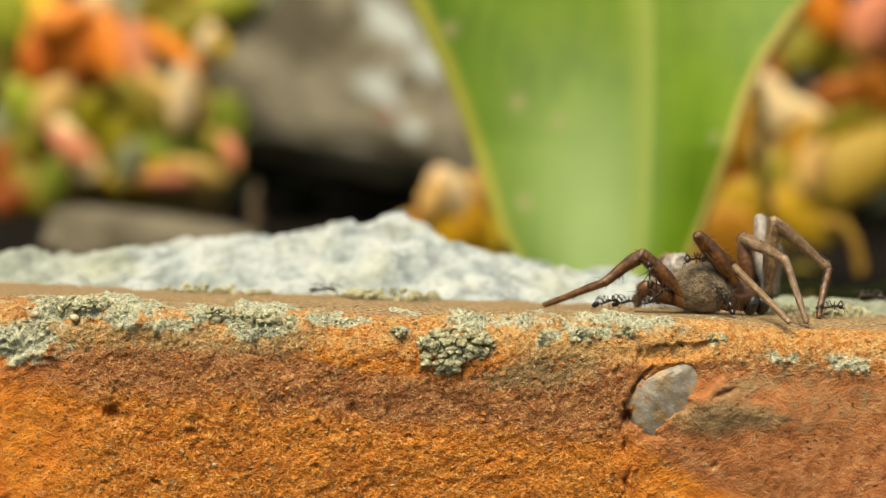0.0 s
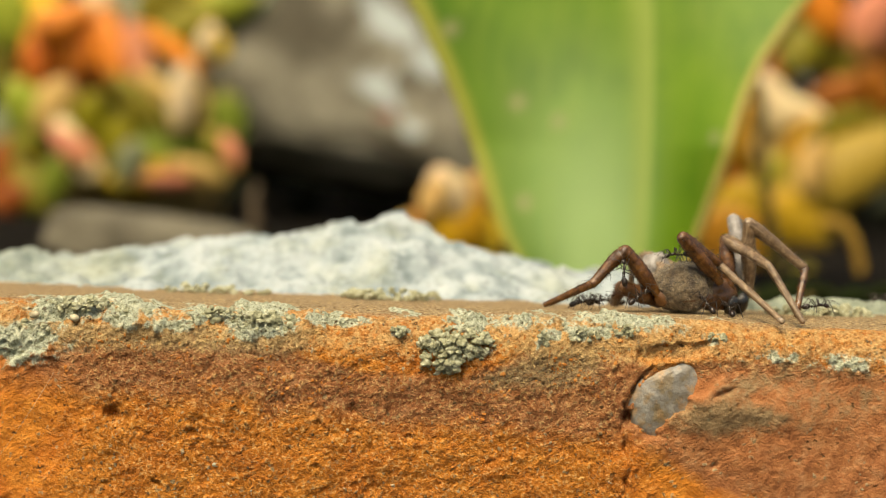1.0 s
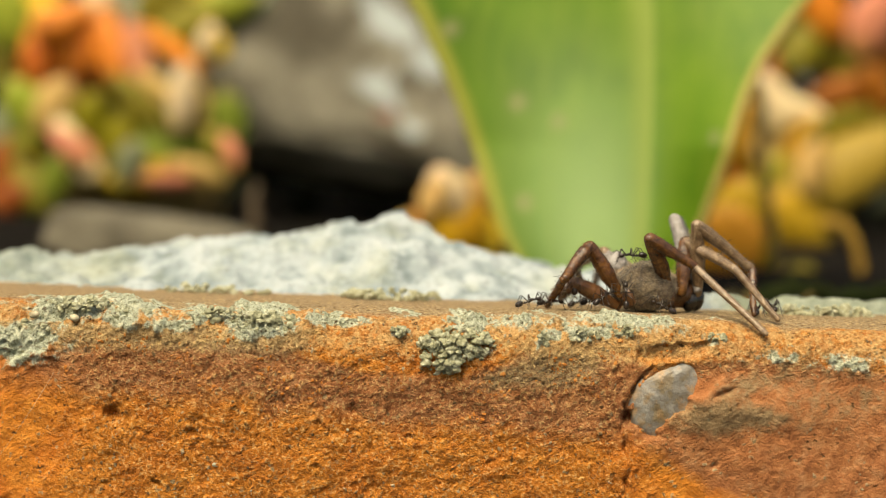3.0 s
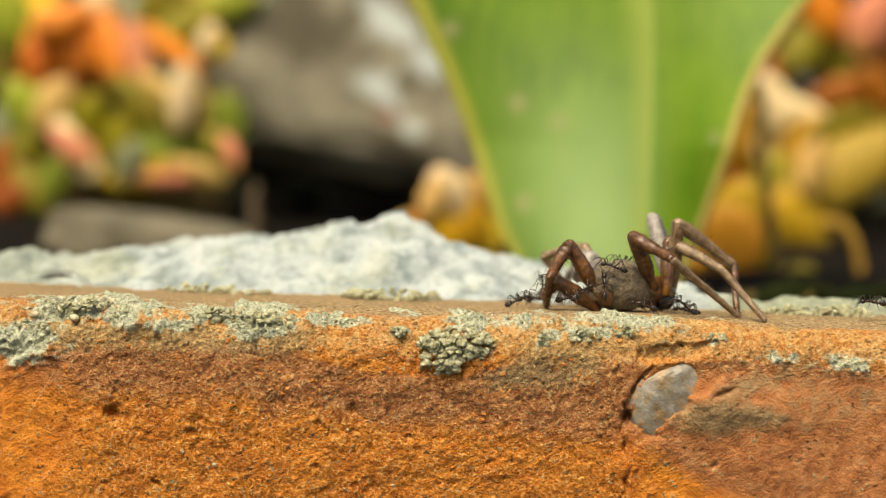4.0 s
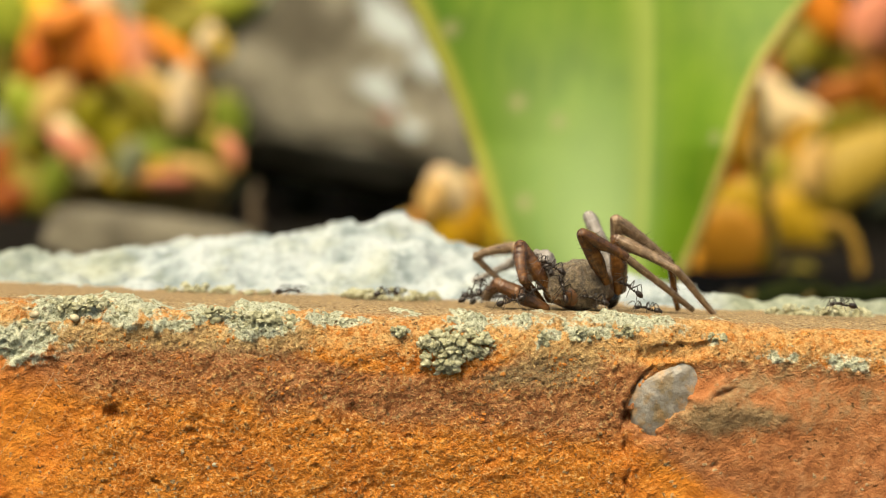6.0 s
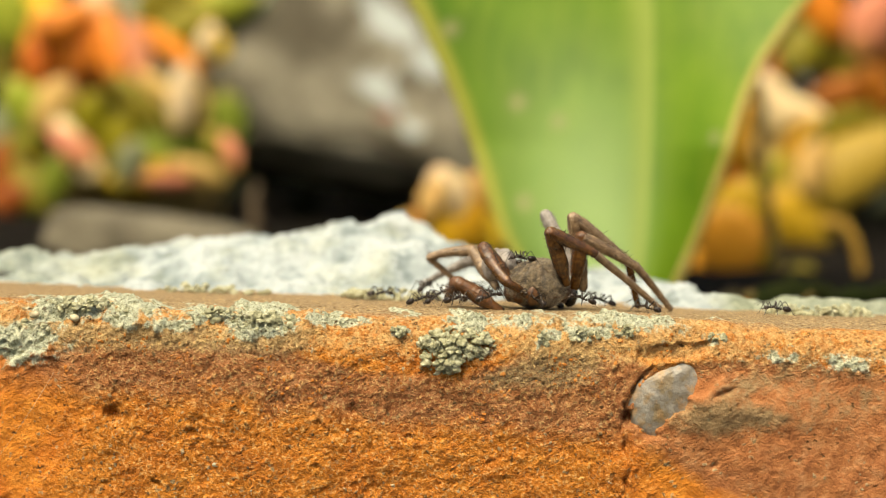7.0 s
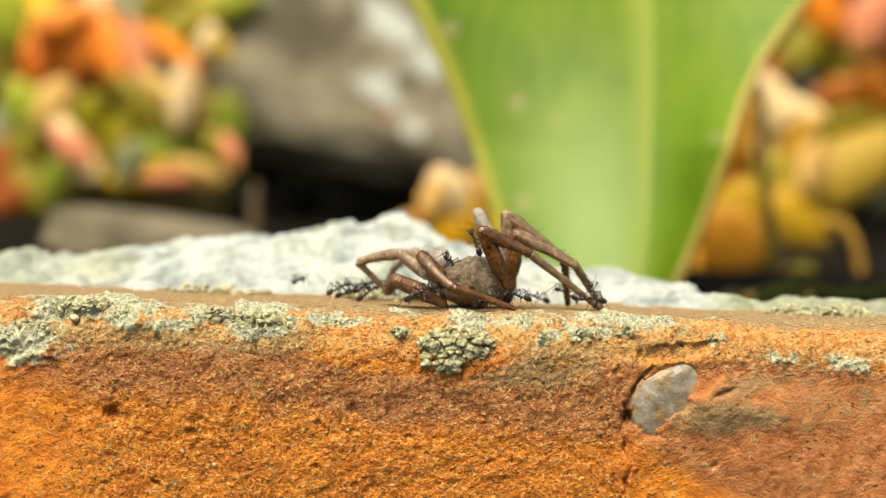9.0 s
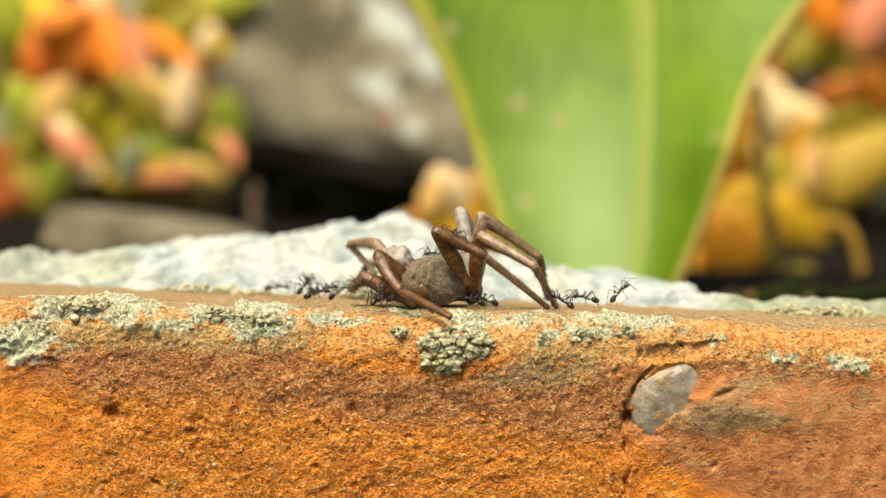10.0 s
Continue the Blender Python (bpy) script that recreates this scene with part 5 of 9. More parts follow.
    walk(LEGS["L1"][2], [
        (0, at(0.62, 5.65, 6.32, -70.7, 11.6, -23.1)), (0.25, at(0.33, 5.72, 5.91, -75.2, 12.9, -28.6)), (0.5, at(0.04, 5.74, 5.50, -80.0, 13.6, -34.5)), (0.75, at(-0.27, 5.73, 5.14, -84.5, 13.5, -40.1)),
        (1, at(-0.62, 5.68, 4.87, -88.5, 12.8, -44.7)), (1.25, at(-1.02, 5.60, 4.69, -91.7, 11.5, -48.2)), (1.5, at(-1.46, 5.48, 4.57, -94.3, 9.9, -50.6)), (1.75, at(-1.88, 5.34, 4.49, -96.8, 8.6, -52.8)),
        (2, at(-2.22, 5.20, 4.48, -99.5, 7.9, -55.4)), (2.25, at(-2.47, 5.11, 4.57, -102.7, 7.9, -58.9)), (2.5, at(-2.69, 5.01, 4.67, -105.9, 7.8, -62.4)), (2.75, at(-2.88, 4.90, 4.65, -108.9, 6.6, -64.9)),
        (3, at(-3.03, 4.79, 4.51, -111.8, 4.4, -66.8)), (3.25, at(-3.16, 4.66, 4.33, -114.4, 1.8, -68.2)), (3.5, at(-3.30, 4.51, 4.13, -116.2, -0.6, -69.7)), (3.75, at(-3.46, 4.33, 3.97, -117.1, -2.3, -71.6)),
        (4, at(-3.67, 4.12, 3.85, -116.9, -2.8, -74.1)), (4.25, at(-3.95, 3.83, 3.80, -115.2, -1.1, -77.3)), (4.5, at(-4.12, 3.58, 3.68, -114.3, 0.2, -80.3)), (4.75, at(-4.01, 3.55, 3.39, -116.0, -2.3, -83.5)),
        (5, at(-3.89, 3.50, 3.09, -117.9, -5.8, -85.8)), (5.25, at(-3.96, 3.27, 2.89, -118.4, -7.5, -86.2)), (5.5, at(-4.08, 2.97, 2.71, -119.2, -8.6, -86.3)), (5.75, at(-4.14, 2.59, 2.44, -121.3, -9.8, -87.6)),
        (6, at(-4.17, 2.07, 2.10, -124.6, -11.1, -89.3)), (6.25, at(-4.15, 1.46, 1.77, -129.5, -12.2, -90.9)), (6.5, at(-4.13, 0.87, 1.56, -135.7, -13.4, -91.9)), (6.75, at(-4.14, 0.41, 1.51, -142.4, -14.6, -92.5)),
        (7, at(-4.24, 0.15, 1.59, -148.3, -15.8, -92.7)), (7.25, at(-4.44, 0.10, 1.82, -152.5, -16.6, -92.7)), (7.5, at(-4.62, 0.09, 2.05, -157.5, -17.7, -92.6)), (7.75, at(-4.72, 0.05, 2.20, -166.1, -20.1, -92.1)),
        (8, at(-4.78, 0.01, 2.28, -173.9, -21.9, -91.3)), (8.25, at(-4.73, -0.03, 2.21, -174.4, -19.1, -92.1)), (8.5, at(-4.65, -0.12, 2.10, -174.3, -17.4, -93.1)), (8.75, at(-4.58, -0.45, 2.02, -179.6, -23.8, -93.1)),
        (9, at(-4.51, -0.68, 1.97, 172.0, -31.3, -92.1)), (9.25, at(-4.40, -0.42, 1.80, 160.1, -34.8, -92.4)), (9.5, at(-4.40, 0.00, 1.77, 146.1, -35.9, -91.9)), (9.75, at(-4.70, 0.37, 2.19, 131.2, -34.0, -88.2)),
        (10, at(-5.07, 0.72, 2.86, 115.8, -30.6, -84.0)),
    ])
    walk(LEGS["R1"][0], [
        (0, at(2.88, -2.46, 4.96, -42.6, -6.8, 100.2)), (0.25, at(2.94, -2.52, 4.95, -43.1, -7.2, 99.1)), (0.5, at(2.98, -2.59, 4.95, -43.7, -7.6, 98.0)), (0.75, at(3.04, -2.66, 4.93, -44.1, -8.1, 97.0)),
        (1, at(3.14, -2.71, 4.89, -43.9, -8.9, 96.2)), (1.25, at(3.43, -2.73, 4.80, -42.8, -10.1, 95.8)), (1.5, at(3.87, -2.76, 4.68, -41.0, -11.6, 95.5)), (1.75, at(4.13, -2.79, 4.56, -39.2, -13.4, 95.2)),
        (2, at(3.87, -2.81, 4.46, -37.6, -15.3, 94.7)), (2.25, at(2.91, -2.70, 4.40, -36.6, -17.6, 93.9)), (2.5, at(1.89, -2.52, 4.35, -35.6, -19.7, 93.0)), (2.75, at(1.48, -2.45, 4.30, -34.5, -21.0, 91.9)),
        (3, at(1.52, -2.51, 4.24, -33.0, -21.6, 90.8)), (3.25, at(1.81, -2.68, 4.19, -31.6, -21.7, 89.5)), (3.5, at(2.16, -2.90, 4.17, -30.7, -21.3, 87.8)), (3.75, at(2.36, -3.12, 4.19, -30.5, -20.4, 85.6)),
        (4, at(2.22, -3.24, 4.28, -31.6, -19.1, 82.7)), (4.25, at(1.73, -3.22, 4.47, -34.5, -17.0, 78.8)), (4.5, at(1.25, -3.18, 4.63, -36.8, -15.4, 74.9)), (4.75, at(1.08, -3.25, 4.59, -35.3, -15.2, 72.2)),
        (5, at(0.93, -3.40, 4.53, -33.5, -15.7, 70.2)), (5.25, at(0.59, -3.62, 4.59, -34.8, -16.9, 68.9)), (5.5, at(0.24, -3.81, 4.66, -36.5, -18.2, 68.0)), (5.75, at(0.07, -3.90, 4.67, -36.4, -19.1, 67.0)),
        (6, at(0.06, -3.92, 4.63, -34.9, -19.9, 65.9)), (6.25, at(0.14, -3.90, 4.57, -32.7, -20.6, 64.9)), (6.5, at(0.27, -3.85, 4.49, -30.3, -21.1, 64.0)), (6.75, at(0.38, -3.79, 4.42, -28.4, -21.6, 63.2)),
        (7, at(0.42, -3.72, 4.37, -27.5, -22.0, 62.6)), (7.25, at(0.37, -3.59, 4.34, -27.6, -22.5, 62.4)), (7.5, at(0.35, -3.51, 4.31, -28.1, -22.6, 62.0)), (7.75, at(0.40, -3.64, 4.29, -29.0, -21.6, 60.8)),
        (8, at(0.46, -3.83, 4.28, -29.5, -20.1, 59.4)), (8.25, at(0.46, -3.98, 4.28, -28.1, -18.5, 58.4)), (8.5, at(0.44, -4.13, 4.25, -26.7, -16.3, 57.3)), (8.75, at(0.39, -4.29, 4.08, -26.8, -12.5, 55.7)),
        (9, at(0.35, -4.44, 3.96, -27.8, -9.1, 54.5)), (9.25, at(0.37, -4.54, 4.09, -30.3, -8.3, 55.4)), (9.5, at(0.45, -4.58, 4.24, -32.8, -8.7, 57.3)), (9.75, at(0.61, -4.52, 4.21, -33.7, -10.0, 60.1)),
        (10, at(0.80, -4.40, 4.13, -34.2, -11.6, 63.3)),
    ])
    walk(LEGS["R1"][1], [
        (0, at(0.00, -0.00, 5.94, 167.8, -12.7, 4.6)), (0.25, at(0.00, 0.00, 5.94, 167.7, -11.2, 4.3)), (0.5, at(0.00, 0.00, 5.94, 167.6, -9.7, 4.0)), (0.75, at(-0.00, 0.00, 5.94, 167.3, -8.2, 3.7)),
        (1, at(0.00, 0.00, 5.94, 166.6, -6.5, 3.6)), (1.25, at(0.00, 0.00, 5.94, 165.1, -5.0, 3.8)), (1.5, at(0.00, -0.00, 5.94, 163.1, -3.4, 4.1)), (1.75, at(-0.00, -0.00, 5.94, 161.0, -1.6, 4.5)),
        (2, at(0.00, 0.00, 5.94, 158.9, 0.7, 4.6)), (2.25, at(0.00, 0.00, 5.94, 156.9, 3.2, 4.8)), (2.5, at(-0.00, 0.00, 5.94, 154.9, 6.5, 4.4)), (2.75, at(0.00, 0.00, 5.94, 152.5, 13.2, 1.7)),
        (3, at(0.00, 0.00, 5.94, 148.0, 24.5, -5.3)), (3.25, at(0.00, 0.00, 5.94, 139.6, 38.1, -18.0)), (3.5, at(-0.00, 0.00, 5.94, 127.2, 48.5, -34.9)), (3.75, at(-0.00, 0.00, 5.94, 117.2, 53.5, -48.3)),
        (4, at(0.00, 0.00, 5.94, 116.7, 55.1, -50.7)), (4.25, at(0.00, -0.00, 5.94, 127.2, 54.6, -41.4)), (4.5, at(-0.00, 0.00, 5.94, 137.5, 51.6, -31.6)), (4.75, at(0.00, 0.00, 5.94, 139.3, 47.0, -28.0)),
        (5, at(-0.00, -0.00, 5.94, 140.6, 41.1, -23.2)), (5.25, at(0.00, 0.00, 5.94, 146.8, 31.2, -12.1)), (5.5, at(-0.00, 0.00, 5.94, 150.9, 20.1, -2.8)), (5.75, at(-0.00, 0.00, 5.94, 151.0, 14.0, 1.4)),
        (6, at(0.00, -0.00, 5.94, 149.3, 11.5, 3.2)), (6.25, at(-0.00, -0.00, 5.94, 146.7, 11.1, 3.5)), (6.5, at(0.00, 0.00, 5.94, 143.6, 12.0, 2.9)), (6.75, at(0.00, 0.00, 5.94, 140.8, 13.5, 1.8)),
        (7, at(0.00, 0.00, 5.94, 138.9, 14.7, 1.0)), (7.25, at(0.00, -0.00, 5.94, 137.8, 16.2, 0.1)), (7.5, at(0.00, 0.00, 5.94, 137.2, 17.4, -0.9)), (7.75, at(0.00, 0.00, 5.94, 138.4, 16.8, -1.0)),
        (8, at(0.00, 0.00, 5.94, 139.6, 15.6, -1.2)), (8.25, at(0.00, 0.00, 5.94, 139.0, 15.1, -2.7)), (8.5, at(0.00, -0.00, 5.94, 138.5, 13.8, -4.1)), (8.75, at(-0.00, 0.00, 5.94, 138.9, 9.9, -4.2)),
        (9, at(0.00, 0.00, 5.94, 140.2, 6.6, -4.1)), (9.25, at(0.00, 0.00, 5.94, 143.3, 6.6, -4.4)), (9.5, at(0.00, -0.00, 5.94, 146.2, 8.8, -5.2)), (9.75, at(0.00, 0.00, 5.94, 146.5, 13.5, -7.2)),
        (10, at(0.00, 0.00, 5.94, 145.7, 19.2, -9.8)),
    ])
    walk(LEGS["R1"][2], [
        (0, at(1.44, -1.20, 0.01, -170.5, 61.3, 7.6)), (0.25, at(1.27, -1.23, -0.02, -170.5, 61.0, 8.3)), (0.5, at(1.11, -1.26, -0.05, -170.4, 60.5, 9.2)), (0.75, at(0.95, -1.31, -0.07, -170.6, 60.3, 9.7)),
        (1, at(0.78, -1.40, -0.07, -171.5, 61.0, 9.3)), (1.25, at(0.62, -1.56, -0.05, -173.4, 63.0, 7.4)), (1.5, at(0.48, -1.78, -0.00, -176.6, 66.1, 3.9)), (1.75, at(0.32, -2.01, 0.06, 178.5, 69.2, -1.2)),
        (2, at(0.11, -2.24, 0.14, 172.4, 71.7, -7.0)), (2.25, at(-0.12, -2.46, 0.23, 165.0, 74.0, -13.5)), (2.5, at(-0.43, -2.68, 0.34, 157.5, 75.0, -19.7)), (2.75, at(-1.18, -2.91, 0.57, 155.5, 72.1, -20.1)),
        (3, at(-2.49, -3.08, 1.14, 159.1, 62.6, -13.1)), (3.25, at(-4.02, -2.93, 2.21, 162.1, 44.2, -3.0)), (3.5, at(-5.15, -2.45, 3.45, 160.6, 25.7, 4.9)), (3.75, at(-5.65, -1.98, 4.25, 158.4, 14.8, 9.2)),
        (4, at(-5.75, -1.75, 4.34, 157.9, 9.1, 11.1)), (4.25, at(-5.58, -1.68, 3.76, 159.8, 5.1, 11.9)), (4.5, at(-5.26, -1.70, 3.09, 161.3, 2.0, 12.2)), (4.75, at(-4.95, -1.96, 2.72, 159.9, 1.0, 12.6)),
        (5, at(-4.46, -2.38, 2.32, 158.4, 0.8, 13.1)), (5.25, at(-3.35, -2.77, 1.49, 159.5, 1.5, 13.2)), (5.5, at(-2.02, -2.93, 0.84, 160.8, 3.7, 13.0)), (5.75, at(-1.25, -3.04, 0.66, 160.6, 5.4, 12.8)),
        (6, at(-0.89, -3.23, 0.70, 159.2, 7.1, 12.5)), (6.25, at(-0.79, -3.47, 0.84, 157.3, 8.5, 12.2)), (6.5, at(-0.85, -3.74, 1.04, 155.4, 9.6, 11.8)), (6.75, at(-0.99, -3.97, 1.25, 154.1, 10.2, 11.7)),
        (7, at(-1.12, -4.11, 1.41, 153.8, 10.1, 11.9)), (7.25, at(-1.28, -4.18, 1.52, 154.7, 9.3, 12.6)), (7.5, at(-1.43, -4.20, 1.58, 155.6, 8.1, 13.2)), (7.75, at(-1.42, -4.11, 1.49, 156.1, 7.0, 13.2)),
        (8, at(-1.36, -4.00, 1.38, 156.0, 5.5, 13.1)), (8.25, at(-1.41, -4.02, 1.41, 154.9, 3.5, 13.1)), (8.5, at(-1.40, -4.04, 1.42, 153.6, 1.2, 13.1)), (8.75, at(-1.11, -4.02, 1.32, 152.4, -1.1, 12.1)),
        (9, at(-0.83, -3.93, 1.19, 152.3, -3.4, 11.2)), (9.25, at(-0.86, -3.66, 0.99, 154.6, -5.1, 11.2)), (9.5, at(-1.10, -3.37, 0.83, 157.2, -6.6, 11.6)), (9.75, at(-1.63, -3.25, 0.90, 158.2, -8.4, 12.8)),
        (10, at(-2.26, -3.17, 1.09, 158.8, -10.2, 14.1)),
    ])
    walk(LEGS["R2"][0], [
        (0, at(5.77, 0.72, 4.04, -7.7, 8.3, 92.9)), (0.25, at(5.78, 0.58, 3.99, -6.7, 8.8, 91.4)), (0.5, at(5.77, 0.45, 3.93, -5.7, 9.2, 89.8)), (0.75, at(5.78, 0.31, 3.88, -4.7, 9.9, 88.3)),
        (1, at(5.84, 0.13, 3.84, -3.9, 11.3, 86.6)), (1.25, at(6.10, -0.12, 3.79, -3.1, 14.3, 84.9)), (1.5, at(6.49, -0.43, 3.74, -2.6, 18.3, 83.1)), (1.75, at(6.72, -0.76, 3.70, -1.9, 21.8, 81.2)),
        (2, at(6.49, -1.04, 3.67, -1.0, 23.5, 79.1)), (2.25, at(5.62, -1.17, 3.65, 0.1, 22.5, 76.6)), (2.5, at(4.71, -1.22, 3.64, 1.3, 21.0, 74.1)), (2.75, at(4.32, -1.31, 3.61, 2.8, 20.3, 72.0)),
        (3, at(4.34, -1.49, 3.57, 4.8, 20.1, 70.4)), (3.25, at(4.58, -1.73, 3.53, 6.7, 20.1, 69.0)), (3.5, at(4.91, -2.00, 3.50, 7.7, 19.7, 67.6)), (3.75, at(5.17, -2.24, 3.49, 7.0, 18.6, 65.9)),
        (4, at(5.20, -2.39, 3.50, 4.0, 16.3, 63.7)), (4.25, at(5.05, -2.42, 3.55, -2.9, 12.3, 61.4)), (4.5, at(4.85, -2.44, 3.60, -8.2, 8.6, 59.4)), (4.75, at(4.59, -2.54, 3.62, -5.5, 7.4, 57.0)),
        (5, at(4.34, -2.66, 3.61, -1.8, 6.4, 54.6)), (5.25, at(4.25, -2.79, 3.54, -3.4, 3.6, 52.6)), (5.5, at(4.19, -2.92, 3.47, -5.8, 0.3, 51.1)), (5.75, at(4.10, -2.99, 3.48, -6.1, -3.4, 49.7)),
        (6, at(3.99, -3.03, 3.55, -5.1, -8.1, 48.5)), (6.25, at(3.89, -3.04, 3.66, -3.2, -13.0, 47.3)), (6.5, at(3.80, -3.04, 3.77, -0.8, -17.1, 46.1)), (6.75, at(3.71, -3.04, 3.86, 1.3, -19.7, 45.0)),
        (7, at(3.64, -3.06, 3.89, 2.8, -19.8, 44.2)), (7.25, at(3.62, -3.11, 3.88, 3.6, -17.7, 43.8)), (7.5, at(3.54, -3.15, 3.83, 4.1, -14.2, 43.6)), (7.75, at(3.28, -3.13, 3.70, 4.5, -8.7, 43.5)),
        (8, at(3.06, -3.13, 3.59, 4.5, -3.5, 43.4)), (8.25, at(3.13, -3.25, 3.63, 3.7, -0.8, 43.5)), (8.5, at(3.28, -3.35, 3.70, 3.0, 0.3, 43.7)), (8.75, at(3.34, -3.29, 3.71, 4.2, -0.4, 43.9)),
        (9, at(3.44, -3.20, 3.69, 4.7, -2.1, 44.5)), (9.25, at(3.67, -3.21, 3.65, 1.2, -4.4, 45.7)), (9.5, at(3.95, -3.15, 3.59, -1.8, -6.5, 47.5)), (9.75, at(4.20, -2.87, 3.50, 0.7, -7.3, 49.4)),
        (10, at(4.44, -2.51, 3.39, 4.8, -7.7, 51.5)),
    ])
    walk(LEGS["R2"][1], [
        (0, at(0.00, 0.00, 5.22, 121.1, 28.9, -48.2)), (0.25, at(0.00, 0.00, 5.22, 122.0, 27.2, -47.3)), (0.5, at(0.00, 0.00, 5.22, 122.9, 25.6, -46.5)), (0.75, at(0.00, 0.00, 5.22, 123.7, 23.8, -45.6)),
        (1, at(0.00, 0.00, 5.22, 124.8, 21.6, -44.5)), (1.25, at(0.00, 0.00, 5.22, 126.3, 18.3, -43.0)), (1.5, at(0.00, 0.00, 5.22, 128.0, 14.3, -41.6)), (1.75, at(-0.00, 0.00, 5.22, 129.0, 10.5, -40.3)),
        (2, at(-0.00, 0.00, 5.22, 128.8, 7.9, -39.2)), (2.25, at(-0.00, -0.00, 5.22, 127.1, 6.7, -38.0)), (2.5, at(0.00, 0.00, 5.22, 125.1, 6.2, -36.7)), (2.75, at(-0.00, 0.00, 5.22, 123.2, 5.2, -35.8)),
        (3, at(0.00, -0.00, 5.22, 121.0, 3.8, -35.4)), (3.25, at(-0.00, 0.00, 5.22, 119.1, 2.5, -35.1)), (3.5, at(0.00, 0.00, 5.22, 117.7, 2.0, -34.7)), (3.75, at(-0.00, 0.00, 5.22, 117.5, 2.9, -33.9)),
        (4, at(0.00, 0.00, 5.22, 118.9, 5.7, -32.4)), (4.25, at(0.00, 0.00, 5.22, 123.0, 11.3, -29.6)), (4.5, at(-0.00, 0.00, 5.22, 125.9, 16.0, -27.4)), (4.75, at(0.00, 0.00, 5.22, 122.5, 17.0, -30.1)),
        (5, at(0.00, -0.00, 5.22, 118.1, 16.6, -32.5)), (5.25, at(0.00, 0.00, 5.22, 118.3, 18.0, -28.8)), (5.5, at(0.00, 0.00, 5.22, 119.7, 19.2, -23.2)), (5.75, at(0.00, 0.00, 5.22, 119.7, 19.7, -17.5)),
        (6, at(0.00, -0.00, 5.22, 119.2, 19.8, -10.3)), (6.25, at(-0.00, 0.00, 5.22, 118.6, 20.0, -2.2)), (6.5, at(-0.00, 0.00, 5.22, 118.2, 20.0, 5.4)), (6.75, at(0.00, -0.00, 5.22, 117.8, 19.6, 11.3)),
        (7, at(-0.00, 0.00, 5.22, 117.4, 18.3, 14.5)), (7.25, at(-0.00, 0.00, 5.22, 116.9, 15.9, 15.2)), (7.5, at(0.00, -0.00, 5.22, 115.7, 12.8, 14.5)), (7.75, at(0.00, 0.00, 5.22, 112.1, 8.4, 12.2)),
        (8, at(0.00, 0.00, 5.22, 109.4, 4.4, 9.0)), (8.25, at(0.00, 0.00, 5.22, 111.2, 3.0, 5.2)), (8.5, at(0.00, -0.00, 5.22, 113.5, 3.5, 1.5)), (8.75, at(0.00, 0.00, 5.22, 112.4, 5.3, -1.1)),
        (9, at(0.00, 0.00, 5.22, 111.4, 7.9, -3.4)), (9.25, at(0.00, 0.00, 5.22, 114.8, 11.2, -4.8)), (9.5, at(-0.00, 0.00, 5.22, 117.1, 15.1, -7.2)), (9.75, at(-0.00, -0.00, 5.22, 113.5, 18.4, -14.5)),
        (10, at(0.00, 0.00, 5.22, 107.5, 20.3, -24.0)),
    ])
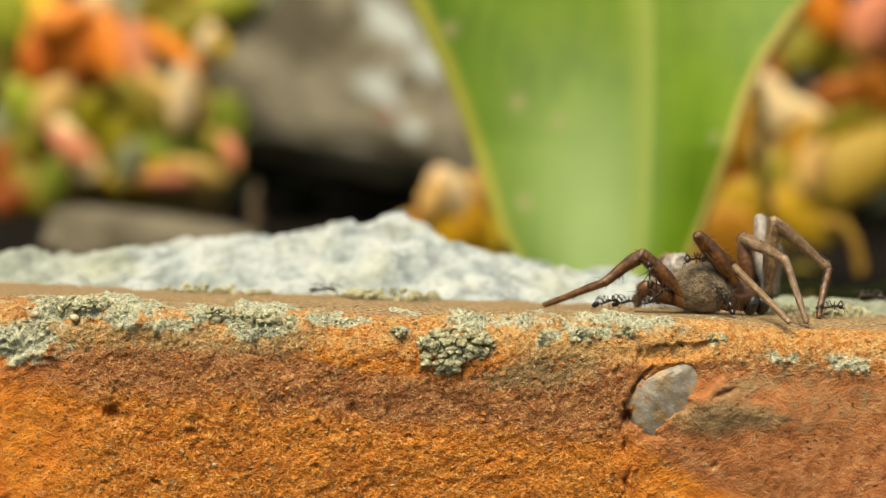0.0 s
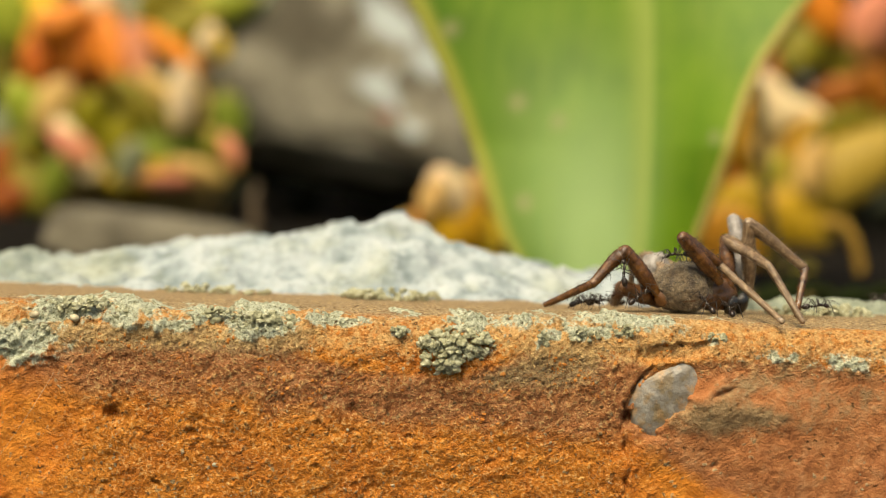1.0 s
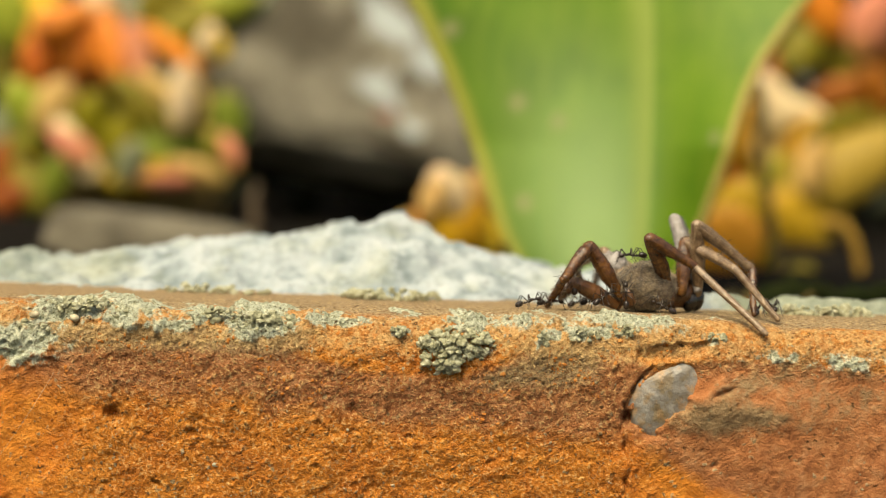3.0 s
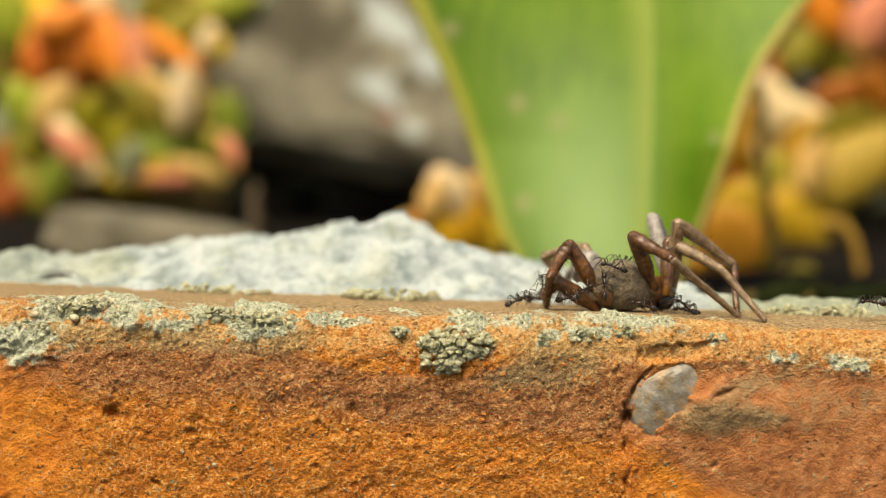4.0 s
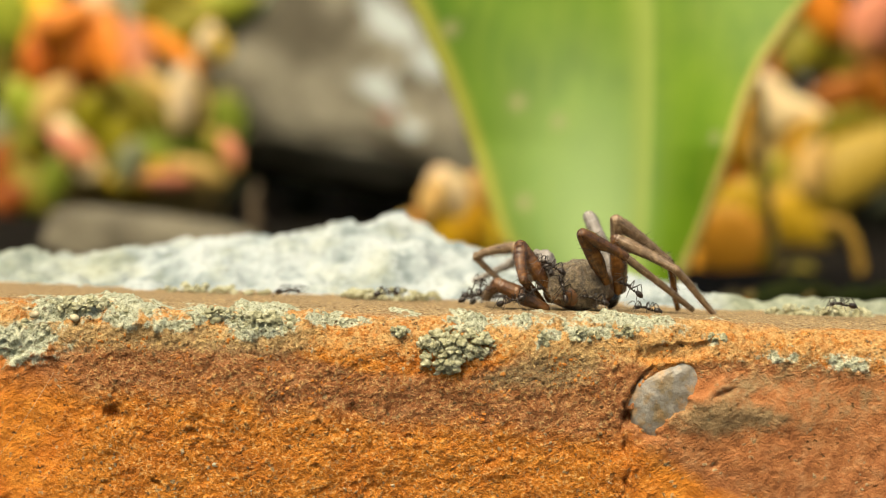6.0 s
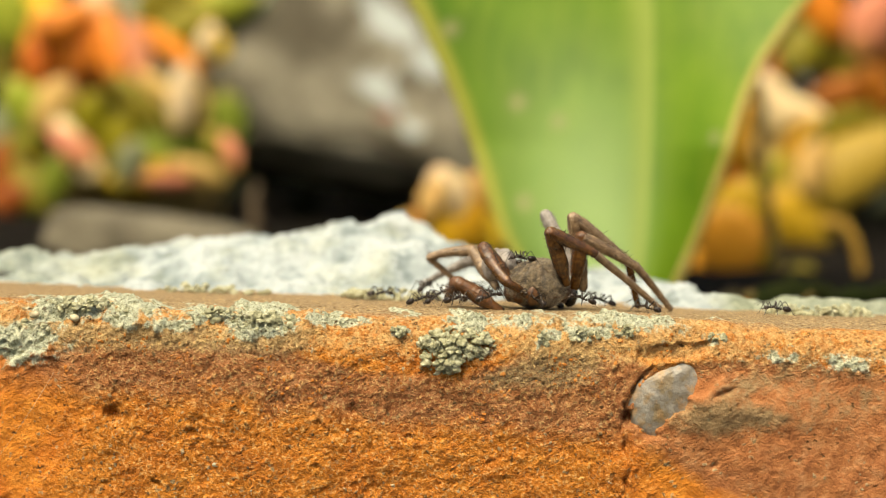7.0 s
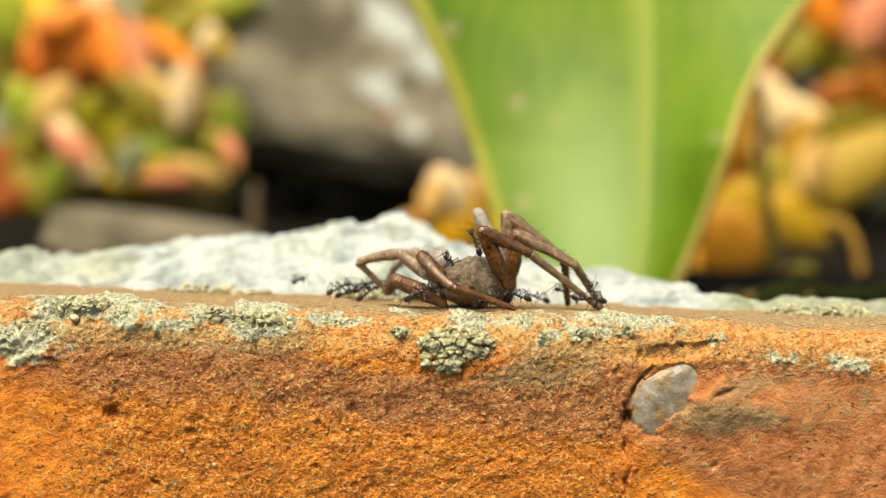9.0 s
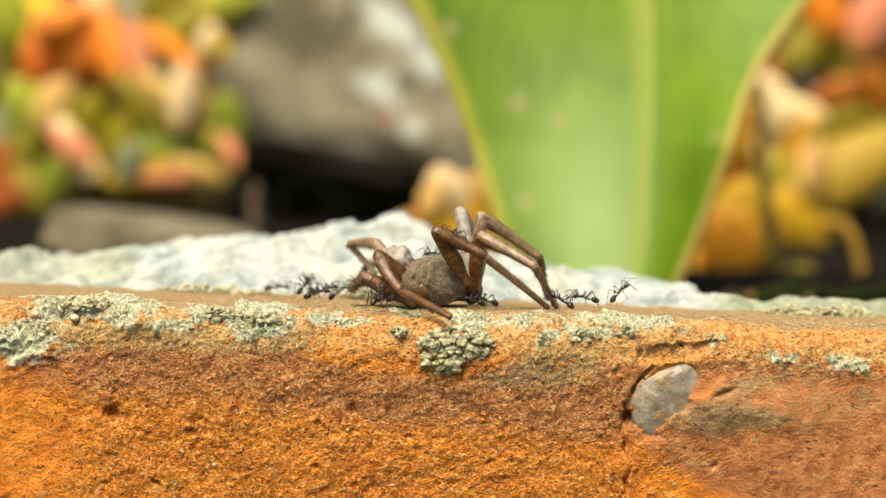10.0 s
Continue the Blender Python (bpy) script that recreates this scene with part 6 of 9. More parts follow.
    walk(LEGS["R2"][2], [
        (0, at(-6.33, -3.02, 1.66, 172.8, 16.8, -3.1)), (0.25, at(-6.19, -3.12, 1.51, 168.6, 17.0, -3.6)), (0.5, at(-6.06, -3.21, 1.37, 164.3, 17.3, -4.1)), (0.75, at(-5.91, -3.32, 1.22, 160.2, 17.3, -4.7)),
        (1, at(-5.70, -3.46, 1.05, 157.0, 16.7, -5.3)), (1.25, at(-5.39, -3.63, 0.80, 155.1, 14.7, -5.9)), (1.5, at(-5.01, -3.84, 0.52, 154.3, 11.8, -6.6)), (1.75, at(-4.65, -4.07, 0.35, 153.5, 9.0, -7.0)),
        (2, at(-4.40, -4.33, 0.34, 151.7, 7.2, -7.1)), (2.25, at(-4.30, -4.60, 0.51, 148.3, 7.0, -6.6)), (2.5, at(-4.24, -4.87, 0.72, 144.8, 7.2, -5.9)), (2.75, at(-4.17, -5.11, 0.93, 141.9, 7.1, -5.6)),
        (3, at(-4.12, -5.34, 1.17, 139.1, 6.8, -5.7)), (3.25, at(-4.09, -5.53, 1.40, 136.9, 6.6, -5.9)), (3.5, at(-4.07, -5.65, 1.56, 135.7, 6.8, -5.9)), (3.75, at(-4.04, -5.69, 1.59, 136.0, 7.6, -5.5)),
        (4, at(-4.01, -5.61, 1.44, 138.4, 9.3, -4.3)), (4.25, at(-3.99, -5.32, 1.01, 144.7, 12.8, -2.5)), (4.5, at(-4.07, -5.06, 0.78, 149.5, 14.2, 0.2)), (4.75, at(-4.39, -5.13, 1.18, 145.5, 9.2, 4.0)),
        (5, at(-4.62, -5.28, 1.67, 139.9, 4.0, 9.0)), (5.25, at(-4.34, -5.52, 1.67, 139.5, 1.6, 13.3)), (5.5, at(-3.87, -5.78, 1.54, 140.3, 0.1, 16.9)), (5.75, at(-3.30, -6.12, 1.55, 140.5, 0.0, 19.9)),
        (6, at(-2.51, -6.52, 1.61, 140.9, 2.3, 22.0)), (6.25, at(-1.55, -6.85, 1.68, 141.2, 6.2, 23.2)), (6.5, at(-0.61, -7.02, 1.73, 141.1, 10.3, 23.7)), (6.75, at(0.16, -7.06, 1.77, 140.2, 13.1, 23.9)),
        (7, at(0.64, -7.05, 1.79, 138.8, 13.0, 24.3)), (7.25, at(0.89, -7.02, 1.79, 136.9, 10.4, 24.9)), (7.5, at(1.04, -7.05, 1.89, 135.1, 6.6, 25.5)), (7.75, at(1.12, -7.21, 2.29, 133.9, 1.0, 26.1)),
        (8, at(0.97, -7.36, 2.62, 132.8, -4.4, 27.0)), (8.25, at(0.52, -7.32, 2.38, 131.2, -8.2, 28.2)), (8.5, at(0.00, -7.21, 2.08, 130.0, -10.5, 29.4)), (8.75, at(-0.42, -7.26, 2.23, 130.2, -10.6, 31.0)),
        (9, at(-0.83, -7.28, 2.37, 131.6, -10.3, 32.6)), (9.25, at(-1.24, -7.06, 1.99, 134.6, -11.7, 33.3)), (9.5, at(-1.81, -6.83, 1.75, 137.2, -13.2, 34.0)), (9.75, at(-2.76, -6.74, 2.25, 136.8, -12.6, 35.8)),
        (10, at(-3.80, -6.52, 3.00, 135.3, -10.6, 37.2)),
    ])
    walk(LEGS["R3"][0], [
        (0, at(8.30, 1.48, 4.01, 0.6, -7.8, 93.9)), (0.25, at(8.36, 1.42, 3.93, -0.5, -7.3, 92.4)), (0.5, at(8.42, 1.38, 3.85, -1.6, -6.6, 91.0)), (0.75, at(8.48, 1.31, 3.78, -2.7, -6.2, 89.4)),
        (1, at(8.57, 1.18, 3.73, -3.9, -6.6, 87.9)), (1.25, at(8.78, 1.00, 3.70, -5.3, -8.2, 86.5)), (1.5, at(9.07, 0.76, 3.69, -7.0, -10.8, 85.2)), (1.75, at(9.22, 0.48, 3.68, -8.5, -13.3, 83.8)),
        (2, at(8.98, 0.17, 3.67, -9.4, -15.0, 82.0)), (2.25, at(8.21, -0.12, 3.65, -9.6, -15.6, 79.7)), (2.5, at(7.38, -0.33, 3.62, -9.3, -15.8, 77.2)), (2.75, at(6.96, -0.50, 3.57, -8.1, -15.3, 75.1)),
        (3, at(6.85, -0.67, 3.48, -5.9, -14.1, 73.4)), (3.25, at(6.91, -0.86, 3.39, -3.3, -12.5, 71.9)), (3.5, at(7.01, -1.05, 3.33, -0.9, -11.2, 70.5)), (3.75, at(7.01, -1.21, 3.36, 0.6, -10.7, 68.9)),
        (4, at(6.77, -1.31, 3.49, 0.7, -11.4, 66.9)), (4.25, at(6.25, -1.24, 3.79, -0.7, -13.5, 64.4)), (4.5, at(5.82, -1.23, 4.06, -2.7, -15.8, 62.0)), (4.75, at(5.77, -1.65, 4.14, -6.0, -17.0, 59.6)),
        (5, at(5.77, -2.10, 4.13, -8.8, -17.9, 57.3)), (5.25, at(5.61, -2.19, 4.09, -9.1, -18.8, 55.3)), (5.5, at(5.44, -2.18, 4.04, -8.7, -19.4, 53.5)), (5.75, at(5.33, -2.28, 4.01, -9.1, -18.9, 51.7)),
        (6, at(5.24, -2.45, 3.99, -10.0, -17.6, 49.8)), (6.25, at(5.16, -2.64, 3.98, -10.9, -15.6, 48.0)), (6.5, at(5.09, -2.81, 3.97, -11.7, -13.4, 46.2)), (6.75, at(5.00, -2.93, 3.94, -12.0, -11.3, 44.7)),
        (7, at(4.91, -2.94, 3.90, -11.4, -9.5, 43.5)), (7.25, at(4.81, -2.81, 3.83, -9.5, -8.1, 42.7)), (7.5, at(4.72, -2.70, 3.77, -8.0, -6.7, 42.1)), (7.75, at(4.66, -2.72, 3.77, -8.1, -5.2, 41.3)),
        (8, at(4.63, -2.77, 3.77, -8.7, -3.9, 40.6)), (8.25, at(4.64, -2.79, 3.70, -9.0, -3.5, 40.5)), (8.5, at(4.62, -2.76, 3.64, -8.9, -2.9, 40.5)), (8.75, at(4.46, -2.59, 3.71, -7.9, -0.8, 40.5)),
        (9, at(4.34, -2.44, 3.77, -6.4, 1.6, 40.9)), (9.25, at(4.44, -2.46, 3.67, -4.8, 3.6, 42.1)), (9.5, at(4.63, -2.51, 3.54, -3.0, 5.3, 43.7)), (9.75, at(4.84, -2.44, 3.51, -0.6, 6.2, 45.6)),
        (10, at(5.06, -2.33, 3.49, 1.9, 6.8, 47.7)),
    ])
    walk(LEGS["R3"][1], [
        (0, at(0.00, 0.00, 7.31, 127.3, 6.6, 1.6)), (0.25, at(0.00, 0.00, 7.31, 128.1, 6.4, 1.2)), (0.5, at(-0.00, 0.00, 7.31, 128.7, 6.2, 0.8)), (0.75, at(0.00, -0.00, 7.31, 129.5, 6.1, 0.5)),
        (1, at(0.00, -0.00, 7.31, 130.5, 6.4, 0.7)), (1.25, at(0.00, -0.00, 7.31, 131.9, 7.4, 1.5)), (1.5, at(0.00, 0.00, 7.31, 133.7, 8.9, 2.9)), (1.75, at(-0.00, 0.00, 7.31, 135.3, 10.3, 4.2)),
        (2, at(-0.00, 0.00, 7.31, 136.3, 11.1, 5.2)), (2.25, at(0.00, 0.00, 7.31, 136.6, 11.4, 5.5)), (2.5, at(0.00, 0.00, 7.31, 136.3, 11.4, 5.7)), (2.75, at(0.00, 0.00, 7.31, 135.0, 10.7, 5.8)),
        (3, at(-0.00, -0.00, 7.31, 132.6, 9.3, 5.8)), (3.25, at(-0.00, 0.00, 7.31, 129.5, 7.7, 5.8)), (3.5, at(-0.00, 0.00, 7.31, 126.5, 6.2, 5.9)), (3.75, at(-0.00, 0.00, 7.31, 124.3, 5.5, 6.2)),
        (4, at(0.00, 0.00, 7.31, 123.7, 5.9, 6.7)), (4.25, at(-0.00, 0.00, 7.31, 124.3, 7.5, 7.5)), (4.5, at(0.00, -0.00, 7.31, 126.1, 9.2, 8.2)), (4.75, at(0.00, 0.00, 7.31, 130.9, 10.0, 8.6)),
        (5, at(-0.00, 0.00, 7.31, 135.3, 10.5, 9.0)), (5.25, at(0.00, 0.00, 7.31, 136.0, 10.8, 9.7)), (5.5, at(0.00, -0.00, 7.31, 135.5, 10.7, 10.4)), (5.75, at(0.00, 0.00, 7.31, 136.0, 9.5, 11.1)),
        (6, at(0.00, 0.00, 7.31, 136.8, 7.2, 12.0)), (6.25, at(0.00, 0.00, 7.31, 137.6, 4.4, 12.6)), (6.5, at(0.00, -0.00, 7.31, 138.1, 1.9, 12.7)), (6.75, at(0.00, 0.00, 7.31, 138.2, 0.4, 12.1)),
        (7, at(0.00, 0.00, 7.31, 137.6, 0.5, 10.5)), (7.25, at(0.00, 0.00, 7.31, 136.2, 2.5, 7.5)), (7.5, at(0.00, -0.00, 7.31, 134.8, 4.5, 4.3)), (7.75, at(-0.00, 0.00, 7.31, 134.9, 5.4, 1.9)),
        (8, at(0.00, 0.00, 7.31, 135.4, 6.0, 0.0)), (8.25, at(0.00, -0.00, 7.31, 136.3, 6.9, -1.2)), (8.5, at(0.00, 0.00, 7.31, 136.6, 6.8, -1.7)), (8.75, at(-0.00, 0.00, 7.31, 134.8, 4.0, -1.3)),
        (9, at(0.00, 0.00, 7.31, 132.1, 0.6, -0.2)), (9.25, at(0.00, 0.00, 7.31, 129.5, -2.3, 0.7)), (9.5, at(0.00, 0.00, 7.31, 126.7, -5.0, 2.3)), (9.75, at(-0.00, 0.00, 7.31, 123.4, -7.9, 5.7)),
        (10, at(0.00, -0.00, 7.31, 119.8, -10.4, 9.8)),
    ])
    walk(LEGS["R3"][2], [
        (0, at(-0.41, -6.97, 2.04, -162.4, 28.7, 6.5)), (0.25, at(-0.45, -6.90, 1.95, -160.8, 29.4, 7.6)), (0.5, at(-0.49, -6.83, 1.87, -159.1, 29.9, 8.7)), (0.75, at(-0.53, -6.76, 1.78, -157.4, 30.7, 9.9)),
        (1, at(-0.56, -6.66, 1.67, -156.1, 32.1, 11.3)), (1.25, at(-0.58, -6.53, 1.51, -154.9, 34.8, 13.2)), (1.5, at(-0.62, -6.36, 1.34, -153.5, 38.4, 15.7)), (1.75, at(-0.65, -6.22, 1.19, -152.1, 41.8, 18.3)),
        (2, at(-0.67, -6.13, 1.10, -151.3, 44.2, 20.3)), (2.25, at(-0.67, -6.11, 1.08, -151.3, 45.4, 21.2)), (2.5, at(-0.65, -6.14, 1.11, -152.2, 46.1, 21.3)), (2.75, at(-0.52, -6.27, 1.23, -154.1, 46.8, 20.5)),
        (3, at(-0.31, -6.51, 1.47, -157.2, 47.5, 18.5)), (3.25, at(-0.06, -6.79, 1.79, -161.2, 47.5, 15.7)), (3.5, at(0.16, -7.05, 2.13, -165.6, 46.4, 12.7)), (3.75, at(0.31, -7.23, 2.40, -170.0, 43.5, 10.4)),
        (4, at(0.36, -7.29, 2.48, -174.2, 38.1, 9.5)), (4.25, at(0.30, -7.25, 2.43, -178.8, 29.2, 10.6)), (4.5, at(0.19, -7.12, 2.22, 177.6, 19.5, 12.5)), (4.75, at(0.00, -6.69, 1.67, 177.0, 9.2, 14.3)),
        (5, at(-0.16, -6.25, 1.19, 176.9, 0.8, 15.2)), (5.25, at(-0.13, -6.19, 1.13, 176.4, -0.7, 15.4)), (5.5, at(-0.03, -6.24, 1.17, 176.0, -0.1, 15.4)), (5.75, at(0.15, -6.16, 1.10, 175.3, -0.8, 15.4)),
        (6, at(0.46, -6.02, 0.98, 174.5, -1.4, 15.3)), (6.25, at(0.80, -5.86, 0.87, 173.7, -2.4, 15.2)), (6.5, at(1.07, -5.75, 0.80, 173.0, -3.9, 15.1)), (6.75, at(1.18, -5.71, 0.79, 172.3, -6.2, 15.1)),
        (7, at(1.02, -5.81, 0.85, 171.7, -9.7, 15.5)), (7.25, at(0.52, -6.04, 1.01, 170.7, -14.8, 16.6)), (7.5, at(-0.01, -6.23, 1.16, 169.6, -19.5, 17.8)), (7.75, at(-0.38, -6.22, 1.17, 169.4, -21.6, 18.0)),
        (8, at(-0.65, -6.14, 1.11, 169.2, -23.1, 18.0)), (8.25, at(-0.88, -6.03, 1.03, 167.8, -24.9, 18.2)), (8.5, at(-0.93, -5.99, 1.00, 166.8, -26.7, 18.6)), (8.75, at(-0.57, -6.20, 1.16, 167.5, -27.8, 19.3)),
        (9, at(-0.08, -6.49, 1.45, 168.1, -28.7, 20.3)), (9.25, at(0.30, -6.75, 1.75, 167.7, -29.8, 21.5)), (9.5, at(0.75, -6.99, 2.10, 165.2, -30.7, 22.8)), (9.75, at(1.38, -7.20, 2.54, 158.8, -31.3, 24.6)),
        (10, at(2.07, -7.35, 3.04, 150.8, -31.4, 26.6)),
    ])
    walk(LEGS["R4"][0], [
        (0, at(8.11, 2.67, 4.05, 3.3, 34.3, 95.9)), (0.25, at(8.16, 2.44, 4.03, 1.8, 34.3, 94.4)), (0.5, at(8.19, 2.21, 4.01, 0.3, 34.4, 92.9)), (0.75, at(8.24, 1.98, 3.98, -1.3, 34.5, 91.4)),
        (1, at(8.31, 1.75, 3.97, -2.8, 34.5, 89.9)), (1.25, at(8.52, 1.54, 3.95, -4.6, 34.4, 88.3)), (1.5, at(8.84, 1.32, 3.94, -6.5, 34.2, 86.7)), (1.75, at(9.01, 1.08, 3.92, -8.3, 34.0, 85.0)),
        (2, at(8.81, 0.81, 3.90, -9.7, 33.8, 83.0)), (2.25, at(8.08, 0.56, 3.86, -10.6, 33.6, 80.5)), (2.5, at(7.28, 0.37, 3.83, -11.1, 33.4, 78.1)), (2.75, at(6.89, 0.22, 3.81, -11.2, 33.3, 76.1)),
        (3, at(6.79, 0.04, 3.78, -10.7, 33.3, 74.5)), (3.25, at(6.85, -0.16, 3.76, -10.0, 33.3, 73.1)), (3.5, at(6.96, -0.37, 3.74, -9.2, 33.2, 71.7)), (3.75, at(6.96, -0.54, 3.72, -8.7, 32.9, 70.2)),
        (4, at(6.75, -0.63, 3.70, -8.8, 32.3, 68.3)), (4.25, at(6.26, -0.57, 3.68, -9.3, 31.5, 66.0)), (4.5, at(5.89, -0.54, 3.66, -10.2, 30.5, 63.6)), (4.75, at(5.99, -0.82, 3.65, -12.1, 29.3, 61.4)),
        (5, at(6.16, -1.15, 3.64, -14.3, 28.0, 59.3)), (5.25, at(6.05, -1.24, 3.61, -16.4, 27.1, 57.5)), (5.5, at(5.90, -1.25, 3.58, -18.3, 26.2, 55.9)), (5.75, at(5.85, -1.31, 3.56, -19.9, 25.1, 54.6)),
        (6, at(5.87, -1.41, 3.54, -21.3, 23.7, 53.6)), (6.25, at(5.91, -1.51, 3.52, -22.5, 22.3, 52.8)), (6.5, at(5.96, -1.60, 3.51, -23.6, 20.8, 52.2)), (6.75, at(5.97, -1.65, 3.49, -24.5, 19.5, 51.8)),
        (7, at(5.92, -1.63, 3.48, -25.3, 18.4, 51.5)), (7.25, at(5.79, -1.52, 3.45, -26.0, 17.6, 51.4)), (7.5, at(5.67, -1.42, 3.44, -26.6, 16.9, 51.3)), (7.75, at(5.62, -1.41, 3.46, -27.1, 16.3, 51.1)),
        (8, at(5.60, -1.41, 3.47, -27.5, 15.9, 50.9)), (8.25, at(5.60, -1.43, 3.45, -28.0, 15.7, 50.9)), (8.5, at(5.58, -1.39, 3.41, -27.8, 15.7, 51.0)), (8.75, at(5.48, -1.18, 3.35, -25.7, 16.0, 51.1)),
        (9, at(5.40, -0.99, 3.28, -23.1, 16.7, 51.5)), (9.25, at(5.42, -1.04, 3.21, -21.9, 17.9, 52.3)), (9.5, at(5.50, -1.12, 3.14, -20.0, 19.3, 53.5)), (9.75, at(5.59, -1.10, 3.09, -15.3, 20.9, 54.9)),
        (10, at(5.69, -1.04, 3.06, -9.6, 22.6, 56.7)),
    ])
    walk(LEGS["R4"][1], [
        (0, at(0.00, 0.00, 8.88, 120.6, -50.5, 26.0)), (0.25, at(0.00, 0.00, 8.88, 122.9, -51.2, 24.3)), (0.5, at(-0.00, 0.00, 8.88, 125.1, -51.9, 22.7)), (0.75, at(0.00, 0.00, 8.88, 127.3, -52.6, 21.0)),
        (1, at(0.00, 0.00, 8.88, 129.8, -53.2, 19.2)), (1.25, at(0.00, 0.00, 8.88, 132.6, -53.7, 17.0)), (1.5, at(0.00, 0.00, 8.88, 135.7, -54.3, 14.6)), (1.75, at(-0.00, 0.00, 8.88, 138.6, -54.7, 12.4)),
        (2, at(-0.00, 0.00, 8.88, 140.9, -54.9, 10.7)), (2.25, at(0.00, -0.00, 8.88, 142.5, -55.1, 9.6)), (2.5, at(-0.00, 0.00, 8.88, 143.6, -55.0, 8.8)), (2.75, at(-0.00, 0.00, 8.88, 143.9, -55.0, 8.7)),
        (3, at(0.00, 0.00, 8.88, 143.4, -54.8, 9.3)), (3.25, at(-0.00, 0.00, 8.88, 142.4, -54.6, 10.2)), (3.5, at(0.00, 0.00, 8.88, 141.6, -54.2, 11.0)), (3.75, at(-0.00, 0.00, 8.88, 141.6, -53.5, 11.2)),
        (4, at(-0.00, 0.00, 8.88, 142.8, -52.7, 10.4)), (4.25, at(-0.00, 0.00, 8.88, 144.9, -51.5, 9.0)), (4.5, at(0.00, 0.00, 8.88, 147.7, -50.2, 7.1)), (4.75, at(0.00, 0.00, 8.88, 152.0, -48.7, 4.1)),
        (5, at(-0.00, 0.00, 8.88, 156.1, -47.3, 1.3)), (5.25, at(0.00, 0.00, 8.88, 159.1, -46.7, -0.9)), (5.5, at(-0.00, -0.00, 8.88, 161.7, -46.1, -2.8)), (5.75, at(0.00, 0.00, 8.88, 164.3, -45.0, -4.5)),
        (6, at(0.00, -0.00, 8.88, 166.9, -43.5, -6.0)), (6.25, at(0.00, -0.00, 8.88, 169.2, -41.7, -7.2)), (6.5, at(0.00, 0.00, 8.88, 171.2, -40.0, -8.1)), (6.75, at(0.00, -0.00, 8.88, 173.0, -38.5, -8.9)),
        (7, at(0.00, -0.00, 8.88, 174.3, -37.4, -9.5)), (7.25, at(-0.00, 0.00, 8.88, 175.1, -36.6, -9.9)), (7.5, at(0.00, 0.00, 8.88, 175.9, -36.0, -10.3)), (7.75, at(0.00, 0.00, 8.88, 177.2, -35.3, -10.6)),
        (8, at(-0.00, -0.00, 8.88, 178.3, -34.8, -10.9)), (8.25, at(-0.00, 0.00, 8.88, 178.8, -34.8, -11.2)), (8.5, at(0.00, 0.00, 8.88, 178.5, -34.8, -11.1)), (8.75, at(0.00, 0.00, 8.88, 176.9, -34.1, -9.7)),
        (9, at(-0.00, 0.00, 8.88, 174.7, -33.7, -8.2)), (9.25, at(0.00, 0.00, 8.88, 172.9, -34.8, -7.5)), (9.5, at(-0.00, 0.00, 8.88, 170.3, -36.1, -6.2)), (9.75, at(-0.00, 0.00, 8.88, 165.2, -36.4, -3.3)),
        (10, at(0.00, -0.00, 8.88, 159.0, -36.7, 0.2)),
    ])
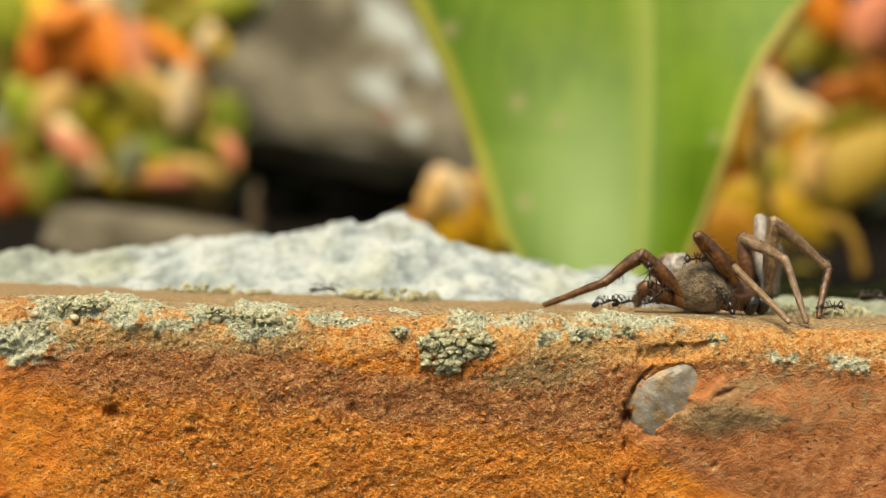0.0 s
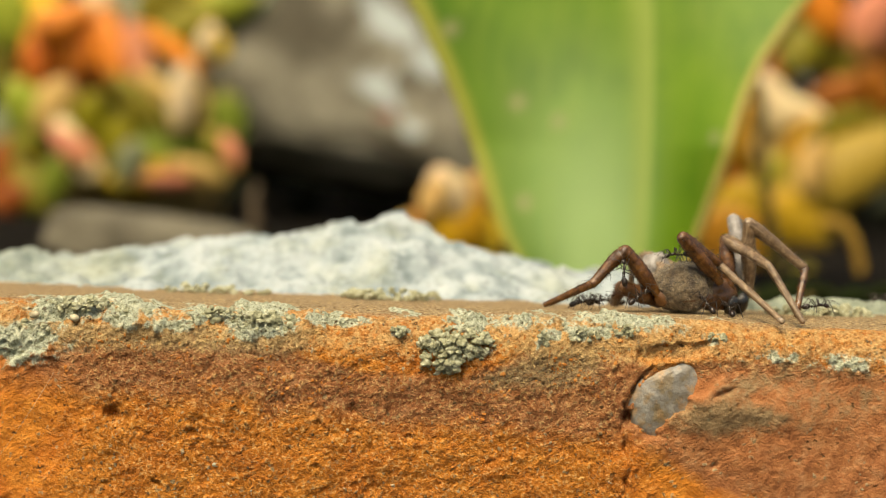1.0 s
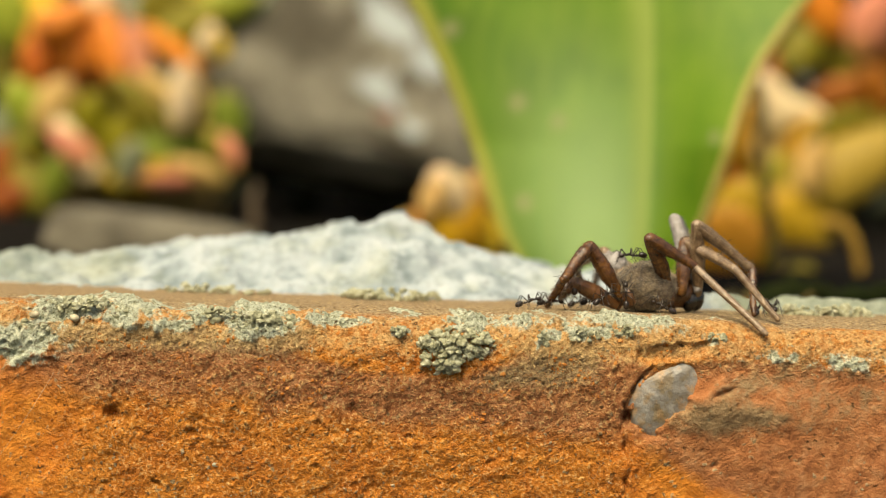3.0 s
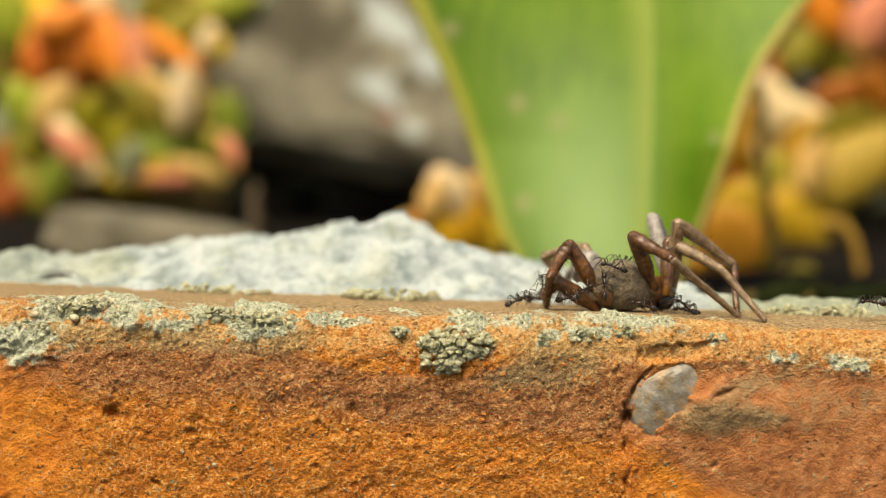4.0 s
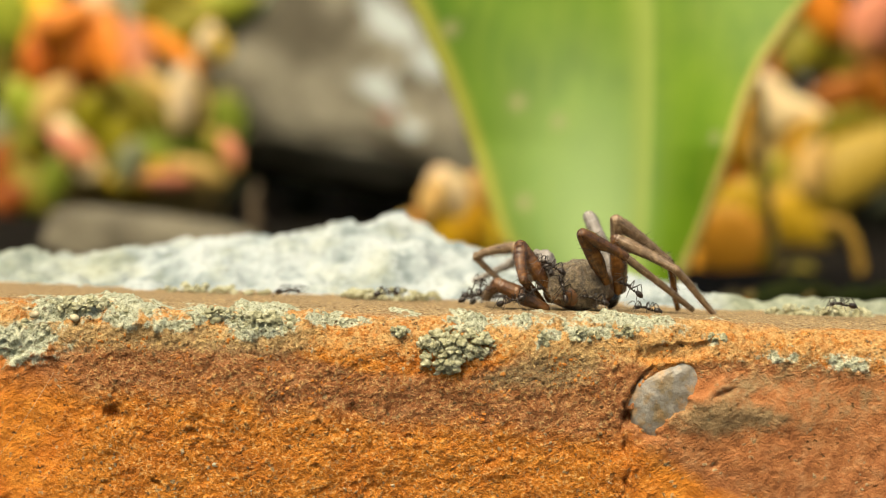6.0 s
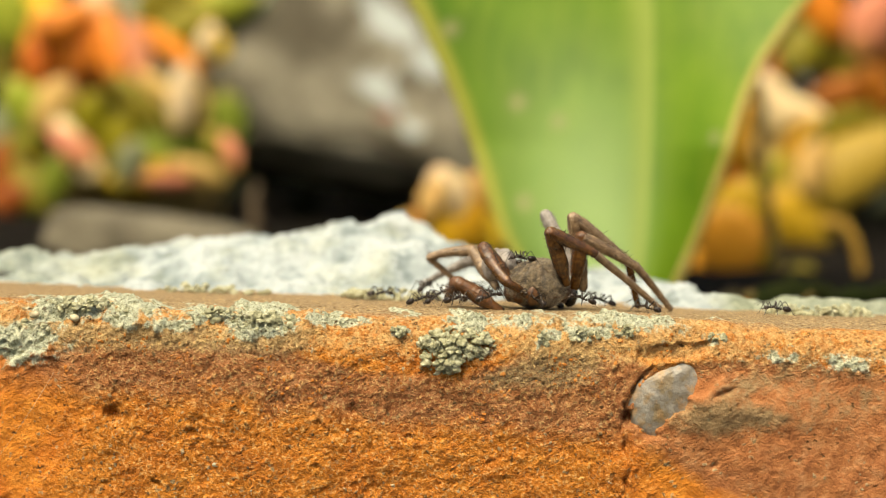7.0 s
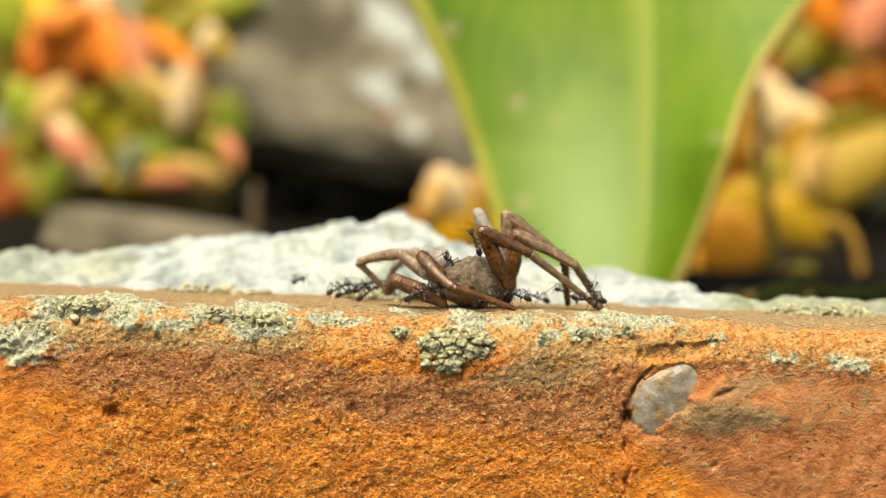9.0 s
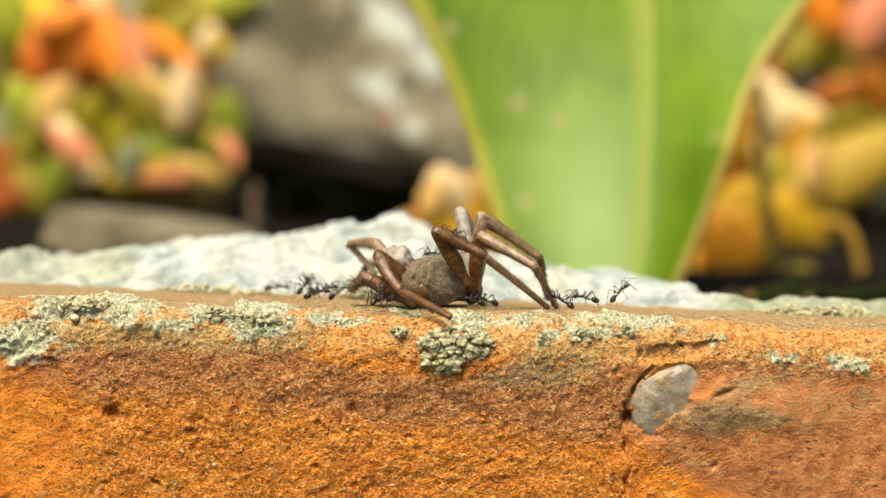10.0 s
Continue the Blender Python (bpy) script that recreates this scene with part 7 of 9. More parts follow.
    walk(LEGS["R4"][2], [
        (0, at(4.25, -3.50, 6.99, 159.9, -64.7, 12.5)), (0.25, at(4.25, -3.44, 6.90, 163.6, -65.1, 9.3)), (0.5, at(4.26, -3.37, 6.81, 167.3, -65.4, 6.1)), (0.75, at(4.27, -3.31, 6.73, 171.1, -65.6, 2.8)),
        (1, at(4.28, -3.24, 6.65, 175.1, -65.7, -0.7)), (1.25, at(4.29, -3.16, 6.55, 179.6, -65.5, -4.6)), (1.5, at(4.30, -3.07, 6.44, -175.7, -65.2, -8.8)), (1.75, at(4.30, -2.99, 6.35, -171.4, -64.7, -12.5)),
        (2, at(4.31, -2.92, 6.28, -168.2, -64.3, -15.2)), (2.25, at(4.32, -2.86, 6.24, -166.1, -63.9, -17.0)), (2.5, at(4.32, -2.82, 6.20, -164.6, -63.6, -18.0)), (2.75, at(4.32, -2.80, 6.18, -164.3, -63.5, -18.2)),
        (3, at(4.32, -2.81, 6.19, -165.1, -63.6, -17.3)), (3.25, at(4.32, -2.83, 6.21, -166.6, -63.9, -15.9)), (3.5, at(4.31, -2.84, 6.21, -168.2, -64.0, -14.3)), (3.75, at(4.29, -2.83, 6.17, -169.2, -64.0, -13.3)),
        (4, at(4.26, -2.79, 6.07, -169.0, -63.5, -13.4)), (4.25, at(4.20, -2.72, 5.92, -168.1, -62.7, -14.1)), (4.5, at(4.13, -2.62, 5.73, -166.3, -61.6, -15.6)), (4.75, at(4.04, -2.45, 5.49, -162.9, -59.9, -18.5)),
        (5, at(3.96, -2.27, 5.27, -159.2, -58.0, -21.6)), (5.25, at(3.92, -2.14, 5.15, -155.9, -56.4, -24.3)), (5.5, at(3.88, -2.02, 5.05, -153.0, -54.8, -26.5)), (5.75, at(3.82, -1.88, 4.92, -150.9, -53.0, -28.1)),
        (6, at(3.74, -1.72, 4.77, -149.3, -51.0, -29.2)), (6.25, at(3.64, -1.56, 4.61, -148.3, -49.0, -29.9)), (6.5, at(3.53, -1.40, 4.48, -147.4, -47.1, -30.4)), (6.75, at(3.44, -1.26, 4.36, -146.8, -45.4, -30.8)),
        (7, at(3.37, -1.15, 4.28, -146.1, -44.0, -31.1)), (7.25, at(3.32, -1.08, 4.23, -145.5, -42.9, -31.4)), (7.5, at(3.28, -1.01, 4.18, -145.1, -41.9, -31.7)), (7.75, at(3.24, -0.90, 4.14, -144.6, -41.1, -31.9)),
        (8, at(3.22, -0.80, 4.10, -144.2, -40.5, -32.0)), (8.25, at(3.23, -0.76, 4.10, -143.5, -40.1, -32.3)), (8.5, at(3.22, -0.78, 4.10, -143.4, -40.2, -32.2)), (8.75, at(3.15, -0.86, 4.07, -145.5, -41.6, -30.8)),
        (9, at(3.11, -0.99, 4.06, -147.9, -43.5, -29.0)), (9.25, at(3.17, -1.14, 4.14, -148.4, -45.3, -28.4)), (9.5, at(3.25, -1.34, 4.24, -149.9, -47.6, -27.3)), (9.75, at(3.24, -1.68, 4.35, -155.6, -51.1, -22.9)),
        (10, at(3.25, -2.07, 4.52, -163.5, -54.6, -16.6)),
    ])
    walk(LEGS["L2"][0], [
        (0, at(-0.92, 0.85, 3.89, -56.4, 37.7, 51.4)), (0.25, at(-0.92, 0.63, 3.88, -55.8, 37.0, 51.2)), (0.5, at(-0.94, 0.39, 3.86, -55.2, 36.3, 51.0)), (0.75, at(-0.97, 0.19, 3.85, -54.7, 35.6, 50.9)),
        (1, at(-0.99, 0.08, 3.83, -54.0, 34.8, 50.7)), (1.25, at(-0.92, 0.11, 3.82, -53.2, 33.5, 51.2)), (1.5, at(-0.76, 0.23, 3.80, -52.3, 32.0, 52.0)), (1.75, at(-0.70, 0.36, 3.79, -51.5, 30.8, 52.0)),
        (2, at(-0.91, 0.43, 3.76, -50.9, 30.5, 50.4)), (2.25, at(-1.52, 0.46, 3.73, -50.7, 31.7, 46.3)), (2.5, at(-2.14, 0.55, 3.69, -50.3, 33.0, 41.9)), (2.75, at(-2.31, 0.77, 3.66, -48.6, 33.0, 39.8)),
        (3, at(-2.10, 1.05, 3.65, -45.5, 32.0, 39.4)), (3.25, at(-1.68, 1.35, 3.64, -42.1, 30.4, 39.8)), (3.5, at(-1.21, 1.63, 3.63, -39.6, 28.6, 40.1)), (3.75, at(-0.85, 1.85, 3.61, -38.8, 27.3, 39.8)),
        (4, at(-0.77, 2.03, 3.59, -40.5, 27.0, 38.1)), (4.25, at(-1.01, 2.21, 3.55, -45.8, 27.6, 34.9)), (4.5, at(-1.23, 2.35, 3.54, -50.7, 28.4, 31.2)), (4.75, at(-1.20, 2.27, 3.69, -52.0, 30.2, 26.0)),
        (5, at(-1.18, 2.27, 3.84, -51.4, 30.8, 22.8)), (5.25, at(-1.36, 2.74, 3.85, -49.5, 26.5, 26.6)), (5.5, at(-1.56, 3.33, 3.82, -47.9, 21.4, 31.3)), (5.75, at(-1.77, 3.78, 3.73, -46.8, 19.5, 31.7)),
        (6, at(-2.02, 4.16, 3.59, -45.4, 20.0, 29.6)), (6.25, at(-2.27, 4.49, 3.42, -44.1, 22.1, 26.0)), (6.5, at(-2.49, 4.73, 3.27, -43.3, 24.9, 21.9)), (6.75, at(-2.63, 4.87, 3.18, -43.3, 27.3, 18.3)),
        (7, at(-2.67, 4.89, 3.20, -44.5, 28.5, 16.2)), (7.25, at(-2.57, 4.70, 3.35, -46.9, 29.1, 14.9)), (7.5, at(-2.47, 4.57, 3.50, -49.2, 28.4, 15.4)), (7.75, at(-2.45, 4.82, 3.50, -50.3, 24.1, 20.8)),
        (8, at(-2.43, 5.12, 3.46, -51.3, 19.9, 26.3)), (8.25, at(-2.40, 5.24, 3.43, -51.0, 19.7, 26.4)), (8.5, at(-2.27, 5.25, 3.37, -51.0, 19.8, 26.4)), (8.75, at(-1.83, 5.11, 3.19, -54.1, 17.1, 30.7)),
        (9, at(-1.43, 4.91, 3.06, -56.7, 14.7, 35.3)), (9.25, at(-1.42, 4.70, 3.16, -54.7, 13.8, 37.9)), (9.5, at(-1.61, 4.42, 3.36, -51.6, 15.1, 38.0)), (9.75, at(-1.97, 4.02, 3.62, -49.7, 20.9, 33.0)),
        (10, at(-2.37, 3.56, 3.90, -49.1, 28.6, 25.9)),
    ])
    walk(LEGS["L2"][1], [
        (0, at(0.00, -0.00, 5.36, -37.0, -22.7, -95.0)), (0.25, at(0.00, 0.00, 5.36, -37.7, -23.0, -94.1)), (0.5, at(-0.00, -0.00, 5.36, -38.3, -23.2, -93.3)), (0.75, at(0.00, 0.00, 5.36, -39.2, -23.4, -92.4)),
        (1, at(0.00, 0.00, 5.36, -41.0, -24.0, -91.2)), (1.25, at(-0.00, 0.00, 5.36, -45.0, -24.5, -89.4)), (1.5, at(-0.00, 0.00, 5.36, -50.5, -24.8, -87.2)), (1.75, at(-0.00, -0.00, 5.36, -55.0, -25.6, -84.7)),
        (2, at(0.00, 0.00, 5.36, -56.5, -27.4, -82.0)), (2.25, at(0.00, 0.00, 5.36, -53.9, -31.1, -79.2)), (2.5, at(-0.00, -0.00, 5.36, -50.3, -35.5, -76.5)), (2.75, at(0.00, 0.00, 5.36, -48.3, -40.1, -72.3)),
        (3, at(-0.00, 0.00, 5.36, -47.3, -45.2, -65.9)), (3.25, at(-0.00, -0.00, 5.36, -47.3, -49.6, -57.9)), (3.5, at(0.00, 0.00, 5.36, -47.4, -52.4, -50.1)), (3.75, at(0.00, 0.00, 5.36, -46.1, -53.3, -45.3)),
        (4, at(-0.00, 0.00, 5.36, -42.4, -52.5, -45.4)), (4.25, at(0.00, 0.00, 5.36, -35.8, -48.8, -50.8)), (4.5, at(-0.00, 0.00, 5.36, -29.6, -45.1, -55.7)), (4.75, at(0.00, 0.00, 5.36, -21.9, -47.0, -58.0)),
        (5, at(-0.00, 0.00, 5.36, -18.8, -48.6, -58.1)), (5.25, at(0.00, 0.00, 5.36, -30.0, -43.0, -53.8)), (5.5, at(0.00, 0.00, 5.36, -41.8, -35.8, -50.9)), (5.75, at(0.00, -0.00, 5.36, -46.3, -34.3, -49.1)),
        (6, at(0.00, 0.00, 5.36, -47.2, -37.4, -46.8)), (6.25, at(0.00, 0.00, 5.36, -45.9, -43.2, -44.4)), (6.5, at(-0.00, -0.00, 5.36, -43.1, -49.6, -42.5)), (6.75, at(-0.00, 0.00, 5.36, -39.1, -54.7, -42.0)),
        (7, at(0.00, 0.00, 5.36, -34.7, -56.1, -43.4)), (7.25, at(-0.00, -0.00, 5.36, -28.3, -54.6, -47.0)), (7.5, at(0.00, -0.00, 5.36, -25.0, -50.9, -49.2)), (7.75, at(0.00, 0.00, 5.36, -31.5, -42.2, -47.7)),
        (8, at(0.00, 0.00, 5.36, -37.0, -34.2, -46.6)), (8.25, at(0.00, -0.00, 5.36, -34.1, -36.3, -44.5)), (8.5, at(0.00, 0.00, 5.36, -31.3, -38.9, -42.7)), (8.75, at(-0.00, 0.00, 5.36, -35.8, -32.5, -43.0)),
        (9, at(0.00, -0.00, 5.36, -40.6, -24.5, -45.1)), (9.25, at(0.00, -0.00, 5.36, -41.3, -19.5, -49.0)), (9.5, at(0.00, -0.00, 5.36, -40.7, -17.5, -54.5)), (9.75, at(-0.00, 0.00, 5.36, -38.3, -19.9, -62.0)),
        (10, at(-0.00, -0.00, 5.36, -32.3, -21.8, -71.3)),
    ])
    walk(LEGS["L2"][2], [
        (0, at(3.48, 1.42, 9.46, -147.1, -27.4, 33.8)), (0.25, at(3.52, 1.47, 9.41, -145.7, -39.3, 24.0)), (0.5, at(3.54, 1.51, 9.38, -140.1, -53.6, 8.4)), (0.75, at(3.59, 1.56, 9.32, -126.9, -64.1, -13.4)),
        (1, at(3.68, 1.63, 9.20, -111.9, -68.1, -34.2)), (1.25, at(3.91, 1.67, 8.94, -104.3, -68.0, -44.8)), (1.5, at(4.21, 1.70, 8.58, -102.8, -66.6, -47.8)), (1.75, at(4.41, 1.79, 8.24, -103.8, -65.5, -48.3)),
        (2, at(4.40, 2.05, 8.09, -104.7, -65.9, -50.0)), (2.25, at(4.10, 2.51, 8.17, -103.3, -68.3, -55.9)), (2.5, at(3.68, 3.01, 8.25, -103.4, -70.6, -60.5)), (2.75, at(3.23, 3.53, 8.19, -118.4, -71.0, -49.9)),
        (3, at(2.64, 4.11, 8.02, -143.4, -67.3, -30.0)), (3.25, at(1.93, 4.61, 7.81, -161.7, -59.3, -16.6)), (3.5, at(1.23, 4.91, 7.66, -171.5, -50.4, -11.0)), (3.75, at(0.67, 5.02, 7.67, -176.3, -42.7, -9.7)),
        (4, at(0.38, 4.95, 7.87, -178.3, -37.8, -11.2)), (4.25, at(0.38, 4.69, 8.33, -179.0, -34.8, -14.9)), (4.5, at(0.34, 4.38, 8.78, -178.3, -33.0, -18.0)), (4.75, at(-0.24, 4.30, 8.88, -173.7, -35.7, -18.6)),
        (5, at(-0.57, 4.30, 8.84, -169.4, -37.4, -18.3)), (5.25, at(0.31, 4.29, 8.89, -171.4, -31.1, -17.6)), (5.5, at(1.35, 4.22, 8.73, -173.7, -24.1, -17.1)), (5.75, at(1.62, 4.27, 8.54, -175.6, -23.1, -16.7)),
        (6, at(1.41, 4.47, 8.36, -178.9, -26.3, -16.2)), (6.25, at(0.90, 4.71, 8.18, 177.8, -32.2, -15.5)), (6.5, at(0.28, 4.89, 7.99, 175.7, -39.1, -14.7)), (6.75, at(-0.27, 4.96, 7.86, 176.0, -45.4, -14.4)),
        (7, at(-0.59, 4.91, 7.91, 179.9, -49.1, -15.3)), (7.25, at(-0.79, 4.72, 8.20, -171.5, -51.3, -18.4)), (7.5, at(-0.78, 4.50, 8.54, -162.6, -51.1, -21.9)), (7.75, at(0.00, 4.31, 8.88, -158.2, -44.3, -23.7)),
        (8, at(0.72, 4.11, 9.04, -155.3, -37.3, -24.3)), (8.25, at(0.24, 4.13, 9.08, -153.5, -36.6, -23.7)), (8.5, at(-0.23, 4.15, 9.06, -153.7, -35.6, -23.1)), (8.75, at(0.45, 4.03, 9.17, -159.2, -27.8, -23.7)),
        (9, at(1.33, 3.79, 9.21, -164.5, -19.5, -23.8)), (9.25, at(1.86, 3.46, 9.30, -164.1, -15.7, -22.1)), (9.5, at(2.22, 3.14, 9.39, -164.2, -14.1, -19.9)), (9.75, at(2.35, 2.93, 9.47, -170.6, -14.3, -18.3)),
        (10, at(2.25, 2.61, 9.73, -176.8, -16.6, -17.9)),
    ])
    walk(LEGS["L3"][0], [
        (0, at(0.40, 3.13, 4.14, -62.0, 49.3, 39.0)), (0.25, at(0.48, 3.13, 4.12, -61.7, 48.7, 39.3)), (0.5, at(0.56, 3.14, 4.10, -61.4, 48.1, 39.7)), (0.75, at(0.64, 3.15, 4.08, -61.1, 47.5, 39.8)),
        (1, at(0.69, 3.14, 4.06, -60.9, 47.2, 39.0)), (1.25, at(0.75, 3.13, 4.04, -60.6, 47.3, 37.2)), (1.5, at(0.81, 3.12, 4.02, -60.3, 47.7, 34.5)), (1.75, at(0.80, 3.10, 4.00, -60.1, 48.2, 31.5)),
        (2, at(0.67, 3.09, 3.98, -59.8, 48.6, 28.4)), (2.25, at(0.33, 3.11, 3.96, -59.6, 49.0, 25.0)), (2.5, at(0.01, 3.16, 3.94, -59.3, 49.2, 21.9)), (2.75, at(-0.03, 3.20, 3.92, -59.2, 49.0, 20.4)),
        (3, at(0.16, 3.19, 3.90, -59.1, 48.4, 20.4)), (3.25, at(0.48, 3.15, 3.88, -59.1, 47.6, 21.1)), (3.5, at(0.82, 3.10, 3.87, -59.2, 46.7, 21.8)), (3.75, at(1.06, 3.08, 3.85, -59.4, 46.0, 22.1)),
        (4, at(1.11, 3.12, 3.83, -59.5, 45.6, 21.1)), (4.25, at(0.94, 3.28, 3.81, -59.8, 45.6, 18.6)), (4.5, at(0.82, 3.43, 3.80, -59.8, 45.4, 16.5)), (4.75, at(0.97, 3.37, 3.77, -59.3, 44.3, 16.6)),
        (5, at(1.09, 3.36, 3.75, -58.5, 43.0, 17.3)), (5.25, at(0.92, 3.71, 3.72, -56.8, 42.0, 17.3)), (5.5, at(0.70, 4.17, 3.69, -55.3, 41.2, 17.0)), (5.75, at(0.58, 4.50, 3.65, -55.4, 40.6, 16.5)),
        (6, at(0.52, 4.78, 3.61, -56.7, 40.1, 15.9)), (6.25, at(0.48, 5.01, 3.56, -58.8, 39.8, 15.1)), (6.5, at(0.42, 5.20, 3.51, -61.0, 39.8, 13.8)), (6.75, at(0.31, 5.38, 3.46, -62.6, 40.1, 12.0)),
        (7, at(0.13, 5.56, 3.43, -63.1, 40.8, 9.4)), (7.25, at(-0.19, 5.76, 3.38, -62.0, 42.2, 5.5)), (7.5, at(-0.46, 5.90, 3.38, -61.6, 43.4, 2.1)), (7.75, at(-0.53, 5.85, 3.52, -64.2, 43.8, 0.3)),
        (8, at(-0.53, 5.82, 3.67, -66.6, 43.4, 1.4)), (8.25, at(-0.61, 6.11, 3.68, -67.2, 41.3, 8.8)), (8.5, at(-0.61, 6.32, 3.61, -65.7, 39.0, 16.3)), (8.75, at(-0.34, 5.96, 3.40, -57.9, 38.1, 18.6)),
        (9, at(-0.07, 5.51, 3.21, -50.2, 38.3, 18.9)), (9.25, at(-0.10, 5.38, 3.23, -49.9, 39.5, 18.5)), (9.5, at(-0.20, 5.28, 3.31, -51.7, 41.6, 16.8)), (9.75, at(-0.20, 5.01, 3.39, -52.3, 45.0, 13.1)),
        (10, at(-0.18, 4.72, 3.46, -53.4, 48.8, 8.3)),
    ])
    walk(LEGS["L3"][1], [
        (0, at(0.00, 0.00, 5.43, -25.4, -31.8, -90.1)), (0.25, at(0.00, -0.00, 5.43, -27.3, -31.3, -89.0)), (0.5, at(0.00, 0.00, 5.43, -29.3, -30.7, -87.9)), (0.75, at(-0.00, -0.00, 5.43, -30.9, -30.2, -86.9)),
        (1, at(-0.00, 0.00, 5.43, -31.7, -30.4, -86.2)), (1.25, at(0.00, 0.00, 5.43, -31.4, -31.3, -86.0)), (1.5, at(-0.00, 0.00, 5.43, -30.2, -32.7, -86.2)), (1.75, at(0.00, -0.00, 5.43, -28.7, -34.5, -86.5)),
        (2, at(0.00, 0.00, 5.43, -27.1, -36.5, -86.5)), (2.25, at(-0.00, 0.00, 5.43, -25.5, -38.8, -86.1)), (2.5, at(0.00, 0.00, 5.43, -24.1, -40.9, -85.6)), (2.75, at(-0.00, 0.00, 5.43, -24.4, -42.0, -84.5)),
        (3, at(0.00, -0.00, 5.43, -26.1, -42.0, -82.8)), (3.25, at(0.00, -0.00, 5.43, -28.4, -41.4, -80.8)), (3.5, at(-0.00, 0.00, 5.43, -30.5, -40.4, -78.9)), (3.75, at(0.00, 0.00, 5.43, -31.7, -39.8, -77.1)),
        (4, at(0.00, 0.00, 5.43, -31.3, -39.9, -75.7)), (4.25, at(0.00, 0.00, 5.43, -28.9, -41.8, -74.3)), (4.5, at(-0.00, 0.00, 5.43, -27.3, -42.4, -73.3)), (4.75, at(-0.00, 0.00, 5.43, -29.6, -38.3, -73.5)),
        (5, at(0.00, -0.00, 5.43, -32.9, -33.5, -74.2)), (5.25, at(0.00, 0.00, 5.43, -35.7, -31.5, -74.4)), (5.5, at(0.00, -0.00, 5.43, -38.0, -30.7, -74.2)), (5.75, at(0.00, -0.00, 5.43, -38.9, -30.1, -73.2)),
        (6, at(-0.00, -0.00, 5.43, -38.5, -29.8, -71.3)), (6.25, at(0.00, -0.00, 5.43, -36.9, -30.2, -69.0)), (6.5, at(0.00, -0.00, 5.43, -34.5, -31.8, -66.7)), (6.75, at(-0.00, 0.00, 5.43, -31.9, -34.7, -64.7)),
        (7, at(0.00, 0.00, 5.43, -29.6, -39.5, -63.0)), (7.25, at(0.00, 0.00, 5.43, -27.3, -47.6, -61.2)), (7.5, at(0.00, -0.00, 5.43, -25.5, -53.6, -60.5)), (7.75, at(0.00, -0.00, 5.43, -24.0, -52.0, -63.2)),
        (8, at(0.00, 0.00, 5.43, -25.4, -46.0, -65.5)), (8.25, at(-0.00, 0.00, 5.43, -32.5, -34.4, -66.4)), (8.5, at(-0.00, 0.00, 5.43, -40.0, -24.7, -68.0)), (8.75, at(0.00, -0.00, 5.43, -46.2, -27.3, -69.0)),
        (9, at(-0.00, 0.00, 5.43, -48.3, -33.4, -69.4)), (9.25, at(-0.00, 0.00, 5.43, -43.9, -37.3, -67.8)), (9.5, at(-0.00, 0.00, 5.43, -37.5, -42.8, -66.5)), (9.75, at(0.00, 0.00, 5.43, -31.7, -51.3, -67.2)),
        (10, at(0.00, -0.00, 5.43, -23.6, -60.3, -70.9)),
    ])
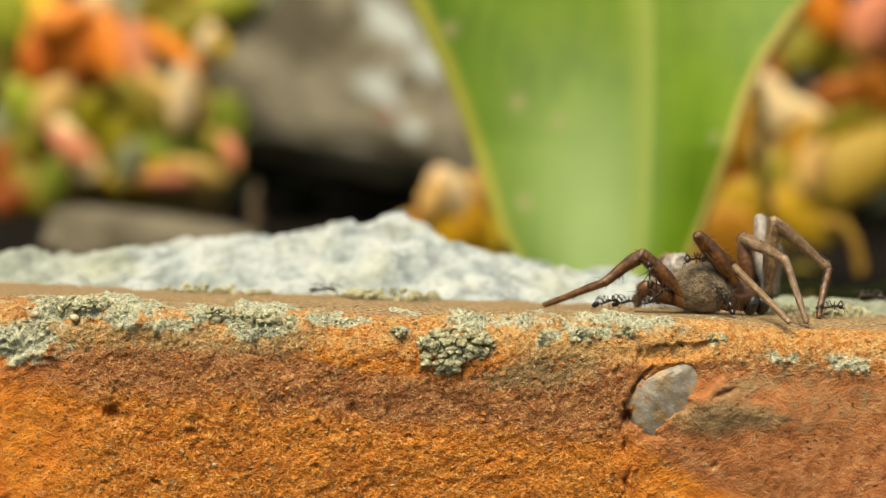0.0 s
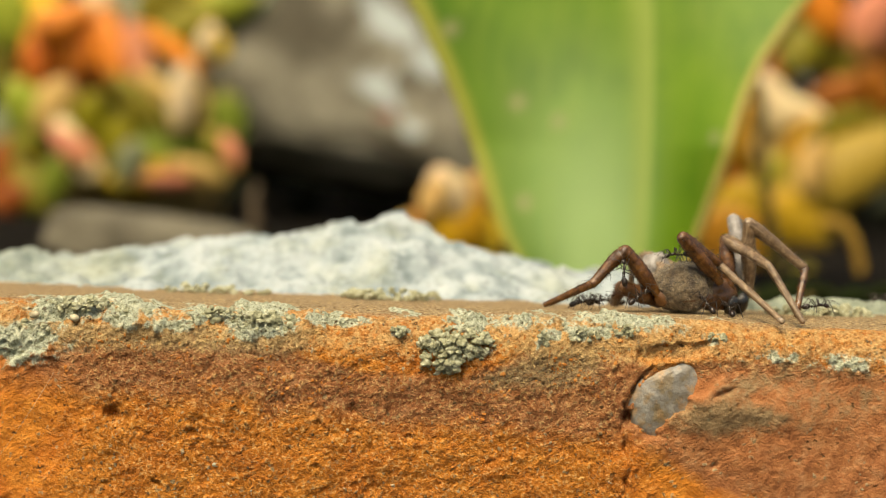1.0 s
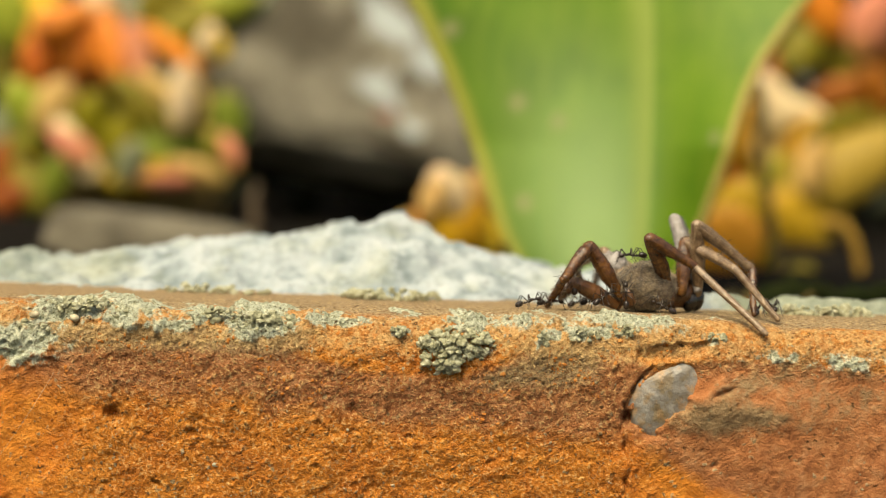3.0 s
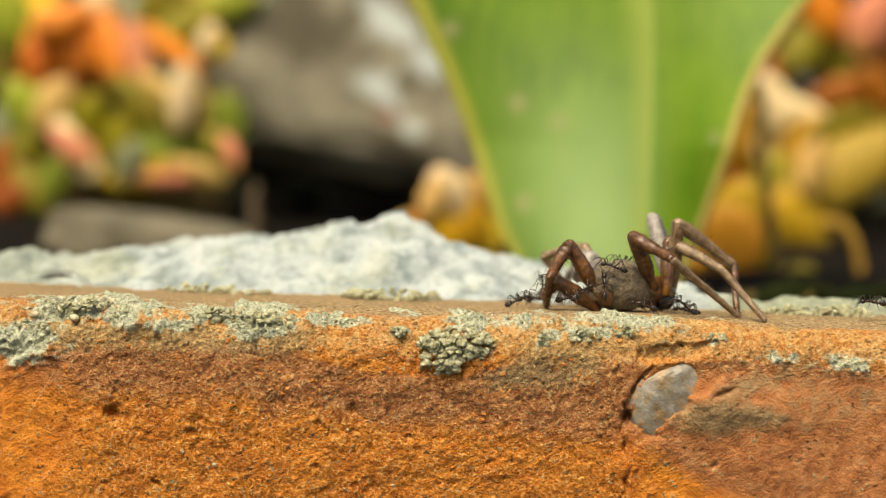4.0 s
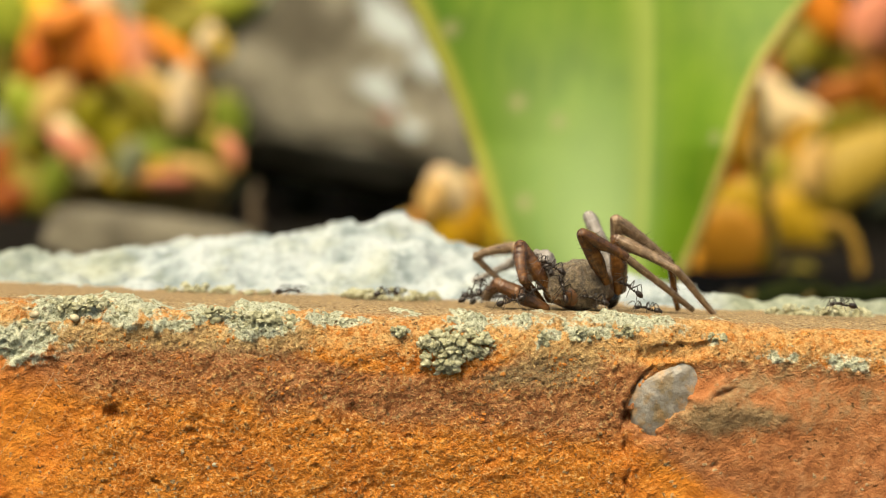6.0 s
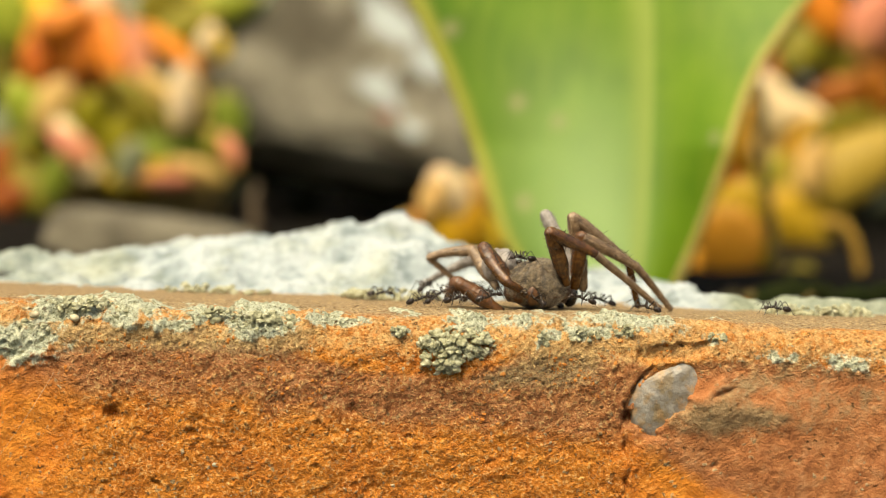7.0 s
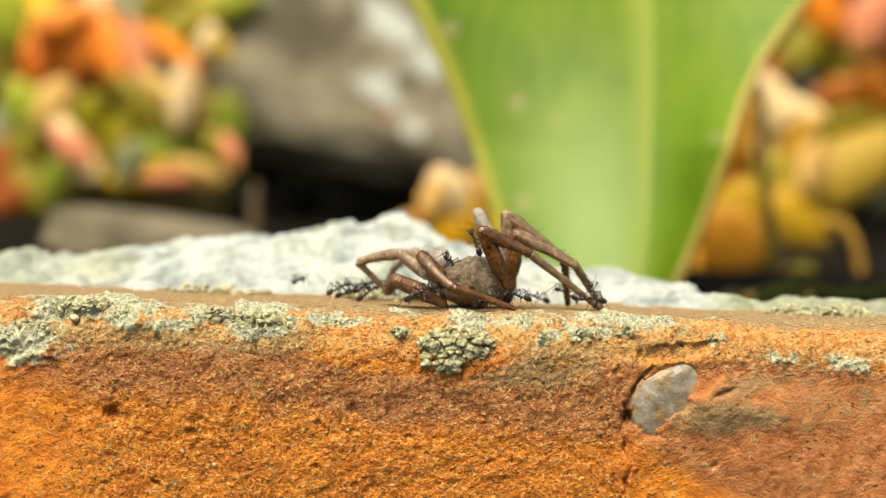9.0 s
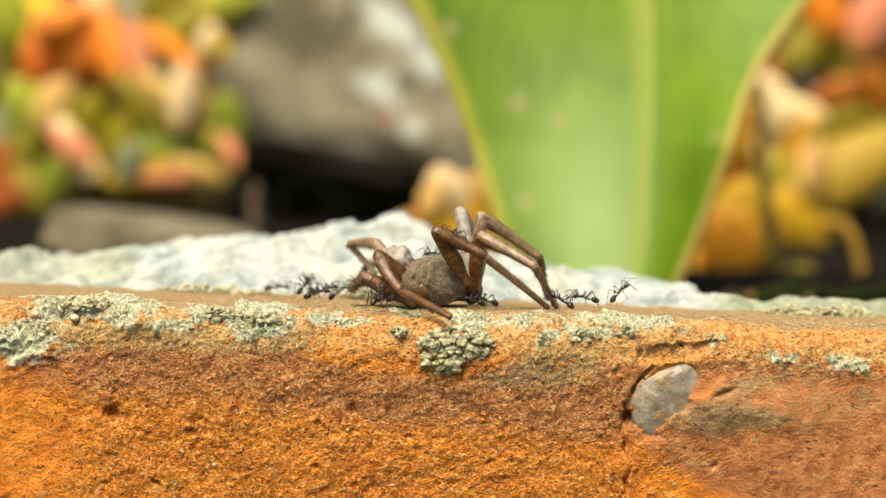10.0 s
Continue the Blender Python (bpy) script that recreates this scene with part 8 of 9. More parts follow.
    walk(LEGS["L3"][2], [
        (0, at(1.87, 2.06, 8.76, -50.9, -70.7, -89.6)), (0.25, at(1.96, 2.04, 8.73, -54.5, -69.7, -86.1)), (0.5, at(2.05, 2.01, 8.68, -58.0, -68.4, -82.8)), (0.75, at(2.13, 2.00, 8.65, -60.5, -67.3, -80.4)),
        (1, at(2.15, 2.02, 8.62, -61.6, -66.8, -79.2)), (1.25, at(2.12, 2.08, 8.60, -60.9, -67.3, -79.5)), (1.5, at(2.05, 2.17, 8.58, -58.7, -68.5, -80.8)), (1.75, at(1.95, 2.28, 8.57, -56.1, -69.8, -83.2)),
        (2, at(1.83, 2.42, 8.54, -53.9, -70.8, -86.0)), (2.25, at(1.70, 2.58, 8.48, -52.5, -71.3, -89.8)), (2.5, at(1.57, 2.73, 8.42, -51.3, -71.4, -93.3)), (2.75, at(1.53, 2.81, 8.37, -51.1, -70.8, -93.8)),
        (3, at(1.57, 2.83, 8.32, -52.0, -69.4, -91.8)), (3.25, at(1.64, 2.82, 8.29, -52.7, -67.4, -88.9)), (3.5, at(1.69, 2.81, 8.28, -52.7, -65.2, -86.6)), (3.75, at(1.69, 2.81, 8.27, -51.7, -63.1, -85.6)),
        (4, at(1.60, 2.87, 8.27, -50.0, -61.3, -86.2)), (4.25, at(1.33, 3.01, 8.26, -47.3, -59.6, -89.9)), (4.5, at(1.16, 3.07, 8.27, -45.3, -58.4, -90.9)), (4.75, at(1.39, 2.85, 8.39, -45.6, -58.9, -83.9)),
        (5, at(1.73, 2.58, 8.47, -45.6, -60.3, -74.6)), (5.25, at(1.95, 2.46, 8.43, -44.1, -63.9, -64.2)), (5.5, at(2.10, 2.41, 8.37, -43.0, -67.2, -54.0)), (5.75, at(2.12, 2.41, 8.35, -40.6, -67.2, -50.2)),
        (6, at(2.02, 2.47, 8.38, -36.2, -64.8, -51.8)), (6.25, at(1.81, 2.57, 8.43, -31.9, -60.9, -56.2)), (6.5, at(1.52, 2.70, 8.47, -29.0, -56.2, -61.4)), (6.75, at(1.17, 2.88, 8.46, -27.8, -51.7, -66.6)),
        (7, at(0.82, 3.11, 8.34, -27.7, -48.7, -71.8)), (7.25, at(0.37, 3.46, 8.03, -28.2, -47.2, -78.9)), (7.5, at(0.08, 3.67, 7.75, -28.7, -44.8, -85.9)), (7.75, at(0.17, 3.59, 7.87, -29.3, -38.8, -90.2)),
        (8, at(0.53, 3.34, 8.15, -33.3, -32.2, -91.9)), (8.25, at(1.31, 2.83, 8.45, -44.5, -25.0, -90.5)), (8.5, at(2.07, 2.33, 8.45, -55.0, -22.2, -87.3)), (8.75, at(2.43, 2.41, 8.10, -61.9, -32.1, -79.1)),
        (9, at(2.47, 2.63, 7.84, -68.9, -42.9, -69.4)), (9.25, at(2.08, 2.89, 7.91, -68.4, -45.4, -68.6)), (9.5, at(1.49, 3.20, 7.95, -62.6, -46.6, -72.9)), (9.75, at(0.99, 3.54, 7.74, -53.0, -49.7, -80.8)),
        (10, at(0.52, 3.83, 7.40, -39.9, -52.0, -91.6)),
    ])
    walk(LEGS["P"][0], [
        (0, at(-3.30, -0.79, 1.51, -69.4, -11.6, 122.3)), (0.25, at(-3.42, -0.70, 1.48, -69.5, -11.8, 121.1)), (0.5, at(-3.54, -0.60, 1.46, -69.6, -11.9, 120.1)), (0.75, at(-3.64, -0.51, 1.44, -69.6, -12.0, 118.8)),
        (1, at(-3.69, -0.44, 1.42, -69.3, -11.8, 116.7)), (1.25, at(-3.61, -0.41, 1.41, -68.5, -11.2, 113.7)), (1.5, at(-3.44, -0.42, 1.40, -67.3, -10.4, 110.0)), (1.75, at(-3.34, -0.45, 1.39, -66.2, -9.3, 105.7)),
        (2, at(-3.50, -0.47, 1.39, -65.7, -8.2, 101.1)), (2.25, at(-4.02, -0.42, 1.39, -66.1, -6.9, 95.8)), (2.5, at(-4.55, -0.32, 1.39, -66.5, -5.8, 90.6)), (2.75, at(-4.73, -0.21, 1.33, -65.7, -5.1, 87.1)),
        (3, at(-4.62, -0.13, 1.21, -63.6, -4.9, 85.0)), (3.25, at(-4.35, -0.07, 1.07, -61.0, -4.9, 83.6)), (3.5, at(-4.06, -0.01, 0.94, -58.8, -5.1, 82.6)), (3.75, at(-3.88, 0.08, 0.88, -57.6, -5.3, 81.3)),
        (4, at(-3.93, 0.27, 0.93, -58.2, -5.2, 79.2)), (4.25, at(-4.24, 0.60, 1.11, -60.9, -4.9, 76.2)), (4.5, at(-4.51, 0.93, 1.27, -63.9, -4.7, 73.2)), (4.75, at(-4.49, 1.06, 1.27, -66.2, -5.2, 71.7)),
        (5, at(-4.50, 1.08, 1.22, -67.6, -4.9, 68.6)), (5.25, at(-4.83, 1.04, 1.17, -67.5, -2.3, 60.1)), (5.5, at(-5.23, 1.01, 1.10, -67.1, 0.8, 50.9)), (5.75, at(-5.47, 1.10, 1.00, -66.5, 2.3, 45.6)),
        (6, at(-5.58, 1.26, 0.88, -65.2, 2.8, 42.9)), (6.25, at(-5.62, 1.47, 0.74, -63.6, 2.6, 41.8)), (6.5, at(-5.61, 1.69, 0.62, -61.6, 2.0, 41.7)), (6.75, at(-5.62, 1.92, 0.53, -59.7, 1.5, 41.6)),
        (7, at(-5.68, 2.12, 0.51, -58.1, 1.5, 40.8)), (7.25, at(-5.82, 2.35, 0.54, -55.9, 2.1, 39.3)), (7.5, at(-5.90, 2.51, 0.61, -55.2, 2.6, 38.1)), (7.75, at(-5.71, 2.47, 0.68, -60.1, 2.6, 37.6)),
        (8, at(-5.52, 2.39, 0.77, -64.0, 2.3, 37.7)), (8.25, at(-5.62, 2.50, 0.88, -58.7, 1.7, 38.6)), (8.5, at(-5.67, 2.51, 0.98, -53.7, 0.8, 39.9)), (8.75, at(-5.31, 2.05, 1.04, -58.6, 0.2, 41.2)),
        (9, at(-4.97, 1.55, 1.08, -65.0, -0.2, 42.7)), (9.25, at(-5.10, 1.43, 1.09, -66.6, -0.3, 44.3)), (9.5, at(-5.21, 1.25, 1.08, -66.6, -0.2, 45.7)), (9.75, at(-4.81, 0.72, 1.09, -65.5, 0.2, 46.7)),
        (10, at(-4.24, 0.11, 1.10, -64.0, 0.8, 47.6)),
    ])
    walk(LEGS["P"][1], [
        (0, at(-0.00, -0.00, 4.69, -109.3, 23.9, -43.5)), (0.25, at(0.00, -0.00, 4.69, -109.7, 24.2, -43.6)), (0.5, at(0.00, 0.00, 4.69, -110.2, 24.6, -43.8)), (0.75, at(-0.00, 0.00, 4.69, -110.4, 24.7, -43.8)),
        (1, at(0.00, 0.00, 4.69, -109.3, 24.3, -43.3)), (1.25, at(0.00, 0.00, 4.69, -106.7, 23.1, -42.0)), (1.5, at(0.00, 0.00, 4.69, -102.7, 21.2, -40.1)), (1.75, at(0.00, 0.00, 4.69, -98.1, 19.0, -38.1)),
        (2, at(-0.00, 0.00, 4.69, -93.4, 16.7, -37.0)), (2.25, at(-0.00, 0.00, 4.69, -88.1, 14.7, -36.8)), (2.5, at(0.00, 0.00, 4.69, -83.1, 12.9, -36.8)), (2.75, at(0.00, 0.00, 4.69, -81.1, 11.2, -36.7)),
        (3, at(-0.00, -0.00, 4.69, -82.0, 9.4, -36.3)), (3.25, at(0.00, 0.00, 4.69, -84.5, 7.8, -35.7)), (3.5, at(-0.00, 0.00, 4.69, -87.3, 6.8, -35.0)), (3.75, at(0.00, 0.00, 4.69, -89.6, 6.3, -34.5)),
        (4, at(0.00, 0.00, 4.69, -90.6, 6.6, -34.5)), (4.25, at(0.00, 0.00, 4.69, -90.3, 7.7, -34.5)), (4.5, at(0.00, 0.00, 4.69, -89.4, 9.0, -35.4)), (4.75, at(0.00, -0.00, 4.69, -89.7, 11.2, -40.3)),
        (5, at(0.00, 0.00, 4.69, -88.3, 11.8, -44.1)), (5.25, at(-0.00, 0.00, 4.69, -78.6, 6.5, -40.4)), (5.5, at(0.00, -0.00, 4.69, -66.4, -1.6, -35.9)), (5.75, at(0.00, 0.00, 4.69, -60.8, -5.9, -34.8)),
        (6, at(0.00, 0.00, 4.69, -60.4, -7.5, -35.0)), (6.25, at(0.00, 0.00, 4.69, -63.8, -7.6, -35.6)), (6.5, at(0.00, 0.00, 4.69, -69.7, -7.4, -36.2)), (6.75, at(0.00, -0.00, 4.69, -76.8, -7.5, -36.2)),
        (7, at(0.00, 0.00, 4.69, -83.9, -8.6, -34.7)), (7.25, at(0.00, -0.00, 4.69, -94.3, -10.5, -31.5)), (7.5, at(-0.00, -0.00, 4.69, -100.6, -11.1, -28.4)), (7.75, at(-0.00, -0.00, 4.69, -89.7, -8.7, -26.8)),
        (8, at(0.00, -0.00, 4.69, -76.6, -6.6, -26.4)), (8.25, at(0.00, 0.00, 4.69, -80.0, -7.5, -27.4)), (8.5, at(0.00, -0.00, 4.69, -83.1, -8.1, -30.2)), (8.75, at(0.00, 0.00, 4.69, -77.8, -3.4, -36.3)),
        (9, at(0.00, 0.00, 4.69, -70.2, 2.7, -41.0)), (9.25, at(0.00, 0.00, 4.69, -66.5, 4.0, -40.9)), (9.5, at(0.00, -0.00, 4.69, -63.0, 2.4, -38.2)), (9.75, at(0.00, 0.00, 4.69, -56.7, -2.5, -32.9)),
        (10, at(0.00, 0.00, 4.69, -50.3, -9.4, -27.0)),
    ])
    walk(LEGS["P"][2], [
        (0, at(0.91, 1.28, 4.19, -109.9, 24.3, -28.1)), (0.25, at(0.91, 1.28, 4.18, -110.2, 24.7, -28.1)), (0.5, at(0.90, 1.28, 4.17, -110.6, 25.1, -28.2)), (0.75, at(0.90, 1.28, 4.17, -110.7, 25.3, -28.2)),
        (1, at(0.91, 1.29, 4.19, -109.7, 24.8, -27.9)), (1.25, at(0.92, 1.30, 4.25, -107.6, 23.3, -27.5)), (1.5, at(0.94, 1.32, 4.35, -104.7, 21.0, -27.1)), (1.75, at(0.95, 1.33, 4.47, -101.0, 18.4, -26.4)),
        (2, at(0.97, 1.34, 4.60, -96.4, 16.0, -25.3)), (2.25, at(1.00, 1.31, 4.74, -90.3, 13.5, -23.7)), (2.5, at(1.02, 1.29, 4.89, -84.8, 11.1, -22.2)), (2.75, at(1.01, 1.28, 4.94, -82.2, 9.2, -21.5)),
        (3, at(1.00, 1.30, 4.92, -82.2, 7.8, -21.1)), (3.25, at(0.98, 1.32, 4.85, -83.8, 6.9, -21.0)), (3.5, at(0.95, 1.35, 4.77, -86.3, 6.4, -21.3)), (3.75, at(0.94, 1.36, 4.70, -89.0, 6.3, -21.9)),
        (4, at(0.94, 1.36, 4.67, -91.3, 6.4, -22.9)), (4.25, at(0.93, 1.36, 4.68, -93.9, 6.8, -24.1)), (4.5, at(0.96, 1.35, 4.71, -95.7, 7.4, -26.1)), (4.75, at(1.07, 1.26, 4.70, -94.5, 9.0, -30.5)),
        (5, at(1.16, 1.18, 4.74, -92.4, 9.1, -34.2)), (5.25, at(1.08, 1.21, 5.02, -90.1, 3.5, -33.6)), (5.5, at(0.87, 1.24, 5.35, -88.1, -3.3, -32.6)), (5.75, at(0.75, 1.23, 5.49, -87.4, -7.0, -32.7)),
        (6, at(0.74, 1.24, 5.50, -88.5, -8.7, -33.1)), (6.25, at(0.78, 1.26, 5.41, -91.4, -9.2, -33.4)), (6.5, at(0.86, 1.29, 5.26, -95.1, -9.2, -33.4)), (6.75, at(0.91, 1.33, 5.07, -99.0, -9.3, -32.7)),
        (7, at(0.92, 1.37, 4.86, -102.4, -9.9, -31.2)), (7.25, at(0.88, 1.39, 4.57, -106.6, -11.4, -29.2)), (7.5, at(0.83, 1.40, 4.39, -108.4, -11.7, -26.4)), (7.75, at(0.74, 1.48, 4.70, -102.3, -8.0, -20.5)),
        (8, at(0.68, 1.46, 5.07, -94.8, -5.7, -16.5)), (8.25, at(0.72, 1.46, 4.98, -95.1, -6.5, -21.4)), (8.5, at(0.80, 1.43, 4.89, -96.6, -8.1, -29.0)), (8.75, at(0.94, 1.31, 5.04, -96.7, -5.4, -35.9)),
        (9, at(1.04, 1.16, 5.25, -96.8, -1.5, -41.0)), (9.25, at(1.03, 1.12, 5.35, -96.6, -0.3, -42.2)), (9.5, at(0.93, 1.14, 5.44, -94.9, -0.5, -40.9)), (9.75, at(0.72, 1.18, 5.60, -89.2, -2.0, -36.8)),
        (10, at(0.42, 1.21, 5.73, -81.4, -4.8, -31.5)),
    ])
    walk(ANTS[0], [
        (0, at(19.94, 12.59, 0.66, 0.0, -10.0, 0.0)), (0.5, at(18.16, 11.97, 0.66, 0.0, -10.0, 0.0)), (1, at(17.18, 12.39, 0.66, 0.0, -10.0, 0.0)), (1.5, at(16.20, 12.81, 0.66, 0.0, -10.0, 0.0)),
        (2, at(15.45, 15.69, 0.62, 0.0, -10.0, 0.0)), (2.5, at(12.32, 9.93, 0.66, 0.0, -10.0, 0.0)), (4, at(9.42, 11.90, 0.70, 0.0, -20.0, 0.0)), (4.5, at(7.45, 13.55, 0.70, 0.0, -20.0, 0.0)),
        (5, at(4.99, 15.95, 0.61, 0.0, -12.0, 5.0)), (5.5, at(5.01, 16.79, 0.56, 0.0, -12.0, 5.0)), (7, at(-2.45, 9.24, 0.67, 0.0, -12.0, 5.0)), (7.5, at(-5.04, 12.23, 0.67, 0.0, -12.0, 5.0)),
        (8, at(-6.56, 8.52, 0.67, 0.0, -12.0, 5.0)), (8.5, at(-8.92, 14.06, 0.67, 0.0, -12.0, 5.0)), (9, at(-11.53, 16.46, 0.58, 0.0, -12.0, 5.0)), (9.5, at(-12.86, 11.74, 0.67, 0.0, -12.0, 5.0)),
        (10, at(-14.99, 12.58, 0.67, 0.0, -12.0, 5.0)),
    ])
    walk(ANTS[1], [
        (0, at(22.40, 13.49, 0.65, 0.0, -5.0, 10.0)), (1, at(19.36, 13.96, 0.65, 0.0, -5.0, 10.0)), (2, at(17.41, 18.83, 0.45, 0.0, -15.0, 0.0)), (2.5, at(18.23, 11.97, 0.68, 0.0, -15.0, 0.0)),
        (4, at(12.66, 22.20, 0.25, 0.0, -15.0, 0.0)), (4.5, at(10.51, 20.52, 0.35, 0.0, -15.0, 0.0)), (5, at(8.05, 22.50, 0.31, 0.0, -30.0, 0.0)), (5.5, at(7.27, 20.95, 0.41, 0.0, -30.0, 0.0)),
        (7, at(-0.35, 13.05, 0.76, 0.0, -30.0, 0.0)), (7.5, at(-2.06, 12.42, 0.76, 0.0, -30.0, 0.0)), (8, at(-4.25, 16.57, 0.67, 0.0, -30.0, 0.0)), (8.5, at(-5.83, 12.64, 0.76, 0.0, -30.0, 0.0)),
        (9, at(-8.83, 16.53, 0.67, 0.0, -30.0, 0.0)), (9.5, at(-10.47, 15.04, 0.76, 0.0, -30.0, 0.0)), (10, at(-12.53, 18.61, 0.55, 0.0, -30.0, 0.0)),
    ])
    walk(ANTS[2], [
        (0, at(25.19, 13.66, 0.65, 0.0, -5.0, -20.0)), (1, at(23.37, 15.35, 0.63, 0.0, -5.0, -20.0)), (2, at(21.40, 16.23, 0.58, 0.0, -5.0, -20.0)), (2.5, at(20.08, 14.18, 0.65, 0.0, -5.0, -20.0)),
        (4, at(14.87, 6.93, 1.52, 0.0, -10.0, -30.0)), (4.5, at(13.55, 6.93, 1.54, 0.0, -10.0, -30.0)), (5, at(10.57, 6.93, 1.71, 0.0, -10.0, -30.0)), (5.5, at(10.28, 6.93, 0.78, 0.0, -10.0, -30.0)),
        (7, at(1.76, 6.93, 1.04, 0.0, -10.0, -30.0)), (7.5, at(0.71, 6.93, 0.87, 0.0, -10.0, -30.0)), (8, at(-1.60, 6.93, 0.74, 0.0, -10.0, -30.0)), (8.5, at(-0.62, 6.93, 1.10, 0.0, -10.0, -30.0)),
        (9, at(-2.92, 6.93, 1.02, 0.0, -10.0, -30.0)), (9.5, at(-5.22, 6.93, 0.69, 0.0, -10.0, -30.0)), (10, at(-6.42, 6.93, 0.91, 0.0, -10.0, -30.0)),
    ])
    walk(ANTS[3], [
        (0, at(25.48, 6.68, 2.35, 0.0, -25.0, 30.0)), (1, at(23.20, 6.68, 2.02, 0.0, -25.0, 30.0)), (2, at(22.20, 6.68, 2.25, 0.0, -25.0, 30.0)), (2.5, at(20.58, 6.68, 1.74, 0.0, -25.0, 30.0)),
        (4, at(16.70, 6.65, 2.37, 0.0, -30.0, 20.0)), (4.5, at(15.06, 6.65, 2.39, 0.0, -30.0, 20.0)), (5, at(13.75, 6.65, 2.34, 0.0, -30.0, 20.0)), (5.5, at(12.76, 6.65, 2.31, 0.0, -30.0, 20.0)),
        (7, at(5.57, 5.04, 1.59, 0.0, -10.0, 15.0)), (7.5, at(4.27, 5.04, 1.75, 0.0, -10.0, 15.0)), (8, at(1.81, 5.08, 1.70, 0.0, -20.0, 15.0)), (8.5, at(0.83, 5.08, 1.67, 0.0, -20.0, 15.0)),
        (9, at(-2.10, 5.08, 1.91, 0.0, -20.0, 15.0)), (9.5, at(-4.03, 5.05, 1.52, 0.0, -20.0, 10.0)), (10, at(-7.10, 5.47, 1.57, 0.0, -40.0, 60.0)),
    ])
    walk(ANTS[4], [
        (0, at(32.84, 7.37, 2.13, 0.0, -30.0, 120.0)), (0.5, at(31.73, 7.37, 1.70, 0.0, -30.0, 120.0)), (1, at(30.82, 7.37, 1.41, 0.0, -30.0, 120.0)), (1.5, at(24.99, 7.14, 1.84, 0.0, -50.0, 80.0)),
        (2, at(24.33, 7.14, 1.82, 0.0, -50.0, 80.0)), (2.5, at(22.90, 7.24, 1.97, 0.0, -60.0, 90.0)), (4, at(18.90, 7.82, 3.53, 0.0, -75.0, 95.0)), (4.5, at(17.59, 7.82, 3.35, 0.0, -75.0, 95.0)),
        (5, at(16.81, 7.82, 3.06, 0.0, -75.0, 95.0)), (5.5, at(15.95, 7.80, 3.16, 0.0, -70.0, 95.0)), (7, at(10.63, 6.65, 1.41, 0.0, -20.0, 150.0)), (7.5, at(11.31, 6.69, 1.29, 0.0, -20.0, 40.0)),
        (8, at(8.92, 6.57, 0.85, 0.0, -10.0, 30.0)), (8.5, at(7.72, 6.57, 1.34, 0.0, -10.0, 30.0)), (9, at(5.63, 6.57, 1.07, 0.0, -10.0, 30.0)), (9.5, at(2.23, 6.87, 1.26, 0.0, -30.0, 60.0)),
        (10, at(-0.90, 7.04, 0.99, 0.0, -40.0, 80.0)),
    ])
    walk(ANTS[5], [
        (0, at(33.50, 7.29, 1.16, 0.0, -20.0, 100.0)), (1, at(33.51, 7.29, 0.89, 0.0, -20.0, 100.0)), (1.5, at(30.20, 7.29, 1.12, 0.0, -20.0, 100.0)), (2, at(27.76, 7.15, 1.05, 0.0, -20.0, 150.0)),
        (2.5, at(26.71, 7.15, 0.88, 0.0, -20.0, 150.0)), (4, at(23.52, 7.03, 0.94, 0.0, -10.0, 170.0)), (4.5, at(22.52, 7.03, 1.17, 0.0, -10.0, 170.0)), (5, at(21.86, 7.03, 1.15, 0.0, -10.0, 170.0)),
        (5.5, at(19.55, 7.03, 1.34, 0.0, -10.0, 170.0)), (7, at(16.49, 8.00, 1.43, 0.0, -10.0, 180.0)), (7.5, at(15.17, 8.00, 1.19, 0.0, -10.0, 180.0)), (8, at(12.51, 8.00, 1.10, 0.0, -10.0, 180.0)),
        (8.5, at(10.72, 8.00, 1.05, 0.0, -10.0, 180.0)), (9, at(8.91, 8.00, 1.52, 0.0, -10.0, 180.0)), (9.5, at(6.93, 8.00, 1.19, 0.0, -10.0, 180.0)), (10, at(3.49, 8.00, 0.82, 0.0, -10.0, 180.0)),
    ])
    walk(ANTS[6], [
        (0, at(46.24, 10.00, 1.16, 0.0, -0.0, 0.0)), (0.5, at(45.15, 10.00, 1.26, 0.0, -0.0, 0.0)), (1, at(44.55, 10.00, 1.24, 0.0, -0.0, 0.0)), (1.5, at(42.47, 10.00, 1.04, 0.0, -0.0, 0.0)),
        (2, at(43.90, 10.00, 1.10, 0.0, -8.0, 8.0)), (2.5, at(41.73, 10.01, 0.75, 0.0, -8.0, 20.0)), (3, at(37.50, 10.01, 0.60, 0.0, -5.0, 80.0)), (3.5, at(33.40, 10.01, 0.40, 0.0, -5.0, 135.0)), (4, at(29.23, 10.01, 0.23, 0.0, -5.0, 175.0)), (5.5, at(24.78, 10.01, 0.22, 0.0, -5.0, 175.0)),
        (7, at(24.57, 10.01, 0.42, 0.0, -5.0, 175.0)), (7.5, at(22.21, 10.01, 0.55, 0.0, -5.0, 175.0)), (8, at(17.28, 10.05, 0.71, 0.0, -20.0, 170.0)), (8.5, at(16.25, 10.05, 1.29, 0.0, -20.0, 170.0)),
        (9, at(17.69, 9.69, 2.20, 0.0, -60.0, 110.0)), (9.5, at(15.55, 9.47, 1.30, 0.0, -40.0, 120.0)), (10, at(14.11, 9.15, 1.04, 0.0, -20.0, 150.0)),
    ])
